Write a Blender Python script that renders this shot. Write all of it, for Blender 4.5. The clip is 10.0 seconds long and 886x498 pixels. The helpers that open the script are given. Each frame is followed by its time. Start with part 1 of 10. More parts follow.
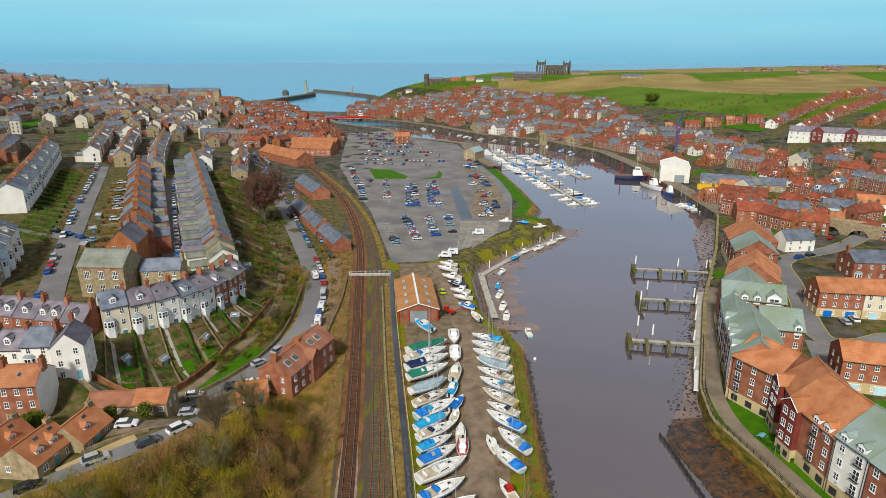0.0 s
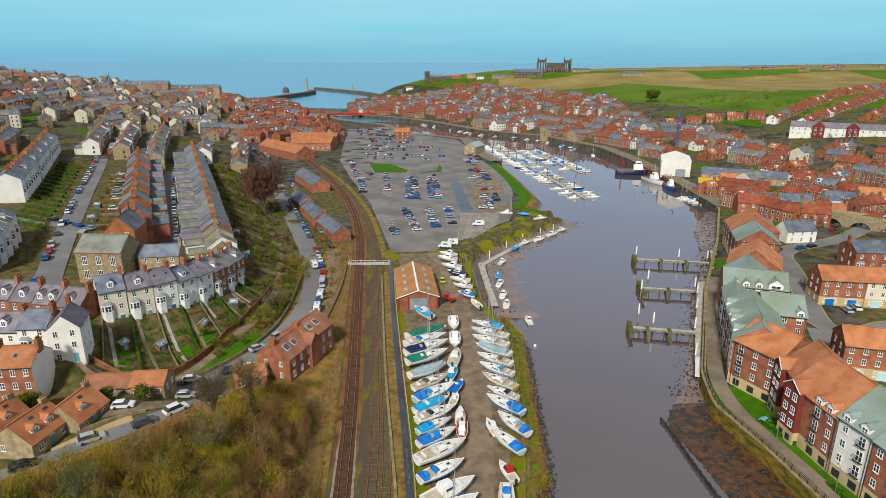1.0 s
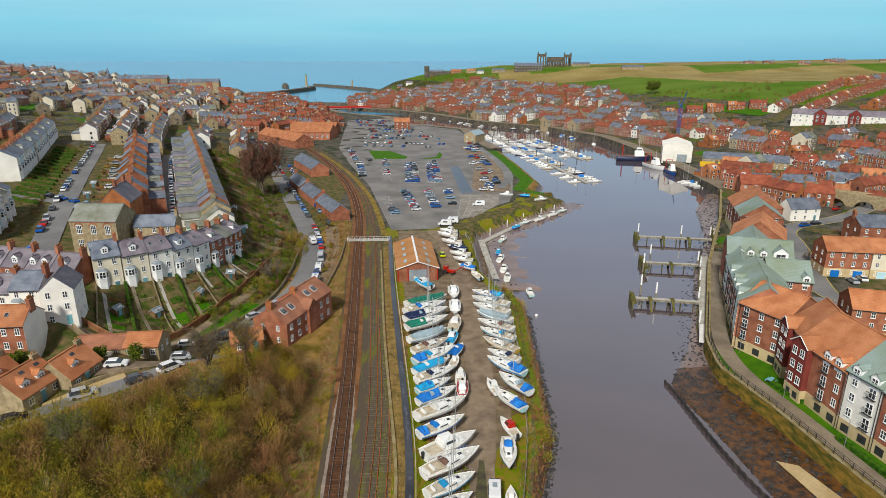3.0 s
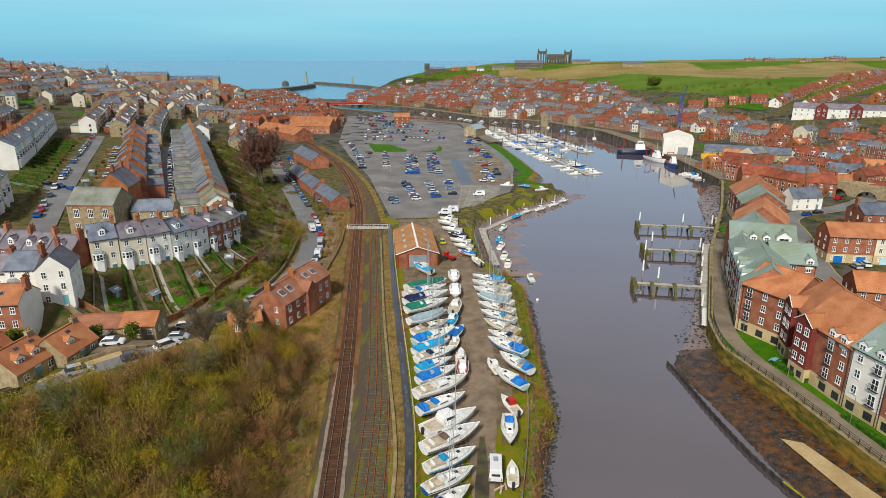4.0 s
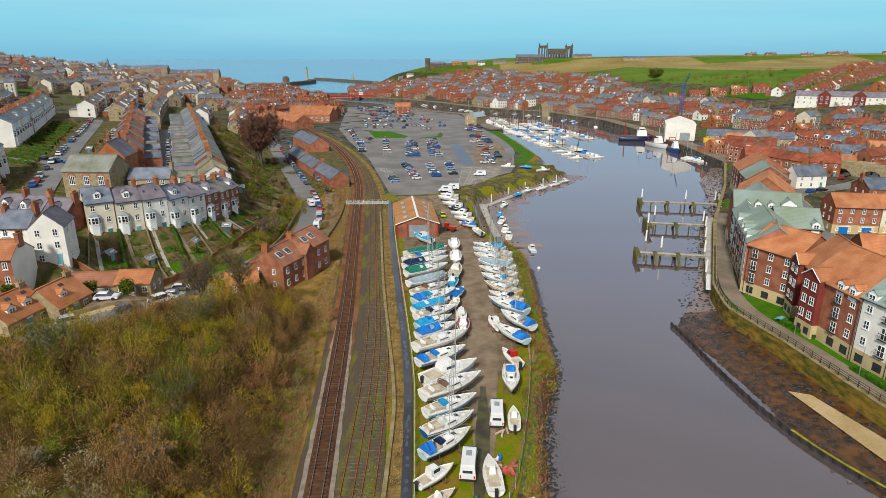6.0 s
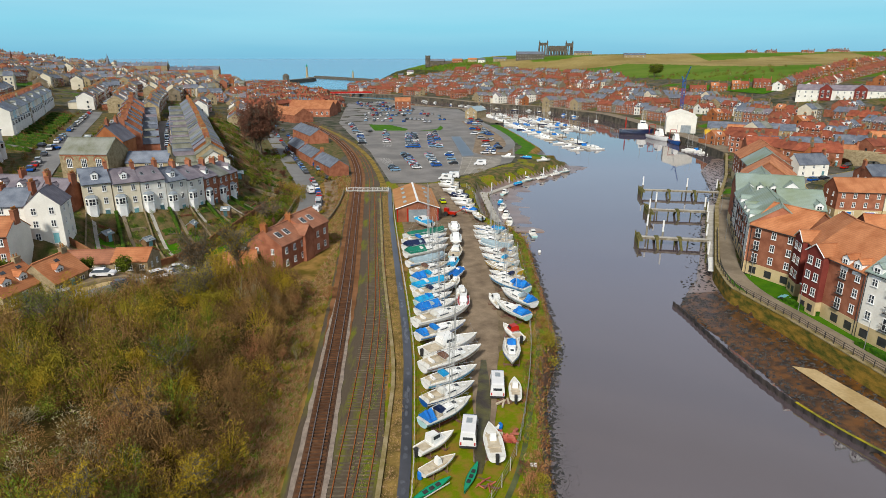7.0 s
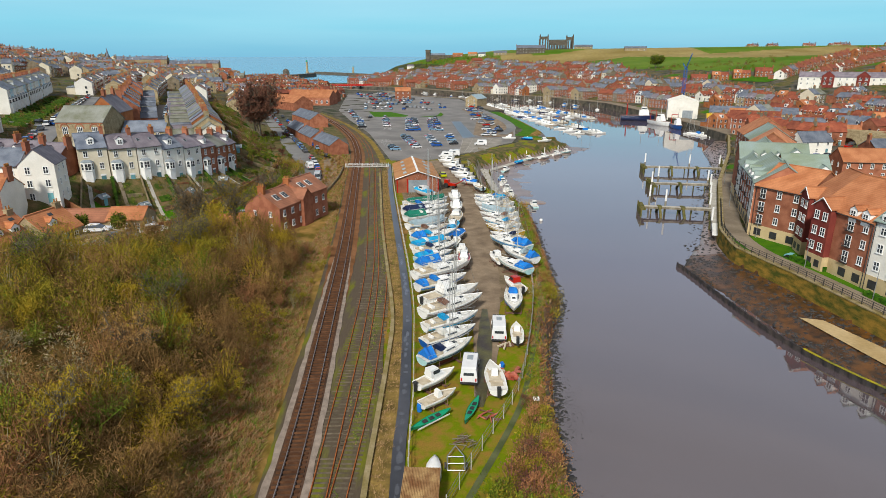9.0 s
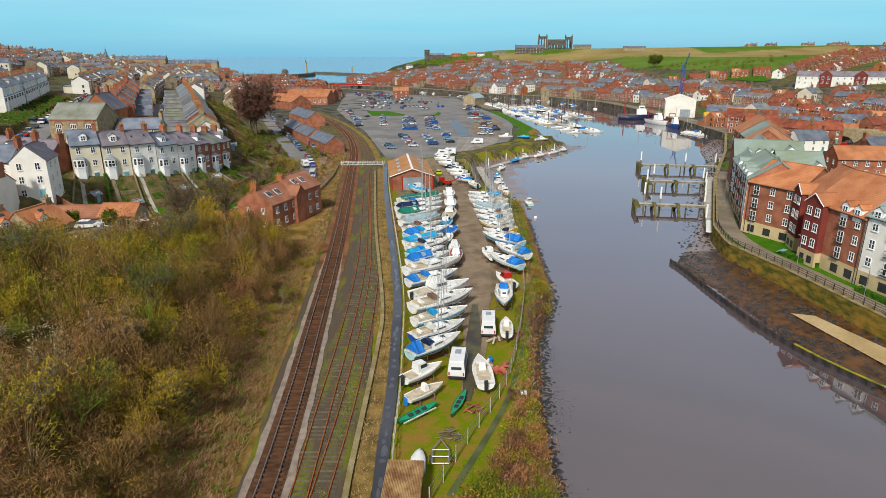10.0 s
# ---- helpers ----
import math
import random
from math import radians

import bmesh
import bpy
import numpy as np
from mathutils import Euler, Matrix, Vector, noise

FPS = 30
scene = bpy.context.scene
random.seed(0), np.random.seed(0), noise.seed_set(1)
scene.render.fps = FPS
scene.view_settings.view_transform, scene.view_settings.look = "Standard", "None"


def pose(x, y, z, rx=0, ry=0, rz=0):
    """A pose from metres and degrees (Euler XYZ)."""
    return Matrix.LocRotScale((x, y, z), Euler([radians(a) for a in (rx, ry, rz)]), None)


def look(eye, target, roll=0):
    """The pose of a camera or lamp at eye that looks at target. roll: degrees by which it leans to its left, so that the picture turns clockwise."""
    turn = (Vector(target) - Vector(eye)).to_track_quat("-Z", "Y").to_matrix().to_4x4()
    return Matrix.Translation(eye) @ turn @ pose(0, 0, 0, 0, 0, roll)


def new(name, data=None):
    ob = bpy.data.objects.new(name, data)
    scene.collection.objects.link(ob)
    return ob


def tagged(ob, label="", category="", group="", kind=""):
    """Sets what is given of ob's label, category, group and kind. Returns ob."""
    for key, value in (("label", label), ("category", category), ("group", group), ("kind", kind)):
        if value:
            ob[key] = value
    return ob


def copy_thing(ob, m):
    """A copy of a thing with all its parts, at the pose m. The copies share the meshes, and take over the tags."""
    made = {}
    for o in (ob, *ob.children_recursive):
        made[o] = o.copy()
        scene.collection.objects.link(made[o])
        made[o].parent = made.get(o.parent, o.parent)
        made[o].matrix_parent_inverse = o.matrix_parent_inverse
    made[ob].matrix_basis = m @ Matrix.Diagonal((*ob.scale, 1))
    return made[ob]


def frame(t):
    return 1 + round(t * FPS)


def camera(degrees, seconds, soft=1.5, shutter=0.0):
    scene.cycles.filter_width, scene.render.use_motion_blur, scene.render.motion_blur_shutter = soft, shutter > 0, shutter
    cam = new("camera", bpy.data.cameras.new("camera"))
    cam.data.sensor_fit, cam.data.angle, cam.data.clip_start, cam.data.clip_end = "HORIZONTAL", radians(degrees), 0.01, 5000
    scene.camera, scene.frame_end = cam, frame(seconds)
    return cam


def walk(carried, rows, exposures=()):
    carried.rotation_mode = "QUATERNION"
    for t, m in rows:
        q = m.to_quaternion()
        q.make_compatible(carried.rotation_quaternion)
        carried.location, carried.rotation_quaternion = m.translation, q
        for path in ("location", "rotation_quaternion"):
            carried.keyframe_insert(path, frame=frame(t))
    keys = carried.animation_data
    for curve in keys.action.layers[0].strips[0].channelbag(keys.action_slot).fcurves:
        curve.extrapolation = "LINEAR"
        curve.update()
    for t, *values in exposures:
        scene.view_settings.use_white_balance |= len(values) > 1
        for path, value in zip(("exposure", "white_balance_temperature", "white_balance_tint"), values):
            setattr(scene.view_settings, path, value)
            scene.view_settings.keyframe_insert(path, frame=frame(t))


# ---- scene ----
cam = camera(72.6, 10.0, soft=0.5)
PATH = [
    (0, (-0.238, 0.943, 79.922), (-0.239, 2.849, 79.318), 0.0),
    (0.5, (-0.145, 0.846, 78.199), (-0.147, 2.752, 77.594), 0.0),
    (1, (-0.089, 0.782, 75.987), (-0.091, 2.689, 75.382), 0.1),
    (1.5, (-0.088, 0.647, 73.74), (-0.089, 2.553, 73.135), 0.1),
    (2, (-0.019, 0.567, 71.51), (-0.021, 2.474, 70.904), 0.1),
    (2.5, (0.005, 0.51, 69.311), (0.003, 2.416, 68.706), 0.0),
    (4, (-0.002, 0.465, 62.558), (-0.005, 2.371, 61.953), 0.0),
    (4.5, (0.062, 0.331, 60.386), (0.059, 2.237, 59.78), -0.0),
    (5, (0.123, 0.205, 58.174), (0.119, 2.112, 57.568), -0.0),
    (5.5, (0.127, 0.033, 56.011), (0.122, 1.939, 55.405), -0.0),
    (7, (0.148, -0.325, 49.224), (0.142, 1.581, 48.618), -0.0),
    (7.5, (0.174, -0.552, 47.093), (0.167, 1.354, 46.487), -0.1),
    (8, (0.182, -0.696, 44.832), (0.176, 1.209, 44.226), -0.1),
    (8.5, (0.206, -0.813, 42.621), (0.199, 1.093, 42.013), -0.1),
    (9, (0.224, -0.951, 41.061), (0.216, 0.955, 40.452), -0.1),
    (9.5, (0.512, -1.025, 40.37), (0.503, 0.88, 39.761), -0.1),
    (10, (1.637, -0.961, 40.262), (1.63, 0.945, 39.654), -0.1),
]
walk(cam, [(t, look(eye, aim, roll)) for t, eye, aim, roll in PATH], exposures=((0.0, -0.07), (5.0, -0.05), (10.0, 0.02)))


# ---- sky and sun: bright overcast, a veiled sun high behind the camera ----
SUN_UP, SUN_ROUND = radians(40), radians(198)
world = bpy.data.worlds.new("sky")
scene.world = world
world.use_nodes = True
wn, wl = world.node_tree.nodes, world.node_tree.links
wn.clear()
w_out = wn.new("ShaderNodeOutputWorld")
w_bg = wn.new("ShaderNodeBackground")
w_sky = wn.new("ShaderNodeTexSky")
w_sky.sky_type, w_sky.sun_disc = "NISHITA", False
w_sky.sun_elevation, w_sky.sun_rotation = SUN_UP, SUN_ROUND
w_sky.air_density, w_sky.dust_density, w_sky.ozone_density = 1.0, 0.6, 2.0
w_co = wn.new("ShaderNodeTexCoord")
w_map = wn.new("ShaderNodeMapping")
w_map.inputs["Scale"].default_value = (1.2, 1.2, 14.0)
w_noise = wn.new("ShaderNodeTexNoise")
w_noise.inputs["Scale"].default_value, w_noise.inputs["Detail"].default_value = 1.6, 6.0
w_ramp = wn.new("ShaderNodeValToRGB")
w_ramp.color_ramp.elements[0].position, w_ramp.color_ramp.elements[1].position = 0.40, 0.72
w_mix = wn.new("ShaderNodeMix")
w_mix.data_type = "RGBA"
w_sep = wn.new("ShaderNodeSeparateXYZ")
w_deck = wn.new("ShaderNodeValToRGB")
w_deck.color_ramp.elements[0].position, w_deck.color_ramp.elements[0].color = 0.0, (0.17, 0.54, 0.78, 1)
w_deck.color_ramp.elements[1].position, w_deck.color_ramp.elements[1].color = 1.0, (0.30, 0.305, 0.325, 1)
for spot, tone in ((0.045, (0.21, 0.665, 0.87, 1)), (0.10, (0.37, 0.735, 0.91, 1)), (0.16, (0.52, 0.73, 0.96, 1)), (0.32, (0.54, 0.645, 0.84, 1)), (0.55, (0.42, 0.43, 0.455, 1))):
    w_deck.color_ramp.elements.new(spot).color = tone
w_ten = wn.new("ShaderNodeMix")
w_ten.data_type, w_ten.blend_type = "RGBA", "MULTIPLY"
w_ten.inputs["Factor"].default_value, w_ten.inputs["B"].default_value = 1.0, (10, 10, 10, 1)
w_veil = wn.new("ShaderNodeMix")
w_veil.data_type, w_veil.blend_type = "RGBA", "ADD"
w_veil.inputs["B"].default_value = (1.6, 1.2, 0.9, 1)
w_mix.inputs["Factor"].default_value = 0.88
w_fac = wn.new("ShaderNodeMath")
w_fac.operation = "MULTIPLY"
w_fac.inputs[1].default_value = 0.40
wl.new(w_co.outputs["Generated"], w_sep.inputs["Vector"])
wl.new(w_sep.outputs["Z"], w_deck.inputs["Fac"])
wl.new(w_deck.outputs["Color"], w_ten.inputs["A"])
wl.new(w_ten.outputs["Result"], w_veil.inputs["A"])
wl.new(w_fac.outputs["Value"], w_veil.inputs["Factor"])
wl.new(w_veil.outputs["Result"], w_mix.inputs["B"])
wl.new(w_co.outputs["Generated"], w_map.inputs["Vector"])
wl.new(w_map.outputs["Vector"], w_noise.inputs["Vector"])
wl.new(w_noise.outputs["Fac"], w_ramp.inputs["Fac"])
wl.new(w_ramp.outputs["Color"], w_fac.inputs[0])
wl.new(w_sky.outputs["Color"], w_mix.inputs["A"])
wl.new(w_mix.outputs["Result"], w_bg.inputs["Color"])
w_bg.inputs["Strength"].default_value = 0.10
wl.new(w_bg.outputs["Background"], w_out.inputs["Surface"])
sun = new("sun", bpy.data.lights.new("sun", "SUN"))
sun.data.energy, sun.data.angle, sun.data.color = 4.2, radians(7), (1.0, 0.955, 0.865)
sun.matrix_world = look((0, 0, 300), Vector((0, 0, 300)) - 100 * Vector((math.sin(SUN_ROUND) * math.cos(SUN_UP), math.cos(SUN_ROUND) * math.cos(SUN_UP), math.sin(SUN_UP))))


# ---- materials ----
def surface(name, a, b, scale=1.0, rough=0.8, bump=0.2, fine=12.0, own=0.0, metal=0.0, stretch=(1, 1, 1), world_space=False, courses=0.0, low=0.35, high=0.65, dirt=0.25):
    """A weathered surface: two colours mixed by broad noise, fine grain on top, relief from both.
    own: how much each object differs in brightness; courses: height of tile or board courses in metres."""
    m = bpy.data.materials.new(name)
    m.use_nodes = True
    n, l = m.node_tree.nodes, m.node_tree.links
    p = n["Principled BSDF"]
    p.inputs["Roughness"].default_value, p.inputs["Metallic"].default_value = rough, metal
    if rough > 0.88:
        p.inputs["Specular IOR Level"].default_value = 0.15
    if world_space:
        co = n.new("ShaderNodeNewGeometry").outputs["Position"]
    else:
        co = n.new("ShaderNodeTexCoord").outputs["Object"]
    info = n.new("ShaderNodeObjectInfo")
    mp = n.new("ShaderNodeMapping")
    mp.inputs["Scale"].default_value = stretch
    l.new(co, mp.inputs["Vector"])
    if not world_space:
        sh = n.new("ShaderNodeVectorMath")
        sh.operation = "MULTIPLY"
        sh.inputs[1].default_value = (37.0, 53.0, 71.0)
        l.new(info.outputs["Random"], sh.inputs[0])
        l.new(sh.outputs["Vector"], mp.inputs["Location"])
    big = n.new("ShaderNodeTexNoise")
    big.inputs["Scale"].default_value, big.inputs["Detail"].default_value = scale, 5.0
    small = n.new("ShaderNodeTexNoise")
    small.inputs["Scale"].default_value, small.inputs["Detail"].default_value = scale * fine, 4.0
    l.new(mp.outputs["Vector"], big.inputs["Vector"])
    l.new(mp.outputs["Vector"], small.inputs["Vector"])
    ramp = n.new("ShaderNodeValToRGB")
    ramp.color_ramp.elements[0].position, ramp.color_ramp.elements[1].position = low, high
    ramp.color_ramp.elements[0].color, ramp.color_ramp.elements[1].color = (*a, 1), (*b, 1)
    l.new(big.outputs["Fac"], ramp.inputs["Fac"])
    hs = n.new("ShaderNodeHueSaturation")
    hs.inputs["Saturation"].default_value = 1.15
    l.new(ramp.outputs["Color"], hs.inputs["Color"])
    val = n.new("ShaderNodeMath")
    val.operation = "MULTIPLY_ADD"
    val.inputs[1].default_value, val.inputs[2].default_value = dirt * 2, 1.0 - dirt
    l.new(small.outputs["Fac"], val.inputs[0])
    mul = n.new("ShaderNodeMath")
    mul.operation = "MULTIPLY_ADD"
    mul.inputs[1].default_value, mul.inputs[2].default_value = own * 2, 1.0 - own
    l.new(info.outputs["Random"], mul.inputs[0])
    v2 = n.new("ShaderNodeMath")
    v2.operation = "MULTIPLY"
    l.new(val.outputs["Value"], v2.inputs[0])
    l.new(mul.outputs["Value"], v2.inputs[1])
    height = small.outputs["Fac"]
    if courses:
        wave = n.new("ShaderNodeTexWave")
        wave.bands_direction, wave.wave_profile = "Z", "SAW"
        wave.inputs["Scale"].default_value = 0.314 / courses
        wave.inputs["Distortion"].default_value = 0.6
        l.new(co, wave.inputs["Vector"])
        add = n.new("ShaderNodeMath")
        add.operation = "MULTIPLY_ADD"
        add.inputs[1].default_value = 1.3
        l.new(wave.outputs["Fac"], add.inputs[0])
        l.new(small.outputs["Fac"], add.inputs[2])
        height = add.outputs["Value"]
        dim = n.new("ShaderNodeMath")
        dim.operation = "MULTIPLY_ADD"
        dim.inputs[1].default_value, dim.inputs[2].default_value = 0.22, 0.86
        l.new(wave.outputs["Fac"], dim.inputs[0])
        v3 = n.new("ShaderNodeMath")
        v3.operation = "MULTIPLY"
        l.new(v2.outputs["Value"], v3.inputs[0])
        l.new(dim.outputs["Value"], v3.inputs[1])
        v2 = v3
    l.new(v2.outputs["Value"], hs.inputs["Value"])
    l.new(hs.outputs["Color"], p.inputs["Base Color"])
    if bump:
        bp = n.new("ShaderNodeBump")
        bp.inputs["Strength"].default_value, bp.inputs["Distance"].default_value = bump, 0.06
        l.new(height, bp.inputs["Height"])
        l.new(bp.outputs["Normal"], p.inputs["Normal"])
    return m


def water(name, colour, rough, ripple, size):
    m = surface(name, colour, tuple(c * 1.15 for c in colour), 0.02, rough, 0.0, world_space=True, dirt=0.05)
    n, l = m.node_tree.nodes, m.node_tree.links
    p = n["Principled BSDF"]
    p.inputs["IOR"].default_value = 2.7
    geo = n.new("ShaderNodeNewGeometry")
    wave = n.new("ShaderNodeTexNoise")
    wave.inputs["Scale"].default_value, wave.inputs["Detail"].default_value = 1.0 / size, 4.0
    l.new(geo.outputs["Position"], wave.inputs["Vector"])
    bp = n.new("ShaderNodeBump")
    bp.inputs["Strength"].default_value, bp.inputs["Distance"].default_value = ripple, size * 0.12
    l.new(wave.outputs["Fac"], bp.inputs["Height"])
    l.new(bp.outputs["Normal"], p.inputs["Normal"])
    return m


def glassy(name, colour, rough=0.08):
    m = surface(name, colour, tuple(c * 1.6 + 0.01 for c in colour), 0.8, rough, 0.0, own=0.3)
    m.node_tree.nodes["Principled BSDF"].inputs["Specular IOR Level"].default_value = 0.6
    return m


M_GRASS = surface("rough_grass", (0.125, 0.165, 0.016), (0.23, 0.15, 0.05), 0.8, 0.95, 0.6, 9, world_space=True, low=0.40, high=0.66)
M_LAWN = surface("lawn", (0.035, 0.11, 0.010), (0.07, 0.15, 0.018), 0.4, 0.95, 0.4, 9, world_space=True)
M_SCRUB = surface("scrub_ground", (0.11, 0.085, 0.022), (0.30, 0.19, 0.085), 0.30, 0.95, 0.9, 10, world_space=True)
M_GARDEN = surface("garden_ground", (0.040, 0.060, 0.014), (0.16, 0.115, 0.065), 0.45, 0.95, 0.5, 8, world_space=True)
M_TOWN = surface("town_ground", (0.025, 0.034, 0.016), (0.12, 0.105, 0.088), 0.16, 0.95, 0.3, 8, world_space=True)
M_FIELD = surface("green_field", (0.062, 0.125, 0.014), (0.115, 0.165, 0.032), 0.02, 0.95, 0.3, 14, world_space=True)
M_STRAW = surface("straw_field", (0.20, 0.155, 0.062), (0.28, 0.225, 0.105), 0.02, 0.95, 0.3, 14, world_space=True)
M_CLIFF = surface("wooded_bank", (0.025, 0.035, 0.014), (0.07, 0.07, 0.03), 0.05, 0.95, 0.9, 8, world_space=True)
M_MUD = surface("river_mud", (0.018, 0.014, 0.011), (0.14, 0.068, 0.030), 0.8, 0.35, 0.8, 6, world_space=True)
M_BED = surface("river_bed", (0.06, 0.045, 0.035), (0.09, 0.07, 0.05), 0.1, 0.7, 0.2, world_space=True)
M_YARD = surface("yard_gravel", (0.155, 0.12, 0.088), (0.265, 0.21, 0.155), 0.35, 0.9, 0.4, 10, world_space=True)
M_HARD = surface("muddy_hardstanding", (0.11, 0.088, 0.058), (0.235, 0.185, 0.130), 0.45, 0.9, 0.5, 9, world_space=True, low=0.3, high=0.7)
M_CONCRETE_OLD = surface("old_kerb_concrete", (0.30, 0.28, 0.25), (0.40, 0.38, 0.34), 0.5, 0.9, 0.2, 10, world_space=True)
M_SLIP = surface("worn_slip_concrete", (0.20, 0.185, 0.16), (0.30, 0.28, 0.25), 0.3, 0.9, 0.3, 9, world_space=True)
M_SILT = surface("wet_silt", (0.15, 0.105, 0.088), (0.24, 0.175, 0.145), 0.12, 0.28, 0.3, 10, world_space=True)
M_UNDER = surface("leaf_litter", (0.050, 0.042, 0.015), (0.14, 0.10, 0.036), 0.35, 0.95, 0.9, 9, world_space=True)
M_BALLAST = surface("rusty_ballast", (0.13, 0.066, 0.034), (0.215, 0.115, 0.066), 0.35, 0.95, 0.7, 10, world_space=True)
M_BALLAST_DARK = surface("oily_ballast", (0.052, 0.033, 0.024), (0.105, 0.062, 0.042), 0.6, 0.95, 0.7, 10, world_space=True)
M_BALLAST_PALE = surface("pale_ballast", (0.20, 0.165, 0.14), (0.31, 0.26, 0.22), 0.9, 0.95, 0.7, 10, world_space=True)
M_SIDING = surface("weedy_ballast", (0.088, 0.070, 0.052), (0.13, 0.135, 0.028), 0.55, 0.95, 0.7, 8, world_space=True, stretch=(1, 0.22, 1), low=0.50, high=0.70)
M_ASPHALT = surface("asphalt", (0.135, 0.135, 0.135), (0.20, 0.198, 0.195), 0.08, 0.85, 0.15, 14, world_space=True)
M_CARPARK = surface("car_park_asphalt", (0.125, 0.117, 0.108), (0.215, 0.20, 0.185), 0.09, 0.7, 0.15, 14, world_space=True)
M_PATH = surface("wet_tarmac_path", (0.028, 0.03, 0.036), (0.06, 0.062, 0.072), 0.12, 0.3, 0.1, 10, world_space=True)
M_PAVE = surface("pavement", (0.15, 0.12, 0.085), (0.23, 0.19, 0.14), 0.2, 0.85, 0.2, 10, world_space=True)
M_SAND = surface("sandy_gravel", (0.36, 0.27, 0.15), (0.46, 0.36, 0.22), 0.2, 0.9, 0.3, 10, world_space=True)
M_RIVER = water("river_water", (0.080, 0.064, 0.069), 0.03, 0.025, 3.0)
M_SEA = water("sea_water", (0.05, 0.24, 0.37), 0.25, 0.25, 9.0)
M_PAINT_WHITE = surface("road_paint", (0.62, 0.62, 0.6), (0.75, 0.75, 0.72), 2.0, 0.7, 0.0)
M_PAINT_YELLOW = surface("yellow_road_paint", (0.42, 0.32, 0.06), (0.52, 0.42, 0.10), 2.0, 0.7, 0.0)


M_BRICK = surface("red_brick", (0.235, 0.102, 0.070), (0.36, 0.172, 0.118), 0.5, 0.9, 0.25, 14, own=0.18, dirt=0.18)
M_BRICK_DARK = surface("dark_red_brick", (0.15, 0.045, 0.04), (0.205, 0.065, 0.055), 0.5, 0.9, 0.25, 14, own=0.1, dirt=0.15)
M_BRICK_ORANGE = surface("orange_brick", (0.25, 0.105, 0.058), (0.35, 0.16, 0.09), 0.5, 0.9, 0.25, 14, own=0.15, dirt=0.18)
M_STONE = surface("buff_sandstone", (0.24, 0.19, 0.12), (0.38, 0.315, 0.21), 0.9, 0.9, 0.35, 8, own=0.15, dirt=0.3)
M_CREAM = surface("cream_render", (0.58, 0.52, 0.40), (0.70, 0.64, 0.51), 0.3, 0.85, 0.1, 12, own=0.08, dirt=0.1)
M_BUFF = surface("buff_base_blocks", (0.46, 0.36, 0.21), (0.56, 0.45, 0.28), 0.4, 0.85, 0.15, 10, own=0.06, dirt=0.14)
M_WHITE = surface("white_render", (0.69, 0.665, 0.60), (0.80, 0.775, 0.71), 0.3, 0.8, 0.08, 12, own=0.06, dirt=0.1)
M_BLUEWALL = surface("pale_blue_render", (0.42, 0.60, 0.66), (0.50, 0.68, 0.73), 0.3, 0.8, 0.08, 12, dirt=0.1)
M_MINT = surface("pale_green_render", (0.42, 0.58, 0.47), (0.52, 0.68, 0.56), 0.3, 0.8, 0.08, 12, own=0.2, dirt=0.12)
M_PANTILE = surface("orange_pantiles", (0.35, 0.148, 0.082), (0.49, 0.235, 0.135), 0.35, 0.85, 0.5, 10, own=0.16, courses=0.24, dirt=0.2)
M_PANTILE_OLD = surface("old_red_pantiles", (0.18, 0.056, 0.038), (0.30, 0.108, 0.070), 0.35, 0.85, 0.5, 10, own=0.22, courses=0.24, dirt=0.25)
M_TILE_BROWN = surface("brown_plain_tiles", (0.22, 0.105, 0.07), (0.34, 0.165, 0.11), 0.4, 0.85, 0.5, 10, own=0.1, courses=0.24, dirt=0.2)
M_SLATE = surface("grey_slate", (0.095, 0.110, 0.142), (0.18, 0.20, 0.235), 0.4, 0.6, 0.4, 12, own=0.2, courses=0.2, dirt=0.2)
M_SLATE_PURPLE = surface("purple_slate", (0.13, 0.115, 0.135), (0.22, 0.195, 0.215), 0.4, 0.6, 0.4, 12, own=0.15, courses=0.2, dirt=0.2)
M_SLATE_MOSS = surface("lichened_slate", (0.12, 0.125, 0.085), (0.22, 0.225, 0.20), 0.3, 0.7, 0.4, 12, own=0.15, courses=0.2, dirt=0.25)
M_ROOF_GREEN = surface("algae_stained_slate", (0.20, 0.24, 0.17), (0.27, 0.335, 0.32), 0.14, 0.6, 0.35, 30, own=0.08, courses=0.24, dirt=0.15)
M_TIMBER_WHITE = surface("white_joinery", (0.72, 0.72, 0.70), (0.82, 0.82, 0.80), 1.0, 0.5, 0.0, dirt=0.06)
M_PANE = glassy("window_glass", (0.025, 0.03, 0.035))
M_DOOR = surface("painted_door", (0.10, 0.22, 0.24), (0.14, 0.28, 0.30), 0.6, 0.5, 0.0, own=0.6)
M_GARAGE_BLUE = surface("blue_garage_door", (0.05, 0.16, 0.42), (0.07, 0.20, 0.50), 0.6, 0.5, 0.05)
M_POT = surface("chimney_clay", (0.30, 0.15, 0.075), (0.42, 0.22, 0.11), 1.5, 0.9, 0.2, own=0.15)
M_LEAD = surface("lead_flashing", (0.20, 0.23, 0.25), (0.28, 0.31, 0.33), 0.7, 0.5, 0.1)
M_GUTTER = surface("black_gutter", (0.02, 0.02, 0.022), (0.04, 0.04, 0.04), 1.0, 0.5, 0.0)
M_STEEL = surface("galvanised_steel", (0.30, 0.31, 0.31), (0.42, 0.43, 0.43), 1.0, 0.45, 0.1, metal=0.7)
M_IRON = surface("black_iron", (0.02, 0.02, 0.02), (0.05, 0.045, 0.04), 1.0, 0.6, 0.1)


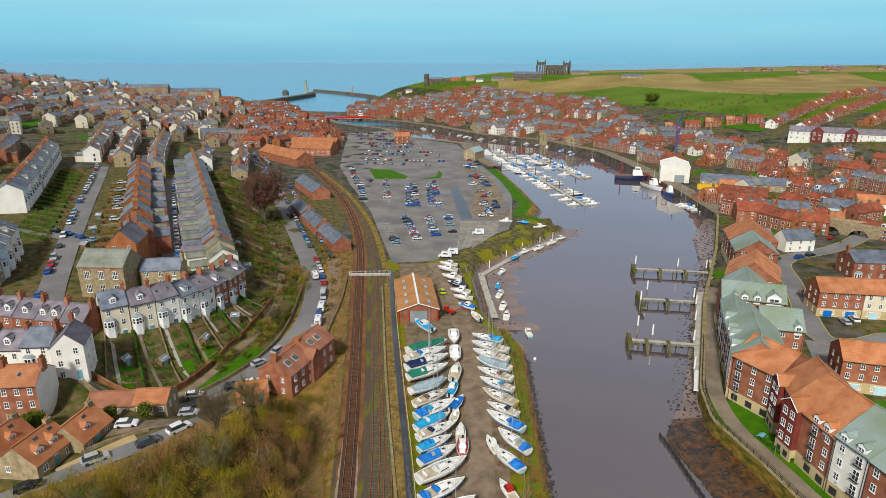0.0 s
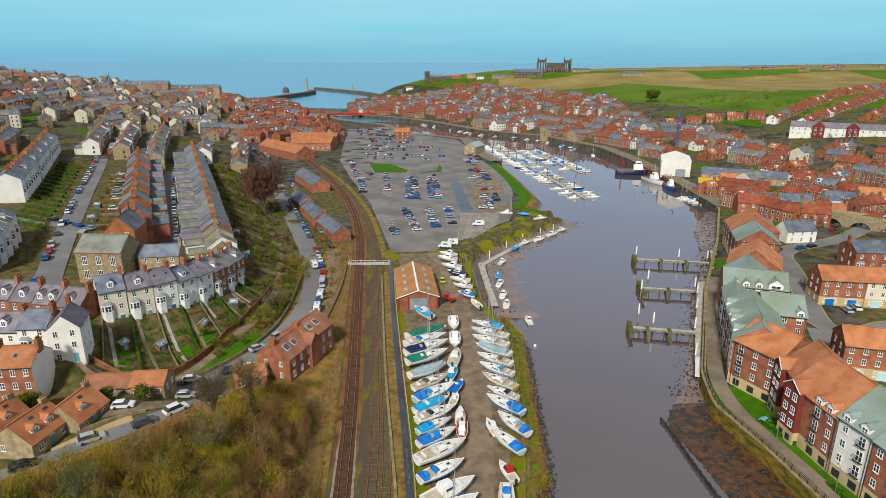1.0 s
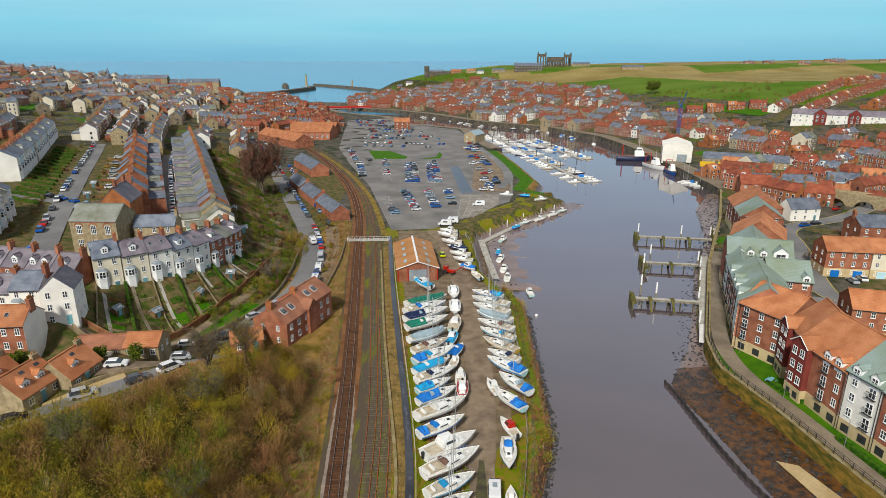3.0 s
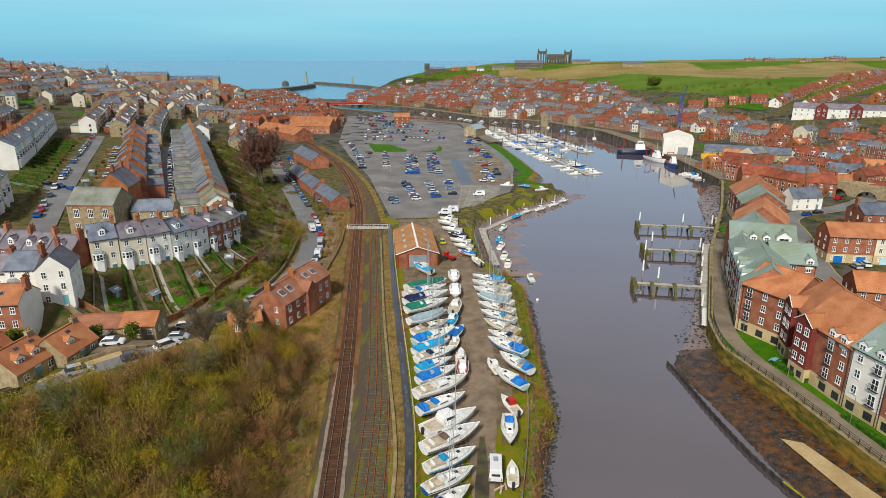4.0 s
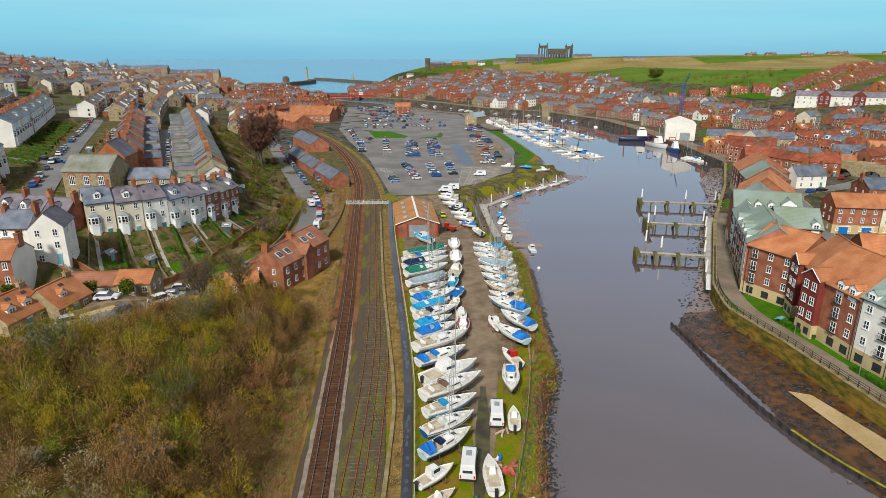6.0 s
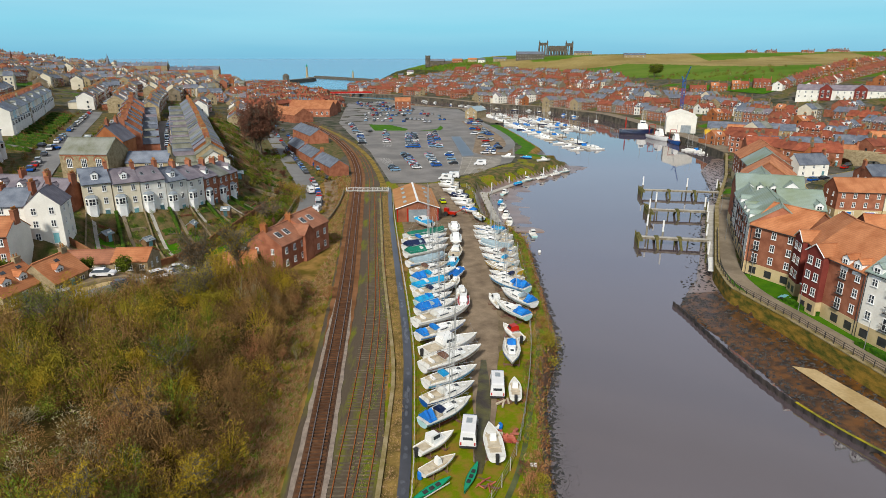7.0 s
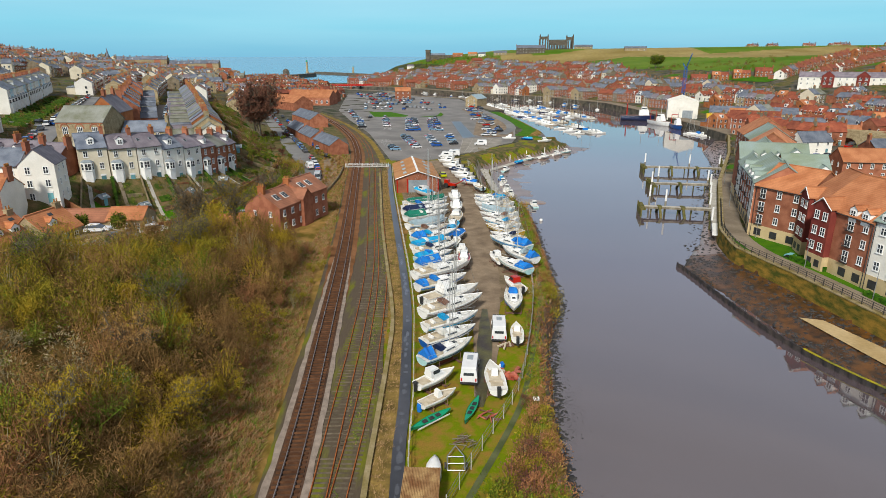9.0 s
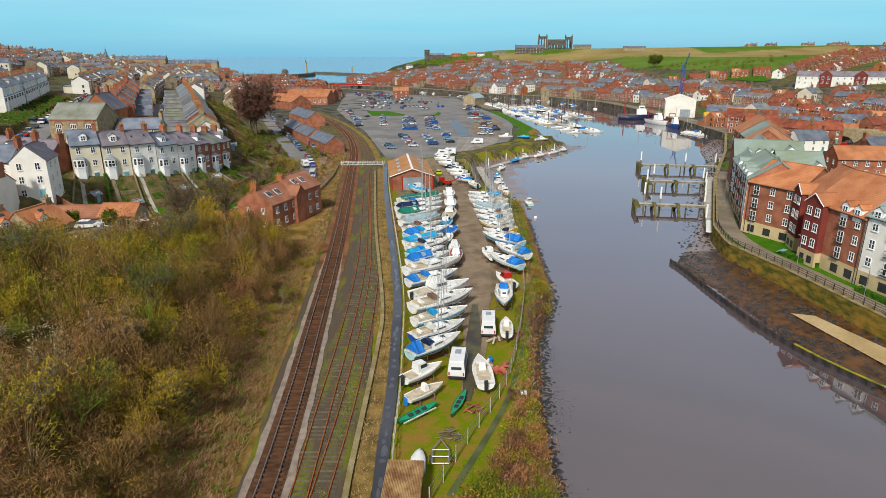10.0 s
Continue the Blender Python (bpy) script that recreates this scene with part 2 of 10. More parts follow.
# ---- mesh helpers ----
class Shape:
    """Collects vertices and faces, with a material slot for each face."""

    def __init__(self):
        self.v, self.f, self.m = [], [], []

    def poly(self, pts, m=0):
        k = len(self.v)
        self.v += [tuple(p) for p in pts]
        self.f.append(tuple(range(k, k + len(pts))))
        self.m.append(m)

    def box(self, x0, x1, y0, y1, z0, z1, m=0, turn=0.0, at=(0, 0, 0)):
        k = len(self.v)
        c, s = math.cos(turn), math.sin(turn)
        for z in (z0, z1):
            for x, y in ((x0, y0), (x1, y0), (x1, y1), (x0, y1)):
                self.v.append((at[0] + c * x - s * y, at[1] + s * x + c * y, at[2] + z))
        for q in ((3, 2, 1, 0), (4, 5, 6, 7), (0, 1, 5, 4), (1, 2, 6, 5), (2, 3, 7, 6), (3, 0, 4, 7)):
            self.f.append(tuple(k + i for i in q))
            self.m.append(m)
        return self

    def prism(self, profile, y0, y1, m=0):
        """A closed profile of (x, z) swept from y0 to y1."""
        k, n = len(self.v), len(profile)
        for y in (y0, y1):
            self.v += [(x, y, z) for x, z in profile]
        for i in range(n):
            j = (i + 1) % n
            self.f.append((k + i, k + j, k + n + j, k + n + i))
            self.m.append(m)
        self.f += [tuple(range(k + n - 1, k - 1, -1)), tuple(range(k + n, k + 2 * n))]
        self.m += [m, m]
        return self

    def beam(self, a, b, r, m=0, sides=4, r2=None):
        """A rod from a to b."""
        a, b = Vector(a), Vector(b)
        d = (b - a).normalized()
        u = d.orthogonal().normalized()
        w = d.cross(u)
        k = len(self.v)
        for p, rr in ((a, r), (b, r if r2 is None else r2)):
            for i in range(sides):
                t = 2 * math.pi * (i + 0.5) / sides
                self.v.append(tuple(p + rr * (math.cos(t) * u + math.sin(t) * w)))
        for i in range(sides):
            j = (i + 1) % sides
            self.f.append((k + i, k + j, k + sides + j, k + sides + i))
            self.m.append(m)
        self.f += [tuple(range(k + sides - 1, k - 1, -1)), tuple(range(k + sides, k + 2 * sides))]
        self.m += [m, m]
        return self

    def loft(self, rings, m=0, closed=True, caps=True):
        k, n = len(self.v), len(rings[0])
        for r in rings:
            self.v += [tuple(p) for p in r]
        for j in range(len(rings) - 1):
            for i in range(n if closed else n - 1):
                i2 = (i + 1) % n
                self.f.append((k + j * n + i, k + j * n + i2, k + (j + 1) * n + i2, k + (j + 1) * n + i))
                self.m.append(m)
        if caps:
            self.f += [tuple(range(k + n - 1, k - 1, -1)), tuple(range(k + (len(rings) - 1) * n, k + len(rings) * n))]
            self.m += [m, m]
        return self


def mesh_of(name, sh, mats, smooth=False):
    me = bpy.data.meshes.new(name)
    me.from_pydata(sh.v, [], sh.f)
    for m in mats:
        me.materials.append(m)
    if len(mats) > 1:
        me.polygons.foreach_set("material_index", sh.m)
    if smooth:
        me.polygons.foreach_set("use_smooth", [True] * len(me.polygons))
    me.update()
    return me


def part(name, sh, mats, parent, label="", smooth=False):
    """One mesh object under a thing or a part; sh is a Shape or a mesh made before."""
    mats = mats if isinstance(mats, (list, tuple)) else [mats]
    ob = new(name, mesh_of(name, sh, mats, smooth) if isinstance(sh, Shape) else sh)
    ob.parent = parent
    return tagged(ob, label)


def single(name, sh, mats, label, category, kind="", group="", smooth=False, m=None):
    mats = mats if isinstance(mats, (list, tuple)) else [mats]
    ob = new(name, mesh_of(name, sh, mats, smooth) if isinstance(sh, Shape) else sh)
    if m is not None:
        ob.matrix_basis = m
    return tagged(ob, label, category, group, kind)


def thing(name, label, category, group="", m=None):
    ob = new(name)
    ob.empty_display_size = 0.5
    if m is not None:
        ob.matrix_basis = m
    return tagged(ob, label, category, group)


def at(x, y, z, turn=0.0):
    return pose(x, y, z, 0, 0, turn)


# ---- the lie of the land ----
def step(a, b, v):
    t = np.clip((np.asarray(v, float) - a) / (b - a), 0, 1)
    return t * t * (3 - 2 * t)


WEST_BANK = [(-60, 10), (40, 12), (60, 13.5), (80, 16), (95, 20.5), (150, 23), (160, 20.5), (168, 15.5), (176, 13.0), (205, 12.5), (222, 14.5), (234, 22), (254, 40), (270, 52), (281, 60), (288, 57), (297, 48), (320, 55),
             (371, 51), (428, 44.5), (490, 30), (565, 24), (580, 8), (613, -37), (685, -60), (740, -118), (800, -150), (900, -205), (1000, -235), (1130, -300), (1500, -300)]
EAST_BANK = [(-60, 92), (40, 73), (80, 66), (100, 62.9), (116, 59.5), (129, 62.2), (186, 86.5), (241, 114), (297, 139), (355, 141), (452, 138), (511, 131.5), (588, 96), (613, 65), (636, 38),
             (725, -17), (776, -61), (805, -107), (835, -142), (900, -150), (1000, -140), (1200, -150), (1500, -150)]
HILL_FOOT = [(0, -40), (105, -50), (118, -60), (137, -62), (147, -52), (161, -48), (199, -47), (215, -52), (243, -66), (270, -74), (330, -96), (450, -130), (520, -165), (600, -190), (850, -260), (1000, -320), (1200, -350)]


def along(table, y):
    return np.interp(y, [p[0] for p in table], [p[1] for p in table])


def ground(x, y):
    """Height of the land, in metres above low water."""
    x, y = np.asarray(x, float), np.asarray(y, float)
    xw, xe = along(WEST_BANK, y), along(EAST_BANK, y)
    d = along(HILL_FOOT, y) - x
    hill = 4.2 + 1.0 * step(0, 10, d) + 10.5 * step(4, 30, d) + 0.065 * np.maximum(0, d - 46) + 0.045 * np.maximum(0, d - 120)
    dn = np.interp(y, [0, 40, 75, 105], [-14, -15.5, -18.5, -23]) - x
    near = 4.2 + 7 * step(0, 16, dn) + 3.5 * step(14, 34, dn) * (1 - step(62, 92, y)) - 2.6 * step(34, 62, dn)
    inner = step(-72, -60, x)
    w = (1 - inner) * step(112.5, 118, y) + inner * step(100, 124, y)
    west = near * (1 - w) + hill * w
    coast_w = 1085 - 0.05 * np.minimum(0, x + 300)
    west = west * (1 - step(0, 30, y - coast_w)) - 4 * step(0, 30, y - coast_w)
    s = 0.88 * x + 0.47 * y
    rise = np.interp(s, [0, 300, 370, 430, 475, 500, 570, 634, 680, 900, 1500, 2600], [4, 4, 8, 11, 19, 23, 31, 36, 41, 44, 51, 55])
    rise = rise + 11 * step(930, 1050, y) * step(440, 560, s)
    east = 4 + (rise - 4) * step(0, 60, x - xe)
    coast_e = 1200 + 0.34 * np.maximum(0, x + 60)
    east = east * (1 - step(0, 40, y - coast_e)) - 4 * step(0, 40, y - coast_e)
    bed = -2.0
    wide = np.where((y > 162) & (y < 224), 4.5, np.where((y >= 224) & (y < 290), 13.0, np.where((y > 290) & (y < 500), 9.0, 3.2)))
    west_mud = np.where((y > 165) & (y < 285), 0.7 * step(-22, 0, xw - x - 10), 0)
    z_w = bed + (west - bed) * step(0, 1, (xw - x) / wide + 0.25) + 2.3 * west_mud * (x > xw - 4)
    shelf = np.where((y > 168) & (y < 285) & (x > xw - 6), 0.45 - np.where(y < 235, 0.034, 0.06) * (x - xw), -9)
    z_w = np.maximum(z_w, shelf + np.where(shelf > -1, 0.10 * np.sin(0.31 * y + 0.5 * x) * np.sin(0.13 * y - 0.4 * x) + 0.05 * np.sin(0.9 * y + 0.3 * x), 0.0))
    mud_w = np.interp(y, [30, 60, 66, 80, 112, 118, 131, 156, 180, 222, 270, 300, 310], [14, 14, 13, 13.5, 12, 10, 5, 4.5, 5, 5, 12, 8, 0])
    mud = np.where(y < 305, -0.6 + 2.2 * step(-1.5, 1.0, x - (xe - mud_w)) + 0.6 * step(0, 12, x - (xe - mud_w)) - 1.25, bed)
    z_e = np.where(x > xe, east, np.where(mud_w > 0.5, np.maximum(mud, bed), bed))
    mid = 0.5 * (xw + xe)
    return np.where(x < mid, z_w, z_e)


def h(x, y):
    return float(ground(x, y))


def axis(spans):
    """Coordinates with a spacing for each stretch (start, end, spacing)."""
    out = []
    for a, b, s in spans:
        out += list(np.linspace(a, b, max(2, int(round((b - a) / s)) + 1))[:-1])
    return np.array(out + [spans[-1][1]])


gx = axis([(-2600, -900, 100), (-900, -300, 12), (-300, -110, 5), (-110, 8, 2), (8, 72, 0.8), (72, 150, 1.6), (150, 420, 5), (420, 1000, 10), (1000, 3200, 100)])
gy = axis([(-60, 30, 6), (30, 320, 2), (320, 660, 4), (660, 1300, 6), (1300, 2100, 40)])
GX, GY = np.meshgrid(gx, gy)
GZ = ground(GX, GY)
bumpy = np.array([noise.noise((a * 0.11, b * 0.11, 0)) for a, b in zip(GX.ravel(), GY.ravel())]).reshape(GX.shape)
flat = (GZ < 5.0) & (GX > -45)
GZ = GZ + np.where(flat, 0.0, 0.35) * bumpy


def town(x, y):
    """Gardens, lawns and yards between the houses."""
    v_ = noise.noise((x * 0.05, y * 0.05, 7.0))
    return 5 if v_ > 0.48 else 4 if v_ > 0.05 else 6


def off_track(x, y):
    """True where the thicket hides the ground, south of the lane by the cottages."""
    return y < 97 + 0.72 * (x + 60) - 9 if x < -40 else y < 106


def patch_kind(x, y, z, xw, xe):
    """Which ground lies at a place: an index into the ground's materials."""
    s = 0.88 * x + 0.47 * y
    if z < -1.2:
        return 0
    if xw - 2 < x < xe:
        return 10 if y > 122 else 1
    if x < xw:
        if z < 1.2 and y < 300:
            return 10 if y > 168 else 1
        if y < 118 and x < -16:
            return 11 if x < float(np.interp(y, [0, 40, 75, 105, 118], [-22, -23.5, -26.5, -30.5, -34])) + 2.5 * noise.noise((x * 0.3, y * 0.3, 0)) and off_track(x, y) else 4 if x < -44 and y > 88 else 2
        if y < 235 and x < float(np.interp(y, [100, 130, 165, 200, 240], [-20, -24.5, -28, -32, -37])):
            return 2 if x > -46 else 4
        if -17 < x < -8 and y < 150:
            return 2
        if x > -17 and y < 210:
            return 3
        if y < 345 and x < -48:
            return 4
        if 285 < y < 430 and x > xw - 14:
            return 5 if x < xw - 7 else 2 if x < xw - 3.5 else 1
        if y <= 225 or (y < 292 and x > float(np.interp(y, [225, 250, 270, 285, 292], [0, 16, 32, 36, 36]))):
            return 3 if y < 170 or noise.noise((x * 0.13, y * 0.13, 2.0)) > 0.12 else 4
        if x < float(along(HILL_FOOT, y)):
            return town(x, y)
        return 6
    if y > 1000 and x < 90 and z > 16:
        return 7 if z > 27 else 9
    if s > 535 and y > 0.2 * x + 480:
        low_edge = float(np.interp(x, [147, 266, 326, 375, 509, 900, 3000], [900, 925, 805, 715, 712, 800, 1200]))
        top_edge = float(np.interp(x, [151, 278, 411, 569, 900, 3000], [1013, 978, 885, 812, 960, 1500]))
        low_edge += 6 * math.sin(x * 0.05)
        if y < low_edge:
            return 7
        if y < top_edge:
            return 8
        return 7 if (int((x + 900) // 260) + int((y - 0.3 * x) // 120)) % 4 == 0 else 8
    if y < 125:
        return 5
    return town(x, y)


faces, slots = [], []
nx = len(gx)
for j in range(len(gy) - 1):
    ym = 0.5 * (gy[j] + gy[j + 1])
    xw_j, xe_j = float(along(WEST_BANK, ym)), float(along(EAST_BANK, ym))
    for i in range(nx - 1):
        faces.append((j * nx + i, j * nx + i + 1, (j + 1) * nx + i + 1, (j + 1) * nx + i))
        slots.append(patch_kind(0.5 * (gx[i] + gx[i + 1]), ym, float(GZ[j, i]), xw_j, xe_j))
land = Shape()
land.v, land.f, land.m = np.stack([GX.ravel(), GY.ravel(), GZ.ravel()], 1).tolist(), faces, slots
single("ground", land, [M_BED, M_MUD, M_SCRUB, M_GRASS, M_GARDEN, M_LAWN, M_TOWN, M_FIELD, M_STRAW, M_CLIFF, M_SILT, M_UNDER], "river valley land with scrub, gardens, mud banks and hill fields", "ground", "structure", smooth=True)

river = Shape()
river.poly([(-400, -120, 0), (400, -120, 0), (400, 760, 0), (-400, 760, 0)])
single("water", river, M_RIVER, "still brown tidal river water reflecting the sky", "water", "structure")
sea = Shape()
sx = [-6000, -3000, -1200, -400, 0, 400, 1200, 3000, 6000]
sy = [760, 1000, 1400, 2000, 2800, 3400, 4000, 4600, 5100]
sea.v = [(a, b, 38.0 * float(step(2000, 5600, b)) / float(step(2000, 5600, 5100))) for b in sy for a in sx]
sea.f = [(j * 9 + i, j * 9 + i + 1, j * 9 + i + 10, j * 9 + i + 9) for j in range(8) for i in range(8)]
sea.m = [0] * len(sea.f)
single("sea", sea, M_SEA, "calm pale blue open sea beyond the harbour", "sea", "structure", smooth=True)


def smooth_line(pts, spacing):
    """Even points along a rounded polyline."""
    p = np.array(pts, float)
    for _ in range(2):
        q = [p[0]]
        for a, b in zip(p[:-1], p[1:]):
            q += [0.75 * a + 0.25 * b, 0.25 * a + 0.75 * b]
        p = np.array(q + [p[-1]])
    seg = np.r_[0, np.cumsum(np.linalg.norm(np.diff(p, axis=0), axis=1))]
    t = np.linspace(0, seg[-1], max(2, int(seg[-1] / spacing) + 1))
    return np.stack([np.interp(t, seg, p[:, k]) for k in range(p.shape[1])], 1)


def ribbon(pts, width, lift, spacing=3.0, across=4, z=None, shift=0.0, widths=None):
    """A strip laid along a line, draped over the land or at height z; widths: (y, width) pairs."""
    line = smooth_line([p[:2] for p in pts], spacing)
    d = np.gradient(line, axis=0)
    d /= np.linalg.norm(d, axis=1)[:, None]
    sh, n = Shape(), across + 1
    for (x, y), (dx, dy) in zip(line, d):
        for k in range(n):
            o = (width if widths is None else float(along(widths, y)) * (1 + 0.05 * math.sin(0.9 * y))) * (k / across - 0.5) + shift
            px, py = x + dy * o, y - dx * o
            sh.v.append((px, py, (h(px, py) if z is None else z) + lift))
    for j in range(len(line) - 1):
        for k in range(across):
            a = j * n + k
            sh.f.append((a, a + 1, a + n + 1, a + n))
            sh.m.append(0)
    return sh


# ---- railway, roads, paths ----
M_WETDIRT = surface("wet_dirt", (0.035, 0.026, 0.02), (0.09, 0.085, 0.03), 0.5, 0.45, 0.5, 8, world_space=True)
TRACK = [(-13.4, 20), (-13.9, 42), (-14.4, 50), (-15.2, 61), (-16.4, 74), (-18.1, 94), (-20.6, 120), (-25.7, 165), (-29.8, 200), (-34.3, 240.6), (-46.0, 298), (-68.2, 368), (-104.0, 452), (-133.0, 509)]
SIDING_A = [(-10.4, 20), (-10.9, 42), (-11.5, 58.3), (-11.8, 72.4), (-13.1, 99.3), (-16.4, 129.2), (-20.5, 164.7), (-25, 205), (-31, 250), (-44, 305)]
SIDING_B = [(-9.6, 20), (-9.2, 42), (-8.9, 53.8), (-9.1, 69.2), (-10.6, 99.3), (-14.3, 129.2), (-18.6, 164.7), (-23, 205)]
single("track_bed", ribbon([(x + 2.6, y) for x, y in TRACK], 11.0, 0.06, z=4.25), M_SIDING, "weedy grey ballast bed of the railway sidings", "ballast", "structure")
single("ballast", ribbon(TRACK[:7], 4.2, 0.14, z=4.25, widths=[(20, 4.5), (66, 4.2), (95, 3.9), (118, 2.5)]), M_BALLAST_PALE, "pale pink granite ballast shoulders of the track", "ballast", "structure")
RIVER_PATH = [(-3.6, 30), (-4.1, 43.4), (-4.4, 50), (-4.3, 58), (-5.0, 72), (-5.5, 84), (-7.4, 102), (-10.7, 129), (-15.8, 172), (-18.5, 200), (-20, 214)]
single("path", ribbon(RIVER_PATH, 1.3, 0.06, z=4.3), M_PATH, "wet dark tarmac footpath beside the boatyard", "path", "structure")
single("yard_track", ribbon([(4.0, 57), (4.6, 62), (5.3, 69), (6.2, 84)], 2.6, 0.06, 1.0, z=4.25, widths=[(56, 0.5), (62, 1.9), (74, 2.0), (86, 0.6)]), M_WETDIRT, "dark wet wheel track across the grass", "track", "structure")
hard = Shape()
for y in np.arange(80, 222, 1.5):
    x0 = float(np.interp(y, [80, 84, 102, 129, 172, 200, 222], [-3.4, -4.0, -5.9, -9.2, -14.3, -17, -19])) + 0.7 * noise.noise((0.3 * y, 0, 0)) + 1.6
    x1 = float(np.interp(y, [80, 94, 120, 145, 160, 178, 195, 222], [9.6, 12.2, 14.4, 15.2, 13.2, 9.8, 8.4, 5.4])) + 0.9 * noise.noise((0.3 * y, 5, 0))
    w0 = min(1.0, (y - 79) / 12)
    xm = 5.6
    hard.v += [(xm + (x0 - xm) * w0 * (1 - k / 4) + (x1 - xm) * w0 * (k / 4), float(y), 4.283) for k in range(5)]
for j in range(len(hard.v) // 5 - 1):
    for k in range(4):
        hard.f.append((5 * j + k, 5 * j + k + 1, 5 * j + k + 6, 5 * j + k + 5))
        hard.m.append(0)
single("hardstanding", hard, M_HARD, "trodden brown gravel hardstanding under the boats", "yard", "structure")
single("yard", ribbon([(4.2, 59), (4.9, 64), (5.7, 71), (6.4, 91), (7.8, 114), (6.4, 139.5), (5.1, 171.5), (0.9, 206.6), (-4, 222)], 5.6, 0.05, 1.5, z=4.25, widths=[(56, 0.8), (64, 2.6), (76, 3.6), (92, 5.6), (230, 5.6)]), M_YARD, "rutted brown gravel lane through the boatyard", "yard", "structure")
VALLEY_ROAD = [(-66, 112), (-62, 121), (-52, 131), (-46, 140), (-40.5, 160), (-42, 187), (-49, 215), (-69.5, 271), (-91, 330), (-112, 390), (-140, 450), (-160, 500)]
single("road", ribbon(VALLEY_ROAD, 7.5, 0.12), M_ASPHALT, "grey asphalt valley road with parked cars", "road", "structure")
STREET_A = [(-95, 138), (-104, 147), (-110, 157), (-130, 200), (-159, 262), (-184, 318), (-200, 352)]
single("road", ribbon(STREET_A, 7.0, 0.22), M_ASPHALT, "grey asphalt hillside street with parked cars", "road", "structure")
STREET_B = [(-80, 163), (-83, 174), (-106, 226), (-133.5, 288), (-150, 330)]
single("road", ribbon(STREET_B, 6.0, 0.22), M_ASPHALT, "narrow asphalt street between brick terraces", "road", "structure")
LANE = [(-49, 120), (-48.6, 112), (-51, 102.4), (-56.5, 96.4), (-65, 90.6), (-72, 85.6), (-84, 77)]
single("road", ribbon(LANE, 4.5, 0.2), M_ASPHALT, "narrow hillside lane below the cottages", "road", "structure")
SIDE_STREET = [(-126, 204), (-140, 211), (-150, 214.5), (-176, 217)]
single("road", ribbon(SIDE_STREET, 6.0, 0.2), M_ASPHALT, "short side street off the hill street", "road", "structure")
single("slipway", Shape().loft([[(8.5, 284, 3.6), (27, 286, 3.4), (27, 286, 4.34), (8.5, 284, 4.34)], [(7.5, 262, 3.6), (24.5, 264, 3.4), (24.5, 264, 4.33), (7.5, 262, 4.33)], [(5.5, 238, 3.6), (13.5, 244, 3.4), (13.5, 244, 4.32), (5.5, 238, 4.32)]]), M_SLIP, "pale worn concrete slipway beside the car park", "slipway", "structure")
for k in range(4):
    single("slipway_kerb", ribbon([(8.6 + 4.6 * k, 285), (7.2 + 3.6 * k, 262), (5.6 + 2.0 * k, 240)], 0.22, 0.0, z=4.35), M_CONCRETE_OLD, "pale concrete kerb on the slipway", "kerb", "structure")
park = Shape()
park.poly([(x, y, 4.28) for x, y in [(-20, 222), (-4, 224), (12, 248), (30, 270), (33, 284), (38, 330), (32, 400), (26, 470), (12, 560), (-30, 600), (-58, 668), (-100, 640), (-86, 520), (-76, 440), (-58, 372), (-38, 305)]])
apron = Shape()
apron.poly([(x, y, 4.285) for x, y in [(14, 300), (20, 288), (33, 292), (37, 330), (31, 400), (24, 450), (12, 452), (20, 380)]])
single("quay_apron", apron, M_YARD, "pale sandy hardstanding along the marina quay", "hardstanding", "structure")
single("car_park", park, M_CARPARK, "wide patched asphalt car park beside the river", "car park", "structure")


# ---- buildings: one function for each kind of part ----
WINDOWS = {}


def window_mesh(w, hh, bars=1):
    """A white frame with panes set back in it, in one skin; origin at the foot of its middle, facing -y."""
    key = (round(w, 2), round(hh, 2), bars)
    if key in WINDOWS:
        return WINDOWS[key]
    t, b = 0.09, 0.05
    xs = [-w / 2 - 0.08, -w / 2, -w / 2 + t]
    cols = [None, 0]
    for k in range(bars):
        x = -w / 2 + w * (k + 1) / (bars + 1)
        xs += [x - b, x + b]
        cols += [1, 0]
    xs += [w / 2 - t, w / 2, w / 2 + 0.08]
    cols += [1, 0, None]
    zs = [-0.1, 0, t, hh * 0.5, hh * 0.5 + 0.06, hh - t, hh]
    rows_ = [2, 0, 1, 0, 1, 0]
    depth = {}
    for i, c in enumerate(cols):
        for j, r in enumerate(rows_):
            if r == 2:
                depth[i, j] = (-0.14, 0)
            elif c is None:
                depth[i, j] = (0.06, 0)
            else:
                depth[i, j] = (-0.02, 1) if c == 1 and r == 1 else (-0.07, 0)
    s, seen = Shape(), {}

    def vert(x, y, z):
        k = (round(x, 4), round(y, 4), round(z, 4))
        if k not in seen:
            seen[k] = len(s.v)
            s.v.append(k)
        return seen[k]

    def quad(pts, m):
        s.f.append(tuple(vert(*p) for p in pts))
        s.m.append(m)

    for (i, j), (y, m) in depth.items():
        x0, x1, z0, z1 = xs[i], xs[i + 1], zs[j], zs[j + 1]
        quad([(x0, y, z0), (x1, y, z0), (x1, y, z1), (x0, y, z1)], m)
        yr = depth.get((i + 1, j), (0.06, 0))[0]
        if abs(yr - y) > 1e-6:
            quad([(x1, y, z0), (x1, yr, z0), (x1, yr, z1), (x1, y, z1)], 0)
        yu = depth.get((i, j + 1), (0.06, 0))[0]
        if abs(yu - y) > 1e-6:
            quad([(x0, y, z1), (x1, y, z1), (x1, yu, z1), (x0, yu, z1)], 0)
    WINDOWS[key] = mesh_of("window", s, [M_TIMBER_WHITE, M_PANE])
    return WINDOWS[key]


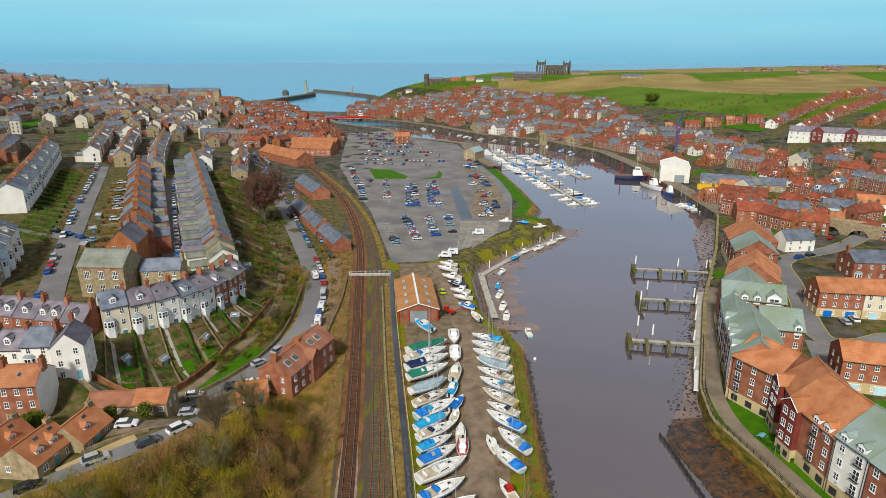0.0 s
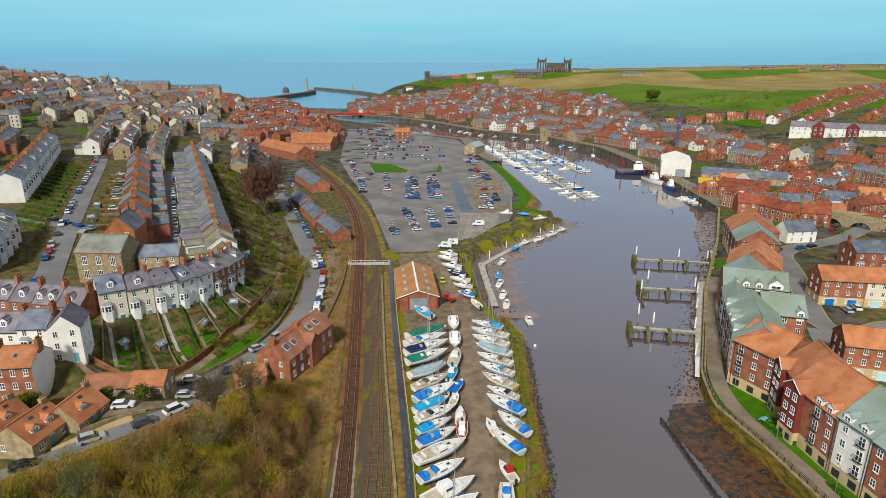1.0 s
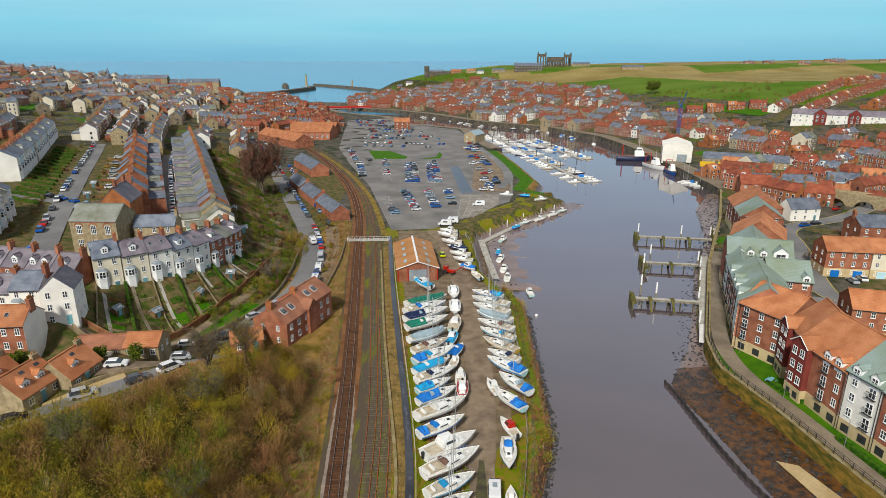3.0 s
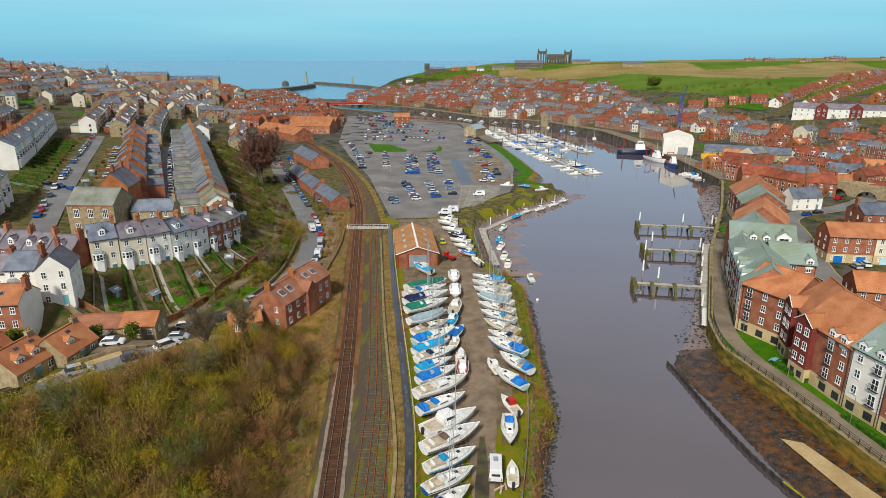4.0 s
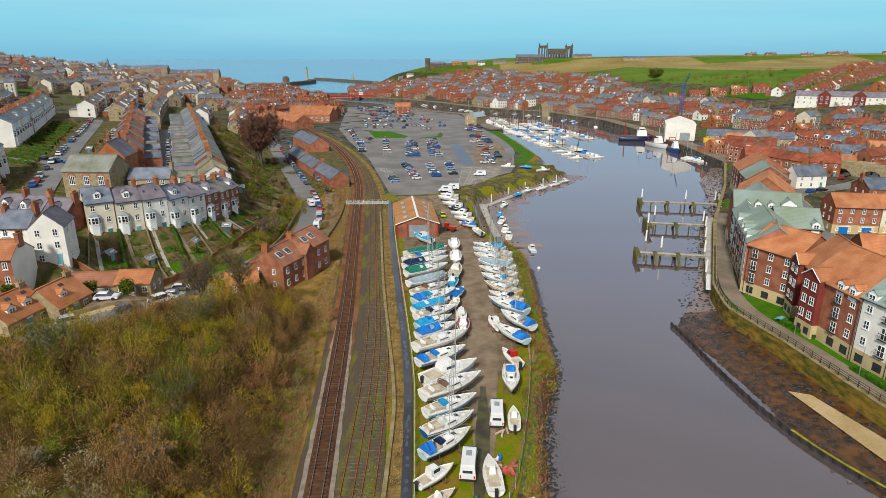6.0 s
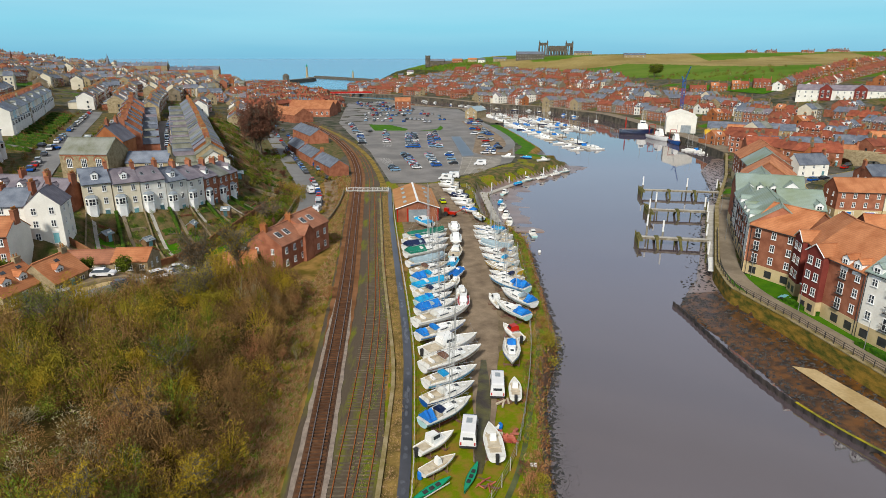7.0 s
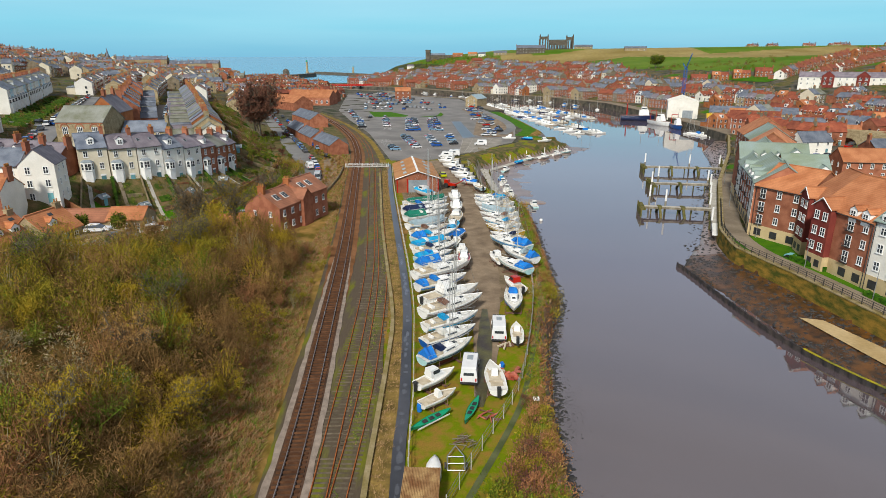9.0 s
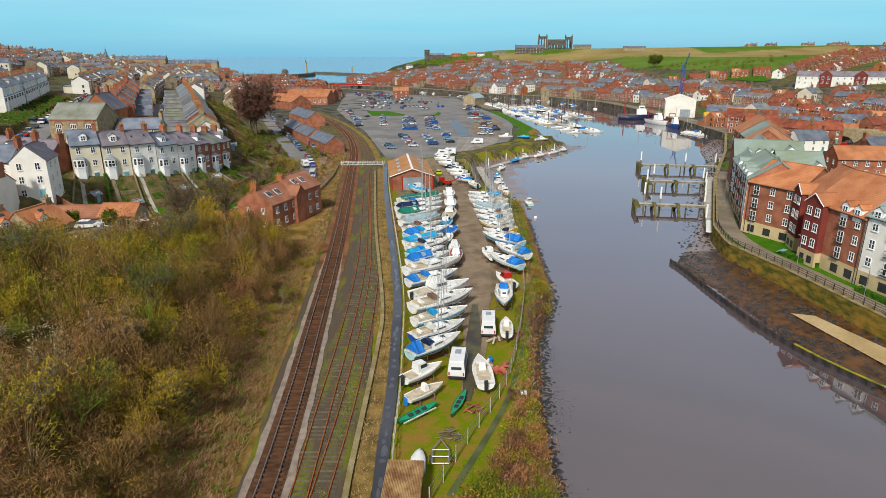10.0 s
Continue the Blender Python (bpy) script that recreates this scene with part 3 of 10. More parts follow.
def window(parent, x, y, z, w=0.95, hh=1.45, bars=1, turn=0.0, label=""):
    ob = part("window", window_mesh(w, hh, bars), None, parent, label)
    ob.matrix_basis = pose(x, y, z, 0, 0, turn)
    return ob


def gable_body(w, d, eave, ridge, foot=3.0, across=False):
    """Walls with two gables; the ridge runs along x, or along y if across. Front at y = 0, back at y = d."""
    s = Shape()
    x0, x1 = -w / 2, w / 2
    if across:
        s.prism([(x0, -foot), (x1, -foot), (x1, eave), (0, ridge - 0.12), (x0, eave)], 0, d)
    else:
        k = len(s.v)
        prof = [(0, -foot), (d, -foot), (d, eave), (d / 2, ridge - 0.12), (0, eave)]
        for x in (x0, x1):
            s.v += [(x, y, z) for y, z in prof]
        for i in range(5):
            j = (i + 1) % 5
            s.f.append((k + j, k + i, k + 5 + i, k + 5 + j))
            s.m.append(0)
        s.f += [(k, k + 1, k + 2, k + 3, k + 4), (k + 9, k + 8, k + 7, k + 6, k + 5)]
        s.m += [0, 0]
    return s


def gable_roof(w, d, eave, ridge, across=False, over=0.28, side=0.12, thick=0.16, sag=0.0):
    """Two roof slabs that meet at the ridge, with a ridge course."""
    s = Shape()
    if across:
        a, b = w / 2, d
    else:
        a, b = d / 2, w
    slope = (ridge - eave) / a
    for sgn in (-1, 1):
        lo, hi = (a + over), 0.0
        zl, zh = eave - slope * over, ridge
        if across:
            pts = [(sgn * lo, zl), (sgn * hi, zh), (sgn * hi, zh + thick), (sgn * lo, zl + thick)]
            s.prism(pts if sgn > 0 else pts[::-1], -side, d + side)
        else:
            k = len(s.v)
            prof = [(a + sgn * lo, zl), (a + sgn * hi, zh), (a + sgn * hi, zh + thick), (a + sgn * lo, zl + thick)]
            for x in (-w / 2 - side, w / 2 + side):
                s.v += [(x, y, z) for y, z in prof]
            for i in range(4):
                j = (i + 1) % 4
                q = (k + j, k + i, k + 4 + i, k + 4 + j)
                s.f.append(q if sgn < 0 else q[::-1])
                s.m.append(0)
            s.f += [(k, k + 1, k + 2, k + 3), (k + 7, k + 6, k + 5, k + 4)]
            s.m += [0, 0]
    if across:
        s.box(-0.16, 0.16, -side, d + side, ridge + 0.02, ridge + thick + 0.09)
    else:
        s.box(-w / 2 - side, w / 2 + side, d / 2 - 0.16, d / 2 + 0.16, ridge + 0.02, ridge + thick + 0.09)
    return s


def chimney(parent, x, y, z, mat, long=1.5, tall=1.7, pots=3, turn=0.0):
    s = Shape()
    s.box(-0.38, 0.38, -long / 2, long / 2, -1.2, tall).box(-0.46, 0.46, -long / 2 - 0.08, long / 2 + 0.08, tall, tall + 0.16)
    ob = part("chimney", s, mat, parent)
    ob.matrix_basis = pose(x, y, z, 0, 0, turn)
    p = Shape()
    for k in range(pots):
        yy = long * ((k + 0.5) / pots - 0.5)
        p.beam((0, yy, tall + 0.16), (0, yy, tall + 0.75), 0.15, sides=6, r2=0.11)
    tagged(part("pot_row", p, M_POT, ob, "row of clay pots"), kind="stuff")
    return ob


def dormer(parent, x, y, z, roof, w=1.5, hh=1.5, back=1.8, turn=0.0, cheeks=None):
    """A gabled dormer that faces -y."""
    s = gable_body(w, back, hh, hh + w * 0.38, 0.5, True)
    ob = part("dormer", s, cheeks or M_TIMBER_WHITE, parent, "small gabled dormer")
    ob.matrix_basis = pose(x, y, z, 0, 0, turn)
    part("dormer_roof", gable_roof(w, back, hh, hh + w * 0.38, True, 0.14, 0.1, 0.1), roof, ob)
    o = part("window", window_mesh(w * 0.66, hh * 0.75, 1), None, ob)
    o.matrix_basis = pose(0, -0.03, 0.25)
    return ob


def bay_window(parent, x, z, w, hh, roof, frame_mat):
    """A canted bay in front of the wall, with a window in each face."""
    s = Shape()
    a, b, dep = w / 2, w / 2 - 0.55, 0.85
    plan = [(-a, 0), (-b, -dep), (b, -dep), (a, 0)]
    s.loft([[(px, py, zz) for px, py in plan] for zz in (-2.5, hh)], 0)
    ob = part("bay_window", s, frame_mat, parent, "canted bay window with white frames")
    ob.matrix_basis = pose(x, 0, z)
    o = part("window", window_mesh(2 * b - 0.1, hh * 0.58, 1), None, ob)
    o.matrix_basis = pose(0, -dep - 0.01, hh * 0.32)
    ang_ = math.degrees(math.atan2(dep, 0.55))
    for sgn in (-1, 1):
        o = part("window", window_mesh(0.8, hh * 0.58, 0), None, ob)
        o.matrix_basis = pose(sgn * (a + b) / 2 + sgn * 0.01, -dep / 2 - 0.01, hh * 0.32, 0, 0, sgn * ang_)
    r = Shape()
    r.loft([[(px * 1.1, py * 1.12, hh) for px, py in plan], [(px * 0.55, py * 0.25, hh + 0.55) for px, py in plan]], 0)
    part("bay_roof", r, roof, ob)
    return ob


GUTTERED = ("hillside front terrace", "brick houses by the lane", "white houses above the lane", "three-storey garage houses", "stone cottages by the lane")


def house(label, w, d, eave, ridge, wall, roof, storeys=2, per=2, group="", across=False, stack=1, dorm=0, bay=False, door=True, back=False, sky=0, plinth=None, win=(0.95, 1.45), outrigger=None, name="house", category="house", sides=()):
    """A house with its front at y = 0 facing -y, its middle at x = 0 and its floor at z = 0."""
    ob = thing(name, label, category, group)
    part("wall", gable_body(w, d, eave, ridge, across=across), wall, ob)
    part("roof", gable_roof(w, d, eave, ridge, across), roof, ob)
    if plinth:
        part("plinth", Shape().box(-w / 2 - 0.03, w / 2 + 0.03, -0.04, d + 0.03, -3, 2.6), plinth, ob)
    step_z = eave / storeys
    for k in range(storeys):
        z = k * step_z + 0.32 * step_z
        for i in range(per):
            x = w * ((i + 0.5) / per - 0.5)
            if k == 0 and door and i == per - 1:
                dd = part("door", Shape().box(-0.5, 0.5, -0.06, 0.05, 0, 2.1, 0).box(-0.6, 0.6, -0.08, 0.04, 2.105, 2.5, 1), [M_DOOR, M_TIMBER_WHITE], ob)
                dd.matrix_basis = pose(x, 0, 0.1)
                continue
            if bay and i == 0 and k == (0 if storeys == 2 else 1):
                bay_window(ob, x, z - 0.9, min(2.6, w * 0.5), 2.7, M_LEAD, M_TIMBER_WHITE)
                continue
            window(ob, x, -0.01, z, win[0], min(win[1], step_z * 0.58))
        if back:
            for i in range(max(1, per - 1)):
                window(ob, w * ((i + 0.5) / max(1, per - 1) - 0.5), d + 0.01, z, 0.9, min(1.3, step_z * 0.5), 1, 180)
        for sd in sides:
            for i in range(2):
                window(ob, sd * (w / 2 + 0.01), d * (0.3 + 0.4 * i), z, 0.8, min(1.3, step_z * 0.5), 1, 90 * sd)
    for i in range(stack):
        xs = (w / 2 - 0.05) * (1 if i == 0 else -1)
        if across:
            chimney(ob, 0, d * 0.85 if i == 0 else d * 0.2, ridge, wall if wall in (M_BRICK, M_STONE) else M_BRICK, 1.4)
        else:
            chimney(ob, xs, d / 2, ridge - 0.2, wall if wall is M_BRICK else M_STONE if wall is M_STONE else M_BRICK, 1.6, 1.5, 4)
    for i in range(dorm):
        slope = (ridge - eave) / (d / 2)
        dormer(ob, w * ((i + 0.5) / dorm - 0.5), 1.0, eave + slope * 0.9, roof)
    for i in range(sky):
        slope = math.degrees(math.atan2(ridge - eave, d / 2))
        o = part("skylight", Shape().box(-0.35, 0.35, -0.5, 0.5, 0, 0.08, 0).box(-0.28, 0.28, -0.42, 0.42, 0.081, 0.1, 1), [M_LEAD, M_PANE], ob)
        yy = d * 0.25
        o.matrix_basis = pose(w * ((i + 0.5) / sky - 0.5), yy, eave + (ridge - eave) * 0.5 + 0.2, slope, 0, 0)
    if outrigger:
        oh, ol, om = outrigger
        r = part("rear_wing", gable_body(w * 0.55, ol, oh, oh + 1.3, 3.0, True), om, ob, "lower rear wing")
        r.matrix_basis = pose(-w * 0.2, d - 0.02, 0)
        part("wing_roof", gable_roof(w * 0.55, ol, oh, oh + 1.3, True), roof, r)
        o = part("window", window_mesh(0.8, 1.2), None, r)
        o.matrix_basis = pose(0, ol + 0.01, oh * 0.55, 0, 0, 180)
    if group in GUTTERED:
        part("gutter", Shape().beam((-w / 2, -0.36, eave - 0.14), (w / 2, -0.36, eave - 0.14), 0.07, sides=5) if not across else Shape().beam((-w / 2 - 0.3, 0, eave - 0.16), (-w / 2 - 0.3, d, eave - 0.16), 0.07, sides=5), M_GUTTER, ob)
    return ob


class Kit:
    """A thing that is built once, on its first use, and copied after that."""

    def __init__(self, make):
        self.make, self.first = make, None

    def place(self, m, label=""):
        if self.first is None:
            self.first = ob = self.make()
            ob.matrix_basis = m
        else:
            ob = copy_thing(self.first, m)
        if label:
            ob["label"] = label
        return ob


def terrace(line, kits, width, rng, set_back=0.0, lift=0.0, flip=False, low=None):
    """Houses side by side along a line, fronts to its right-hand side; kits may repeat in turn or by chance."""
    pts = smooth_line(line, width)
    for k in range(len(pts) - 1):
        (x0, y0), (x1, y1) = pts[k], pts[k + 1]
        turn = math.degrees(math.atan2(y1 - y0, x1 - x0))
        mx, my = 0.5 * (x0 + x1), 0.5 * (y0 + y1)
        nx_, ny_ = -(y1 - y0) / width, (x1 - x0) / width
        if flip:
            turn += 180
        z = h(mx, my) + lift
        kit = kits[k % len(kits)] if rng is None else rng.choice(kits)
        kit.place(pose(mx + nx_ * set_back, my + ny_ * set_back, z, 0, 0, turn))


# ---- hillside terraces on the west bank ----
rng = random.Random(5)
G_FRONT, G_HILL, G_STREET = "hillside front terrace", "long terrace above the valley road", "terrace along the hill street"
front = [
    Kit(lambda: house("cream rendered terraced house with a blue slate roof and dormer", 6.0, 9, 8.8, 11.8, M_CREAM, M_SLATE, 3, 2, G_FRONT, dorm=1, bay=True)),
    Kit(lambda: house("cream rendered terraced house with purple slates and a dormer", 6.0, 9, 8.8, 11.6, M_CREAM, M_SLATE_PURPLE, 3, 2, G_FRONT, dorm=1, bay=True)),
    Kit(lambda: house("white rendered terraced house with two roof lights", 6.0, 9, 8.8, 11.6, M_WHITE, M_SLATE_PURPLE, 3, 2, G_FRONT, sky=2, bay=True)),
    Kit(lambda: house("white painted terraced house with a slate roof", 6.0, 9, 8.9, 11.7, M_WHITE, M_SLATE, 3, 2, G_FRONT, dorm=1, bay=True)),
    Kit(lambda: house("white rendered terraced house with a canted bay", 6.0, 9, 8.9, 11.7, M_WHITE, M_SLATE_PURPLE, 3, 2, G_FRONT, sky=1, bay=True)),
    Kit(lambda: house("red brick terraced house with white window frames", 6.0, 9, 8.8, 11.6, M_BRICK, M_SLATE_PURPLE, 3, 2, G_FRONT, dorm=1, bay=True)),
    Kit(lambda: house("red brick terraced house with a mossy slate roof", 6.0, 9, 8.8, 11.6, M_BRICK, M_SLATE_MOSS, 3, 2, G_FRONT, bay=True)),
    Kit(lambda: house("brown brick terraced house with tall bay windows", 6.0, 9, 8.8, 11.6, M_BRICK_ORANGE, M_SLATE_PURPLE, 3, 2, G_FRONT, dorm=1, bay=True)),
]
terrace([(-84.5, 137.5), (-76.6, 143.2), (-70.5, 149.5), (-66.5, 158), (-63.5, 168), (-62.5, 180)], front, 6.0, None, lift=-1.4)
long_row = [
    Kit(lambda: house("stone terraced house with a lichened slate roof", 5.6, 9, 7.2, 10.2, M_STONE, M_SLATE_MOSS, 3, 2, G_HILL, bay=True, outrigger=(5.4, 6.0, M_WHITE))),
    Kit(lambda: house("brick terraced house with a grey slate roof", 5.6, 9, 7.2, 10.2, M_BRICK, M_SLATE, 3, 2, G_HILL, bay=True, outrigger=(4.8, 6.5, M_BRICK))),
    Kit(lambda: house("white fronted terraced house with pale slates", 5.6, 9, 7.2, 10.2, M_WHITE, M_SLATE_MOSS, 3, 2, G_HILL, sky=1, stack=0, outrigger=(5.6, 5.5, M_MINT))),
    Kit(lambda: house("brown brick terraced house with a worn slate roof", 5.6, 9, 7.2, 10.2, M_BRICK_ORANGE, M_SLATE_PURPLE, 3, 2, G_HILL, outrigger=(5.0, 7.0, M_CREAM))),
]
terrace([(-62, 183), (-71.5, 201), (-92.5, 250), (-112.5, 295), (-147, 372)], long_row, 5.6, rng, set_back=2.5)
mid_row = [
    Kit(lambda: house("red brick street house with a steep slate roof", 6.4, 9.5, 8.9, 12.6, M_BRICK_ORANGE, M_SLATE, 3, 2, G_STREET, outrigger=(5.6, 5.5, M_BRICK))),
    Kit(lambda: house("red brick street house with big clay chimneys", 6.4, 9.0, 7.6, 10.8, M_BRICK, M_SLATE_PURPLE, 3, 2, G_STREET, sky=1, outrigger=(5.0, 6.0, M_WHITE))),
    Kit(lambda: house("mossy roofed stone street house", 6.4, 9.0, 7.2, 10.4, M_STONE, M_SLATE_MOSS, 3, 2, G_STREET, outrigger=(4.6, 5.0, M_BRICK_ORANGE))),
    Kit(lambda: house("tall red brick street house with a blue slate roof", 6.4, 10.0, 9.4, 13.2, M_BRICK, M_SLATE, 3, 2, G_STREET, outrigger=(5.8, 5.0, M_BRICK))),
]
terrace([(-166, 318), (-146, 276), (-122, 224), (-110.5, 200), (-106, 190)], mid_row, 6.4, rng)
big = house("tall orange brick end house with a plain gable", 8.5, 12, 8.5, 12.8, M_BRICK_ORANGE, M_SLATE_PURPLE, 3, 2, G_STREET, across=True, stack=2, door=False)
big.matrix_basis = pose(-98.2, 176.0, 17.4, 0, 0, 10)
west_row = [
    Kit(lambda: house("tall white fronted terraced house with bay windows", 6.2, 10, 9.4, 12.4, M_WHITE, M_SLATE, 3, 2, "white terrace", bay=True, sky=1)),
    Kit(lambda: house("pale blue and white terraced house with a slate roof", 6.2, 10, 9.4, 12.4, M_BLUEWALL, M_SLATE, 3, 2, "white terrace", bay=True)),
    Kit(lambda: house("grey rendered terraced house with a mossy roof", 6.2, 10, 9.4, 12.4, M_CREAM, M_SLATE_MOSS, 3, 2, "white terrace", bay=True, dorm=1)),
    Kit(lambda: house("stone terraced house with tan slates", 6.2, 10, 9.4, 12.4, M_STONE, M_SLATE_MOSS, 3, 2, "white terrace", dorm=1)),
]
terrace([(-170, 240), (-182, 265), (-191.6, 285), (-217.5, 336), (-232, 366)], [west_row[k] for k in (0, 1, 0, 2, 0, 0, 1, 3)], 6.2, None)
terrace([(-126, 160), (-133, 178), (-140, 192)], west_row, 6.2, rng, lift=-0.5)
terrace([(-178, 215), (-190, 246), (-215, 300), (-235, 345)], west_row, 6.2, rng, set_back=18)

# the stone hall with a grey roof, and its annexe
hall = thing("hall", "buff stone hall with arched windows and mossy slates", "hall")
part("wall", gable_body(13, 10, 8.6, 12.2), M_STONE, hall)
part("roof", gable_roof(13, 10, 8.6, 12.2), M_SLATE_MOSS, hall)
for k in range(2):
    for i in range(3):
        window(hall, -4 + 4 * i, -0.01, 1.0 + 4.0 * k, 1.5, 2.3, 2)
        if k:
            a = Shape()
            for q in range(7):
                t0, t1 = math.pi * q / 7, math.pi * (q + 1) / 7
                a.poly([(1.0 * math.cos(t0), -0.06, 1.0 * math.sin(t0)), (1.35 * math.cos(t0), -0.06, 1.35 * math.sin(t0)), (1.35 * math.cos(t1), -0.06, 1.35 * math.sin(t1)), (1.0 * math.cos(t1), -0.06, 1.0 * math.sin(t1))])
            o = part("brick_arch", a, M_BRICK, hall, "red brick window arch")
            o.matrix_basis = pose(-4 + 4 * i, 0, 6.9)
for i in range(4):
    o = part("corbel_band", Shape().box(-1.5, 1.5, -0.12, 0.0, 0, 0.35), M_BRICK, hall)
    o.matrix_basis = pose(-4.8 + 3.2 * i, 0, 8.1)
hall.matrix_basis = pose(-95.0, 157.9, 16.4, 0, 0, -3)
annex = house("stone annexe with a grey slate roof beside the hall", 11, 7.5, 5.2, 7.6, M_STONE, M_SLATE, 2, 3, stack=1, name="annexe", category="building")
annex.matrix_basis = pose(-81.6, 164.0, 16.6, 0, 0, 8)

# brick terrace, cream house, red-roofed house, bungalow and cottages at the foot of the hill
brick_row = [
    Kit(lambda: house("red brick terraced house with white dormers and purple slates", 6.4, 8.5, 6.4, 9.6, M_BRICK, M_SLATE_PURPLE, 2, 2, "brick terrace below the hall", dorm=1)),
    Kit(lambda: house("red brick terraced house with a dormer and tall chimney", 6.4, 8.5, 6.4, 9.6, M_BRICK, M_SLATE_PURPLE, 2, 2, "brick terrace below the hall", dorm=2)),
]
for k in range(5):
    brick_row[k % 2].place(pose(-90.2 - 6.35 * k, 134.2 + 1.0 * k, 12.6 + 0.25 * k, 0, 0, -9))
cream_row = [Kit(lambda: house("white rendered end house with a slate roof", 6.2, 8, 7.4, 10.3, M_WHITE, M_SLATE, 3, 2, "white houses above the lane", dorm=0, bay=True)),
             Kit(lambda: house("white and brick terraced house with dormers", 6.2, 8, 6.6, 9.6, M_WHITE, M_SLATE_PURPLE, 2, 2, "white houses above the lane", dorm=1, bay=True))]
endh = house("white gabled end house with a slate roof and dark bargeboards", 6.4, 8.6, 8.0, 11.0, M_WHITE, M_SLATE_PURPLE, 3, 2, "white houses above the lane", across=True, stack=1, sides=(1,))
endh.matrix_basis = pose(-81.4, 118.2, 12.6, 0, 0, 18)
cream_row[0].place(pose(-88.9, 119.2, 12.8, 0, 0, 4))
cream_row[1].place(pose(-95.2, 119.0, 12.9, 0, 0, 2))
cream_row[1].place(pose(-101.5, 118.8, 13.0, 0, 0, 2))
redh = house("tall red brick house with orange pantiles and white gable end", 7.4, 8, 8.6, 11.4, M_BRICK, M_PANTILE, 3, 3, "brick houses by the lane", sky=1)
redh.matrix_basis = pose(-86.0, 107.8, 8.5, 0, 0, 6)
part("gable_render", Shape().prism([(0, -3), (8.04, -3), (8.04, 8.6), (4.02, 11.3), (0, 8.6)], 0, 0.03), M_WHITE, redh, "white rendered gable end").matrix_basis = pose(3.71, 0, 0, 0, 0, 90)
o = copy_thing(redh, pose(-93.5, 107.1, 8.5, 0, 0, 6))
bungalow = thing("bungalow", "long low stone bungalow with brown and orange tiles", "bungalow", m=pose(-66.0, 110.4, 8.6, 0, 0, 5))
for x0, w_, rf_, dz in ((-3.6, 9.6, M_TILE_BROWN, 0.0), (4.6, 6.8, M_PANTILE, 0.25)):
    half = part("wall", gable_body(w_, 6.6, 2.4 + dz, 4.1 + dz), M_STONE, bungalow)
    half.matrix_basis = pose(x0, 0, 0)
    part("roof", gable_roof(w_, 6.6, 2.4 + dz, 4.1 + dz), rf_, half, "pantile roof")
    for i in range(3):
        o = part("window", window_mesh(1.0, 1.1, 1), None, half)
        o.matrix_basis = pose(w_ * ((i + 0.5) / 3 - 0.5), -0.01, 0.9)
part("lean_to", Shape().prism([(-6.4, -1), (-0.6, -1), (-0.6, 2.0), (-6.4, 2.0)], -2.2, -0.02), M_CREAM, bungalow, "cream painted lean-to")
for i in (-1, 1):
    window(bungalow, 8.01, 3.3 + 1.4 * i, 0.9, 0.8, 1.1, 1, 90)


def cottage(label, w, d, m, dormers):
    """A stone cottage with its gable at the front and white gabled dormers on its right-hand slope."""
    ob = thing("cottage", label, "cottage", "stone cottages by the lane", m)
    part("wall", gable_body(w, d, 3.0, 6.1, across=True), M_STONE, ob)
    part("roof", gable_roof(w, d, 3.0, 6.1, True, 0.4, 0.15), M_PANTILE, ob)
    window(ob, -w * 0.22, -0.01, 1.0, 0.9, 1.2)
    for i in range(3):
        if i == 1:
            dd = part("door", Shape().box(-0.5, 0.5, -0.06, 0.05, 0, 2.1, 0).box(-0.6, 0.6, -0.08, 0.04, 2.105, 2.4, 1), [M_DOOR, M_TIMBER_WHITE], ob)
            dd.matrix_basis = pose(w / 2, d * 0.5, 0.1, 0, 0, 90)
        else:
            window(ob, w / 2 + 0.01, d * (0.2 + 0.3 * i), 0.9, 1.1, 1.2, 1, 90)
    for y in dormers:
        dormer(ob, w / 2 - 1.1, y, 3.5, M_PANTILE, 1.7, 1.2, 2.4, 90)
    for y in dormers:
        part("roof_light", Shape().box(-0.3, 0.3, -0.45, 0.45, 0, 0.09), M_PANE, ob).matrix_basis = pose(w * 0.12, y + 1.4, 5.5, 0, 39, 0)
    chimney(ob, 0, d * 0.9, 5.9, M_STONE, 1.2, 1.0, 2)
    return ob


cottage("rough sandstone cottage with orange pantiles and two white dormers", 8.2, 8.6, pose(-74.6, 89.6, 9.7, 0, 0, -10), (2.4, 5.6))
cottage("sandstone cottage with a gabled white dormer by the drive", 7.2, 8.0, pose(-70.0, 96.2, 9.5, 0, 0, -8), (3.0,))
cottage("low sandstone cottage with orange pantiles behind the others", 7.0, 8.0, pose(-82.4, 92.5, 9.2, 0, 0, -10), (4.0,))

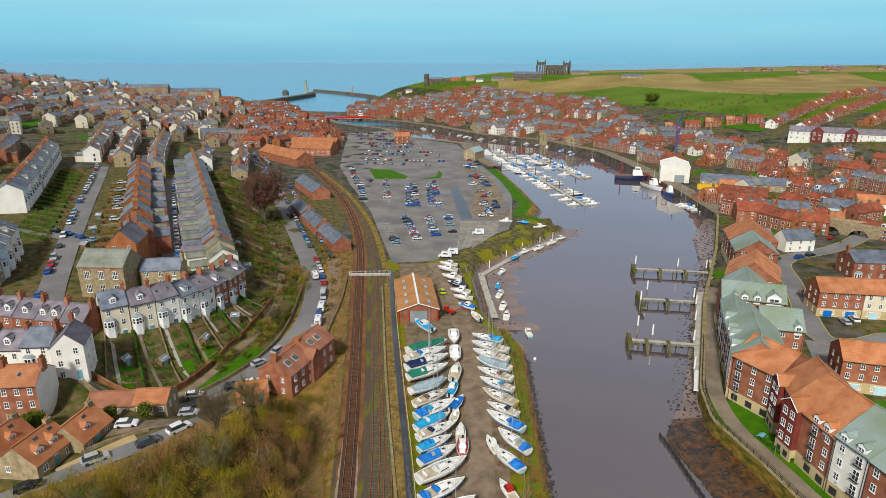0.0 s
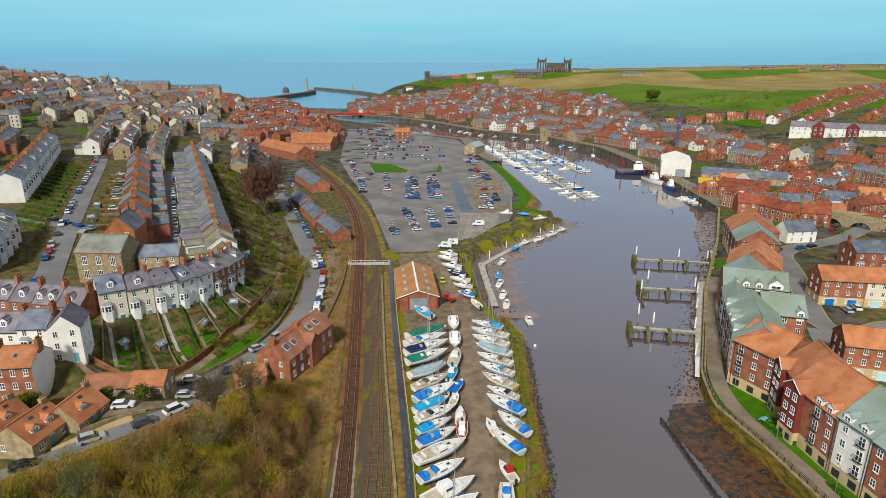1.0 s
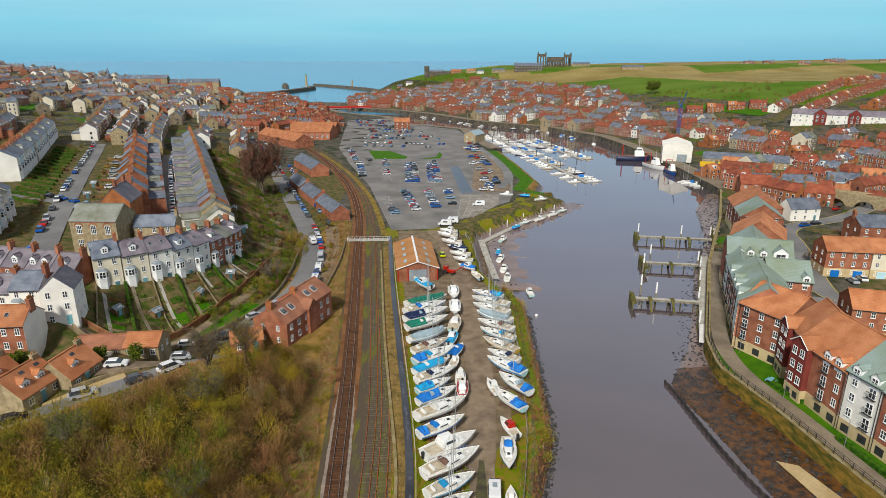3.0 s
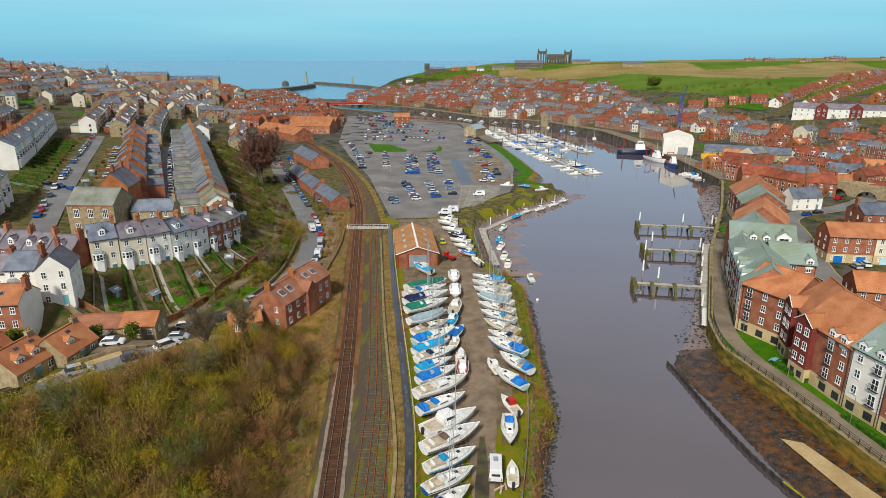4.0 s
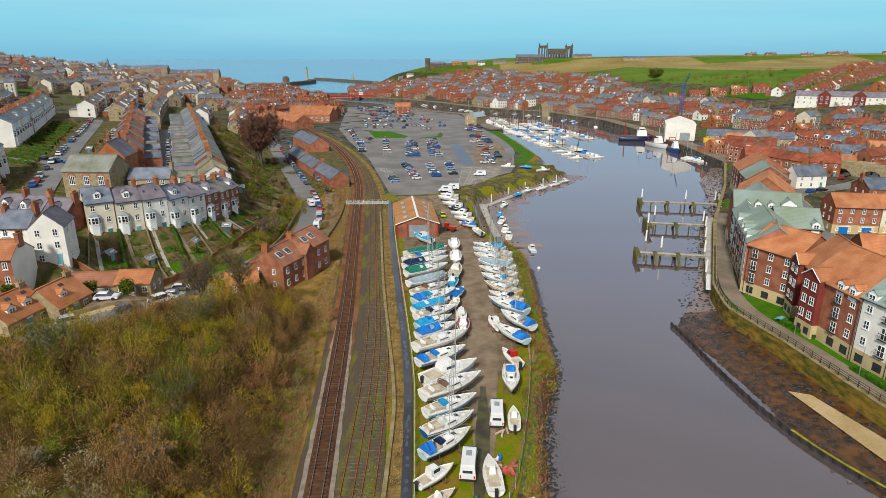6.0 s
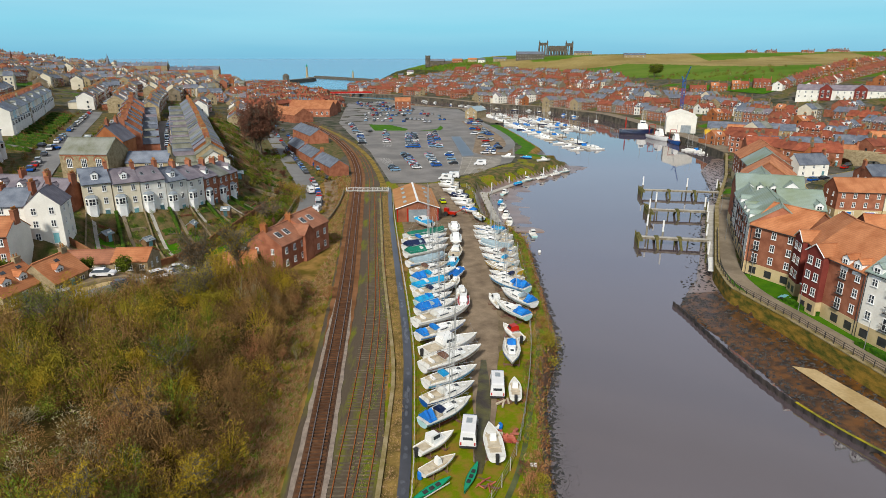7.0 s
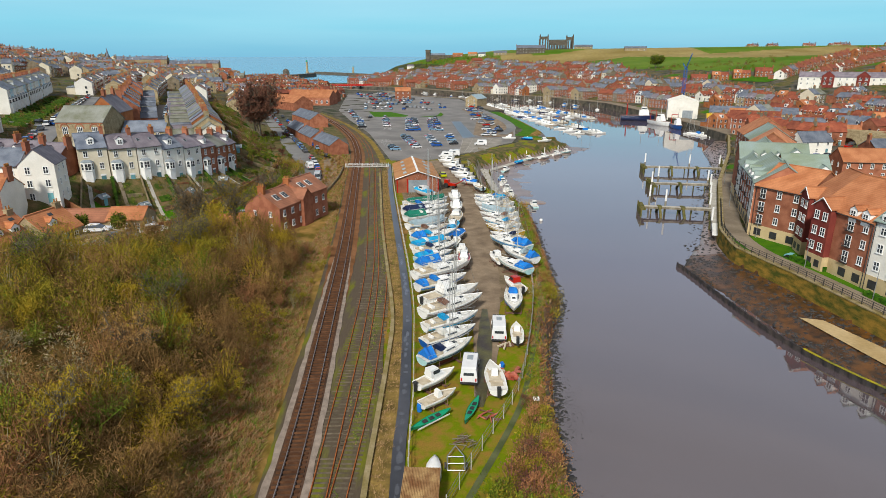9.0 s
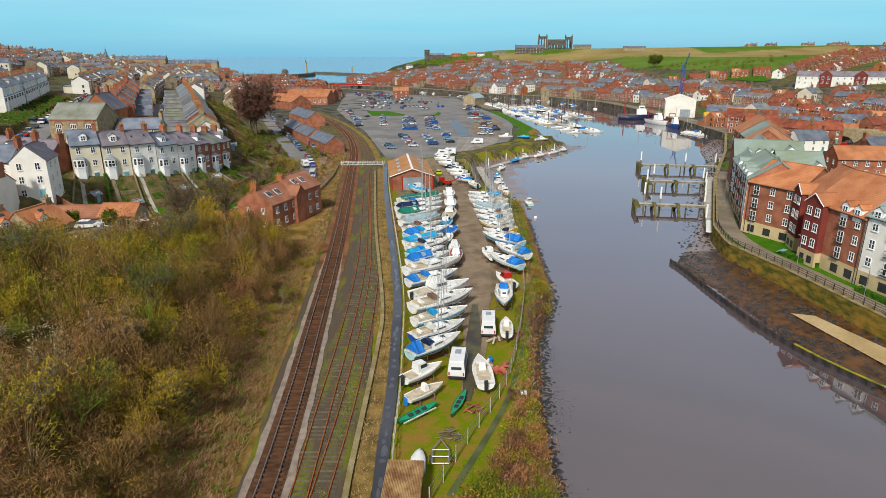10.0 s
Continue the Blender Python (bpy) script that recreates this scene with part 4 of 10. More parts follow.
# brick pair beside the railway
pair = thing("house", "red brick semi-detached house with tile roof and roof lights", "house", "brick houses beside the railway")
for x0, w_, dz in ((-4.8, 9.6, 0.0), (5.0, 10.0, 0.9)):
    half = part("wall", gable_body(w_, 9.0, 5.8 + dz, 8.8 + dz), M_BRICK, pair)
    half.matrix_basis = pose(x0, 0, 0)
    part("roof", gable_roof(w_, 9.0, 5.8 + dz, 8.8 + dz), M_TILE_BROWN, half, "brown tile roof")
    for k in range(2):
        for i in range(3):
            o = part("window", window_mesh(1.0, 1.4, 1), None, half)
            o.matrix_basis = pose(-3.1 + 3.1 * i, -0.01, 0.9 + (2.8 + 0.3 * dz) * k)
    for x in (-2.4, 0.6):
        o = part("skylight", Shape().box(-0.8, 0.8, -0.9, 0.9, 0, 0.08, 0).box(-0.7, -0.05, -0.8, 0.8, 0.081, 0.11, 1).box(0.05, 0.7, -0.8, 0.8, 0.081, 0.11, 1), [M_TIMBER_WHITE, M_PANE], half, "white framed roof light")
        o.matrix_basis = pose(x, 2.3, 7.52 + dz, math.degrees(math.atan2(3.0, 4.5)), 0, 0)
for k in range(2):
    for i in range(2):
        window(pair, -9.61, 2.4 + 4.0 * i, 0.9 + 2.8 * k, 0.8, 1.2, 1, -90)
for x in (-9.2, 0.2):
    chimney(pair, x, 4.5, 8.7, M_BRICK_ORANGE, 1.5, 1.4, 3)
porch = part("dormer_gable", gable_body(3.6, 4.4, 6.4, 8.2, 0.5, True), M_BRICK, pair, "small projecting gable")
porch.matrix_basis = pose(0.2, -0.9, 0)
part("gable_roof", gable_roof(3.6, 5.0, 6.4, 8.2, True), M_TILE_BROWN, porch)
pair.matrix_basis = pose(-32.0, 133.4, 4.3, 0, 0, 70)
annexe2 = house("small brick outbuilding with an orange tile roof", 7, 5.5, 2.6, 4.4, M_BRICK, M_PANTILE, 1, 2, stack=0, name="outbuilding", category="outbuilding")
annexe2.matrix_basis = pose(-43.5, 121.5, 4.6, 0, 0, 20)

# old engine shed and goods buildings by the line
rail_kit = Kit(lambda: house("long brick railway shed with a grey slate roof", 24, 7.5, 3.8, 6.4, M_BRICK, M_SLATE, 1, 6, "brick railway sheds", stack=1, door=False, name="railway_shed", category="shed"))
for x, y, turn in ((-43.6, 247, 117), (-56.0, 272, 116), (-67.5, 297, 116)):
    rail_kit.place(pose(x, y + 2, 4.2, 0, 0, turn))
goods = house("slate roofed brick goods shed beside the railway", 40, 10, 4.4, 7.6, M_BRICK, M_SLATE, 1, 8, stack=0, door=False, name="goods_shed", category="shed")
goods.matrix_basis = pose(-73, 352, 4.2, 0, 0, 117)

# the station: a wide brick building under hipped orange tiles
station = thing("railway_station", "long brick railway station under orange tile roofs", "station")
for k, (x, y, w, d, e, r, t) in enumerate(((-116, 470, 60, 15, 5.5, 10, 132), (-108, 490, 34, 20, 6.0, 11, -8), (-112, 520, 40, 16, 6, 10, -8))):
    a = part("wall", gable_body(w, d, e, r), M_BRICK, station)
    a.matrix_basis = pose(x, y, 4.2, 0, 0, t)
    part("roof", gable_roof(w, d, e, r), M_PANTILE, a, "orange tile roof")
    for i in range(8):
        o = part("window", window_mesh(1.6, 2.2, 2), None, a)
        o.matrix_basis = pose(w * ((i + 0.5) / 8 - 0.5), -0.01, 1.6)


# ---- quayside flats on the east bank ----
def flats(label, p0, p1, depth, wall, roof, eave=11.2, ridge=16.0, cols=3, across=False, storeys=4, plinth=True, bays=(), dormers=0, dormer_x=(), dormer_side=0, balcony=(), side_windows=(1,)):
    """A four-storey block whose front runs from p0 to p1, facing the right-hand side."""
    w = math.hypot(p1[0] - p0[0], p1[1] - p0[1])
    turn = math.degrees(math.atan2(p1[1] - p0[1], p1[0] - p0[0]))
    ob = thing("apartment_block", label, "apartment block", "quayside flats", pose((p0[0] + p1[0]) / 2, (p0[1] + p1[1]) / 2, 3.95, 0, 0, turn))
    part("wall", gable_body(w, depth, eave, ridge, 1.0, across), wall, ob)
    part("roof", gable_roof(w, depth, eave, ridge, across, 0.35, 0.2, 0.22), roof, ob)
    if plinth:
        part("plinth", Shape().box(-w / 2 - 0.05, w / 2 + 0.05, -0.06, depth + 0.05, -1, 2.7), M_BUFF, ob, "buff block ground storey")
    sz = eave / storeys
    for k in range(storeys):
        for i in range(cols):
            x = w * ((i + 0.5) / cols - 0.5)
            if any(abs(x - b) < bw / 2 + 0.3 for b, bw in bays):
                continue
            if k == 0:
                o = part("car_port_opening", Shape().box(-0.8, 0.8, -0.09, -0.065, 0, 1.5, 1).box(-0.88, 0.88, -0.1, -0.06, -0.12, 0, 0), [M_BUFF, M_GUTTER], ob, "dark ground floor opening with bars")
                o.matrix_basis = pose(x, 0, 0.5)
            elif i in balcony:
                window(ob, x, -0.02, k * sz + 0.25, 1.3, 2.05, 1, 0, "tall balcony window")
                b = Shape()
                for q in range(9):
                    b.beam((-0.8 + 0.2 * q, -0.42, 0), (-0.8 + 0.2 * q, -0.42, 1.0), 0.018)
                b.box(-0.85, 0.85, -0.45, -0.38, 1.0, 1.05).box(-0.85, 0.85, -0.45, 0, -0.08, 0)
                for e in (-0.83, 0.83):
                    b.beam((e, -0.42, 1.0), (e, 0, 1.0), 0.02)
                o = part("balcony", b, M_IRON, ob, "black iron balcony")
                o.matrix_basis = pose(x, 0, k * sz + 0.25)
            else:
                window(ob, x, -0.02, k * sz + 0.8, 1.05, 1.5, 1)
    for sd in side_windows:
        n = max(2, int(depth // 5))
        for k in range(1, storeys):
            for i in range(n):
                window(ob, sd * (w / 2 + 0.01), depth * (i + 0.5) / n, k * sz + 0.8, 1.0, 1.4, 1, 90 * sd)
    for b, bw in bays:
        top = eave + 0.3
        g = part("gabled_bay", gable_body(bw, 2.2, top, top + bw * 0.36, 1.0, True), M_BRICK_DARK if wall is M_BRICK else wall, ob, "projecting gabled bay")
        g.matrix_basis = pose(b, -1.2, 0)
        part("bay_roof", gable_roof(bw, 7.0, top, top + bw * 0.36, True, 0.25, 0.2, 0.18), roof, g)
        part("bay_base", Shape().box(-bw / 2 - 0.04, bw / 2 + 0.04, -0.05, 2.0, -1, 2.7), M_BUFF, g)
        v = Shape()
        for sgn in (-1, 1):
            v.beam((sgn * (bw / 2 + 0.3), -0.26, top - 0.16), (0, -0.26, top + bw * 0.36 + 0.12), 0.1)
        part("bargeboard", v, M_TIMBER_WHITE, g, "white bargeboard")
        for k in range(1, storeys):
            for i in (-1, 1):
                window(g, i * bw * 0.23, -0.02, k * sz + 0.8, 1.15, 1.5, 1)
        for i in (-1, 1):
            o = part("car_port_opening", Shape().box(-0.6, 0.6, -0.09, -0.065, 0, 1.3, 0), M_GUTTER, g, "dark ground floor opening with bars")
            o.matrix_basis = pose(i * bw * 0.23, 0, 0.6)
    slope = (ridge - eave) / ((w if across else depth) / 2)
    for i in range(dormers):
        if dormer_side:
            yy = depth * (i + 0.5) / dormers
            dormer(ob, dormer_side * (w / 2 - 0.9), yy, eave + 0.2, roof, 1.6, 1.5, 2.6, 90 * dormer_side)
        else:
            dormer(ob, w * ((i + 0.5) / dormers - 0.5), -0.05, eave - 0.5, roof, 1.7, 1.7, 3.0)
    for dx_ in dormer_x:
        dormer(ob, dx_, -0.05, eave - 0.5, roof, 1.7, 1.7, 3.0)
    d = Shape()
    for x in (-w / 2 + 0.25, w / 2 - 0.25):
        d.beam((x, -0.1, -0.5), (x, -0.1, eave - 0.1), 0.06, sides=5)
    d.beam((-w / 2, -0.36, eave - 0.2), (w / 2, -0.36, eave - 0.2), 0.08, sides=5)
    part("drainpipe", d, M_GUTTER, ob)
    return ob


flats("brick flats with balconies and a green-grey slate roof", (71.4, 86.8), (74.4, 70), 15, M_BRICK, M_ROOF_GREEN, 11.6, 16.4, 5, balcony=(1,))
flats("white rendered flats with two dormers and stained slates", (69.8, 93.4), (71.4, 86.8), 15, M_WHITE, M_ROOF_GREEN, 11.8, 16.8, 2, dormers=2, balcony=(1,))
flats("red brick flats with orange tiles and gabled bays", (68.3, 106.2), (69.8, 93.4), 15, M_BRICK, M_PANTILE, 11.2, 16.6, 4, bays=((-4.1, 4.4),), dormer_x=(1.6, 4.3), balcony=(2,))
flats("set-back red brick flats with a gabled bay", (71.4, 115.4), (69.6, 106.2), 13, M_BRICK, M_PANTILE, 11.2, 16.4, 3, bays=((-2.2, 4.2),))
flats("brick flats with an orange tile roof above a lawn", (66.2, 125.2), (71.2, 115.4), 13, M_BRICK, M_PANTILE, 11.0, 15.0, 3, balcony=(0,))
corner = flats("white fronted corner flats with a mossy grey roof", (69.2, 133.0), (66.0, 125.6), 11.4, M_BRICK, M_ROOF_GREEN, 11.4, 15.2, 2, dormers=1)
part("front_render", Shape().box(-4.0, 4.0, -0.055, -0.005, 2.75, 11.2), M_WHITE, corner, "white rendered river front")
flats("brick flats with a long green slate roof along the quay", (74.6, 149.2), (69.3, 133.2), 11.5, M_BRICK, M_ROOF_GREEN, 11.0, 14.5, 5, dormer_x=(-5.0, 2.0, 5.5), balcony=(1, 3))
flats("brick cross wing with a stained green roof", (80.5, 140.8), (90.0, 138.0), 12, M_BRICK, M_ROOF_GREEN, 10.8, 14.3, 3, dormer_x=(3.4,))
flats("white fronted flats with iron balconies beside the promenade", (79.0, 160.4), (75.0, 150.0), 6, M_WHITE, M_ROOF_GREEN, 10.4, 12.6, 4, balcony=(0, 2))
rear = flats("brick flats with white dormers on a pale green roof", (79.2, 160.6), (94.8, 155.4), 10, M_BRICK, M_ROOF_GREEN, 11.0, 14.6, 6, dormer_x=(-5.0, -2.4, 0.8))
dormer(rear, 5.0, -0.1, 10.2, M_ROOF_GREEN, 3.6, 2.2, 4.0)
flats("brick flats with a green gable roof facing the moorings", (88.6, 179.8), (82.8, 165.4), 11.5, M_BRICK, M_ROOF_GREEN, 10.2, 14.4, 4, balcony=(1,))
flats("brick flats with an orange pantile roof above the moorings", (96.6, 194), (89.4, 181.0), 15, M_BRICK, M_PANTILE, 10.6, 15.6, 4)
flats("tall plain gabled brick flats with a green slate roof", (105.6, 208.6), (119.0, 204.6), 14, M_BRICK, M_ROOF_GREEN, 9.4, 14.0, 3, across=True, side_windows=(-1, 1))
flats("brick flats with an orange tile roof by the slipway", (109.8, 223.2), (126.0, 218.4), 15, M_BRICK, M_PANTILE, 9.6, 15.0, 3, across=True, side_windows=(-1,))


def lamp_post(x, y, z):
    t = thing("street_lamp", "slim grey promenade lamp post", "street lamp", "promenade lamps", pose(x, y, z, 0, 0, 90))
    part("pole", Shape().beam((0, 0, 0), (0, 0, 5.2), 0.07, 0, 7, 0.045), M_STEEL, t)
    part("arm", Shape().beam((0, 0, 5.15), (0.7, 0, 5.35), 0.035), M_STEEL, t)
    part("lantern", Shape().loft([[(0.6, -0.12, 5.28), (1.1, -0.09, 5.3), (1.1, 0.09, 5.3), (0.6, 0.12, 5.28)], [(0.62, -0.1, 5.42), (1.05, -0.06, 5.4), (1.05, 0.06, 5.4), (0.62, 0.1, 5.42)]]), M_LEAD, t)


for x, y in ((66.4, 122.6), (66.0, 103.5), (68.0, 88.0), (73.0, 150.0), (84.0, 178.0)):
    lamp_post(x, y, 4.0)
bench = thing("picnic_table", "green picnic table on the lawn below the flats", "table", m=pose(66.6, 109.5, 4.02, 0, 0, 40))
part("tabletop", Shape().box(-0.95, 0.95, -0.4, 0.4, 0.7, 0.76), M_DOOR, bench)
for sgn in (-1, 1):
    part("seat", Shape().box(-0.95, 0.95, sgn * 0.75 - 0.14, sgn * 0.75 + 0.14, 0.42, 0.47), M_DOOR, bench)
    part("leg", Shape().beam((sgn * 0.7, -0.7, 0), (sgn * 0.7, 0, 0.7), 0.045).beam((sgn * 0.7, 0.7, 0), (sgn * 0.7, 0, 0.7), 0.045).box(sgn * 0.7 - 0.04, sgn * 0.7 + 0.04, -0.8, 0.8, 0.36, 0.42), M_IRON, bench)

# garage houses and villas behind the flats
def town_house(label, x, y, turn, w, wall, roof, garage, n=2):
    ob = house(label, w, 9.5, 8.0, 11.2, wall, roof, 3, 4, "three-storey garage houses", stack=0, door=False, sides=(-1,))
    for i in range(n):
        g = part("garage_door", Shape().box(-1.2, 1.2, -0.07, 0.02, 0, 2.1, 0).box(-1.3, 1.3, -0.09, 0.02, 2.11, 2.25, 1), [garage, M_TIMBER_WHITE], ob, "wide panelled garage door")
        g.matrix_basis = pose(-w / 4 + i * w / 2, -0.09, 0.02)
    part("plinth", Shape().box(-w / 2 - 0.03, w / 2 + 0.03, -0.05, 9.53, -2, 2.7), M_BUFF, ob, "buff block ground storey")
    ob.matrix_basis = pose(x, y, 4.0, 0, 0, turn)
    return ob


town_house("brick garage house with orange pantiles and blue doors", 120.8, 171.2, -9, 12.5, M_BRICK, M_PANTILE, M_GARAGE_BLUE)
town_house("cream rendered garage house with orange pantiles", 133.4, 169.2, -9, 12.5, M_CREAM, M_PANTILE, M_BLUEWALL)
town_house("brick garage house at the end of the close", 145.8, 167.2, -9, 12, M_BRICK, M_PANTILE, M_TIMBER_WHITE)
town_house("brick garage house with a light blue door", 99.6, 127.0, -16, 11.5, M_BRICK, M_PANTILE, M_BLUEWALL)
town_house("brick garage house beside a parked red car", 110.8, 123.8, -16, 11.5, M_BRICK, M_PANTILE, M_GUTTER)
villa = house("large brick villa with hipped grey slates and white bays", 24, 11, 6.6, 9.6, M_BRICK, M_SLATE, 2, 6, stack=2, bay=True, sides=(-1,), name="villa", category="villa")
villa.matrix_basis = pose(158, 203, 4.0, 0, 0, -4)
EAST_ROAD = [(190, 262), (176, 250), (159, 238), (131, 227), (124.5, 203), (110, 168), (106, 154), (116, 152), (128, 158), (160, 156)]
single("road", ribbon(EAST_ROAD, 7.0, 0.10), M_ASPHALT, "curving asphalt close with yellow kerb lines", "road", "structure")
for sgn in (-1, 1):
    single("road_line", ribbon(EAST_ROAD, 0.22, 0.14, shift=sgn * 3.3, across=1), M_PAINT_YELLOW, "yellow parking line along the kerb", "road marking", "structure")
single("close", ribbon([(106, 154), (103, 146), (101, 141)], 9, 0.09), M_ASPHALT, "asphalt parking court", "road", "structure")


# ---- gardens, walls and lanes on the west slope ----
M_GRASS_DRY = surface("dry_strip_grass", (0.12, 0.09, 0.03), (0.28, 0.20, 0.07), 0.5, 0.95, 0.5, 8, world_space=True)
M_HEDGE = surface("clipped_hedge", (0.018, 0.042, 0.008), (0.06, 0.10, 0.02), 0.9, 0.95, 0.9, 8, world_space=True)
M_WALLB = surface("old_garden_brick", (0.16, 0.075, 0.045), (0.27, 0.15, 0.09), 0.6, 0.9, 0.4, 8, world_space=True)
M_WALLS = surface("old_garden_stone", (0.14, 0.115, 0.075), (0.26, 0.21, 0.14), 0.7, 0.9, 0.4, 8, world_space=True)


def run(pts, tall, thick, spacing=2.0, sink=0.5, ragged=0.0, seed=0):
    """A wall or hedge that follows the land."""
    r_ = random.Random(seed)
    ln = smooth_line(pts, spacing)
    d = np.gradient(ln, axis=0)
    d /= np.linalg.norm(d, axis=1)[:, None]
    rings_ = []
    for (x, y), (dx, dy) in zip(ln, d):
        z = h(x, y)
        t = tall * (1 + r_.uniform(-ragged, ragged))
        w = thick * (1 + r_.uniform(-ragged, ragged)) / 2
        rings_.append([(x + dy * w, y - dx * w, z - sink), (x + dy * w, y - dx * w, z + t * 0.9), (x, y, z + t), (x - dy * w, y + dx * w, z + t * 0.9), (x - dy * w, y + dx * w, z - sink)])
    return Shape().loft(rings_)


TERRACE_FOOT = [(-80, 121.5), (-69, 120.5), (-62.5, 128), (-58.5, 146), (-55.5, 160), (-55.0, 180)]
single("garden_wall", run(TERRACE_FOOT, 1.7, 0.4), M_WALLB, "curved brick retaining wall below the terrace gardens", "wall", "structure")
single("lane", ribbon([(-80, 118.8), (-68, 117.8), (-60.5, 126.5), (-56.3, 146), (-53.0, 160), (-52.8, 180), (-58, 205), (-70, 240), (-84, 270)], 2.4, 0.18), M_YARD, "narrow earth lane below the gardens", "lane", "structure")
rg = random.Random(9)
front_line = smooth_line([(-84.5, 137.5), (-76.6, 143.2), (-70.5, 149.5), (-66.5, 158), (-63.5, 168), (-62.5, 180)], 6.0)
foot_line = smooth_line(TERRACE_FOOT, 1.0)
for k, (x, y) in enumerate(front_line):
    f_ = foot_line[int((len(foot_line) - 1) * (0.06 + 0.94 * k / (len(front_line) - 1)))]
    single("hedge" if k % 2 else "garden_wall", run([(x, y), (0.5 * (x + f_[0]), 0.5 * (y + f_[1])), tuple(f_)], 1.0 if k % 2 else 0.8, 0.7 if k % 2 else 0.3, 1.5, 0.4, 0.2 if k % 2 else 0.0, k), M_HEDGE if k % 2 else M_WALLS, "clipped garden hedge between two plots" if k % 2 else "low stone wall between two gardens", "hedge" if k % 2 else "wall", "structure")
    if k < len(front_line) - 1 and k in (0, 2, 3, 5, 7):
        x2, y2 = front_line[k + 1]
        g_ = foot_line[int((len(foot_line) - 1) * (0.06 + 0.94 * (k + 0.5) / (len(front_line) - 1)))]
        mx, my = 0.5 * (x + x2), 0.5 * (y + y2)
        single("lawn", ribbon([(mx + 0.45 * (g_[0] - mx), my + 0.45 * (g_[1] - my)), (mx + 0.9 * (g_[0] - mx), my + 0.9 * (g_[1] - my))], 3.6, 0.12, 1.2), M_LAWN, "small green back garden lawn", "lawn", "structure")
for k, y in enumerate(range(188, 352, 11)):
    x = -66.5 - 0.46 * (y - 188) + 2
    far_x = x + 15 + 0.02 * (y - 188)
    single("hedge", run([(x + 1, y), (x + 8, y + 3.4), (far_x, y + 7)], 1.0, 0.8, 1.6, 0.4, 0.25, k), M_HEDGE if k % 3 else M_WALLS, "dark hedge between hillside gardens" if k % 3 else "stone wall between hillside gardens", "hedge" if k % 3 else "wall", "structure")
    if rg.random() < 0.4:
        single("lawn", ribbon([(x + 4, y + 4.3), (far_x - 2, y + 9)], 3.2, 0.15, 1.5), M_LAWN, "small green hillside lawn", "lawn", "structure")
for k, y in enumerate(range(178, 312, 8)):
    x = -113 - 0.47 * (y - 176)
    single("garden_wall", run([(x + 3.6, y), (x + 8, y + 2.1), (x + 12.4, y + 4.2)], 1.0, 0.35, 2.0), M_WALLB if k % 2 else M_WALLS, "brick wall between the street gardens" if k % 2 else "rough stone wall between street gardens", "wall", "structure")
    if rg.random() < 0.5:
        single("lawn", ribbon([(x + 4.5, y + 4.2), (x + 12, y + 8)], 3.4, 0.15, 1.5), M_LAWN, "green front garden lawn by the street", "lawn", "structure")
    elif rg.random() < 0.6:
        single("drive", ribbon([(x + 3.8, y + 4.2), (x + 11, y + 7.6)], 3.2, 0.15, 1.5), M_SAND, "pale gravel parking space by the street", "drive", "structure")
for k, y in enumerate(range(205, 330, 8)):
    x = -143 - 0.47 * (y - 205)
    single("hedge", run([(x + 4, y - 1.6), (x - 11, y + 4)], 1.2, 0.9, 1.6, 0.4, 0.3, k + 40), M_HEDGE, "dark garden hedge before the white terrace", "hedge", "structure")
single("lawn", ribbon([(-60.5, 124.2), (-57.0, 131), (-54.2, 140), (-50.5, 150)], 4.2, 0.14, 1.5), M_LAWN, "bright green grass bank beside the valley road", "lawn", "structure")
single("garden_wall", run([(-61.8, 121.6), (-55.5, 129.5), (-50.6, 138), (-46.5, 152), (-46.3, 170), (-49, 196)], 1.2, 0.4), M_WALLS, "stone wall along the valley road", "wall", "structure")
single("drive", ribbon([(-68.6, 90.6), (-63.5, 95.0), (-58.5, 99.2)], 3.0, 0.16, 1.5), M_SAND, "pale sandy gravel drive above the lane", "drive", "structure")
single("drive", ribbon([(-65.5, 102.2), (-60, 103.4), (-53, 106.4)], 4.6, 0.16, 1.5), M_YARD, "earth parking court beside the bungalow", "drive", "structure")
single("lawn", ribbon([(-56.5, 114.2), (-51.5, 115.6)], 3.4, 0.16, 1.2), M_LAWN, "small bright lawn beside the lane", "lawn", "structure")
single("garden_wall", run([(-67.0, 95.6), (-63, 98.6), (-57, 101.4)], 0.8, 0.3), M_WALLS, "low stone terrace wall by the cottages", "wall", "structure")
single("garden_wall", run([(-79, 118), (-74, 115.4), (-64, 117.2)], 1.4, 0.4), M_WALLS, "stone wall behind the bungalow", "wall", "structure")
plot_shed = Kit(lambda: house("small timber garden shed with a felt roof", 2.4, 1.8, 1.9, 2.5, M_TIMBER_BROWN, M_LEAD, 1, 1, "garden sheds", stack=0, name="garden_shed", category="shed"))
M_TIMBER_BROWN = surface("brown_shed_timber", (0.12, 0.07, 0.035), (0.20, 0.125, 0.07), 0.9, 0.85, 0.3, 10)
for x, y in ((-70, 137), (-63, 147), (-60, 160), (-76, 131), (-84, 224), (-92, 240), (-106, 270), (-66, 192), (-74, 210), (-122, 198), (-130, 216), (-139, 236)):
    plot_shed.place(pose(x, y, h(x, y) + 0.05, 0, 0, rg.uniform(0, 180)))
beds = random.Random(17)
M_SOIL = surface("dug_soil", (0.05, 0.034, 0.02), (0.11, 0.075, 0.045), 0.9, 0.95, 0.6, 8, world_space=True)
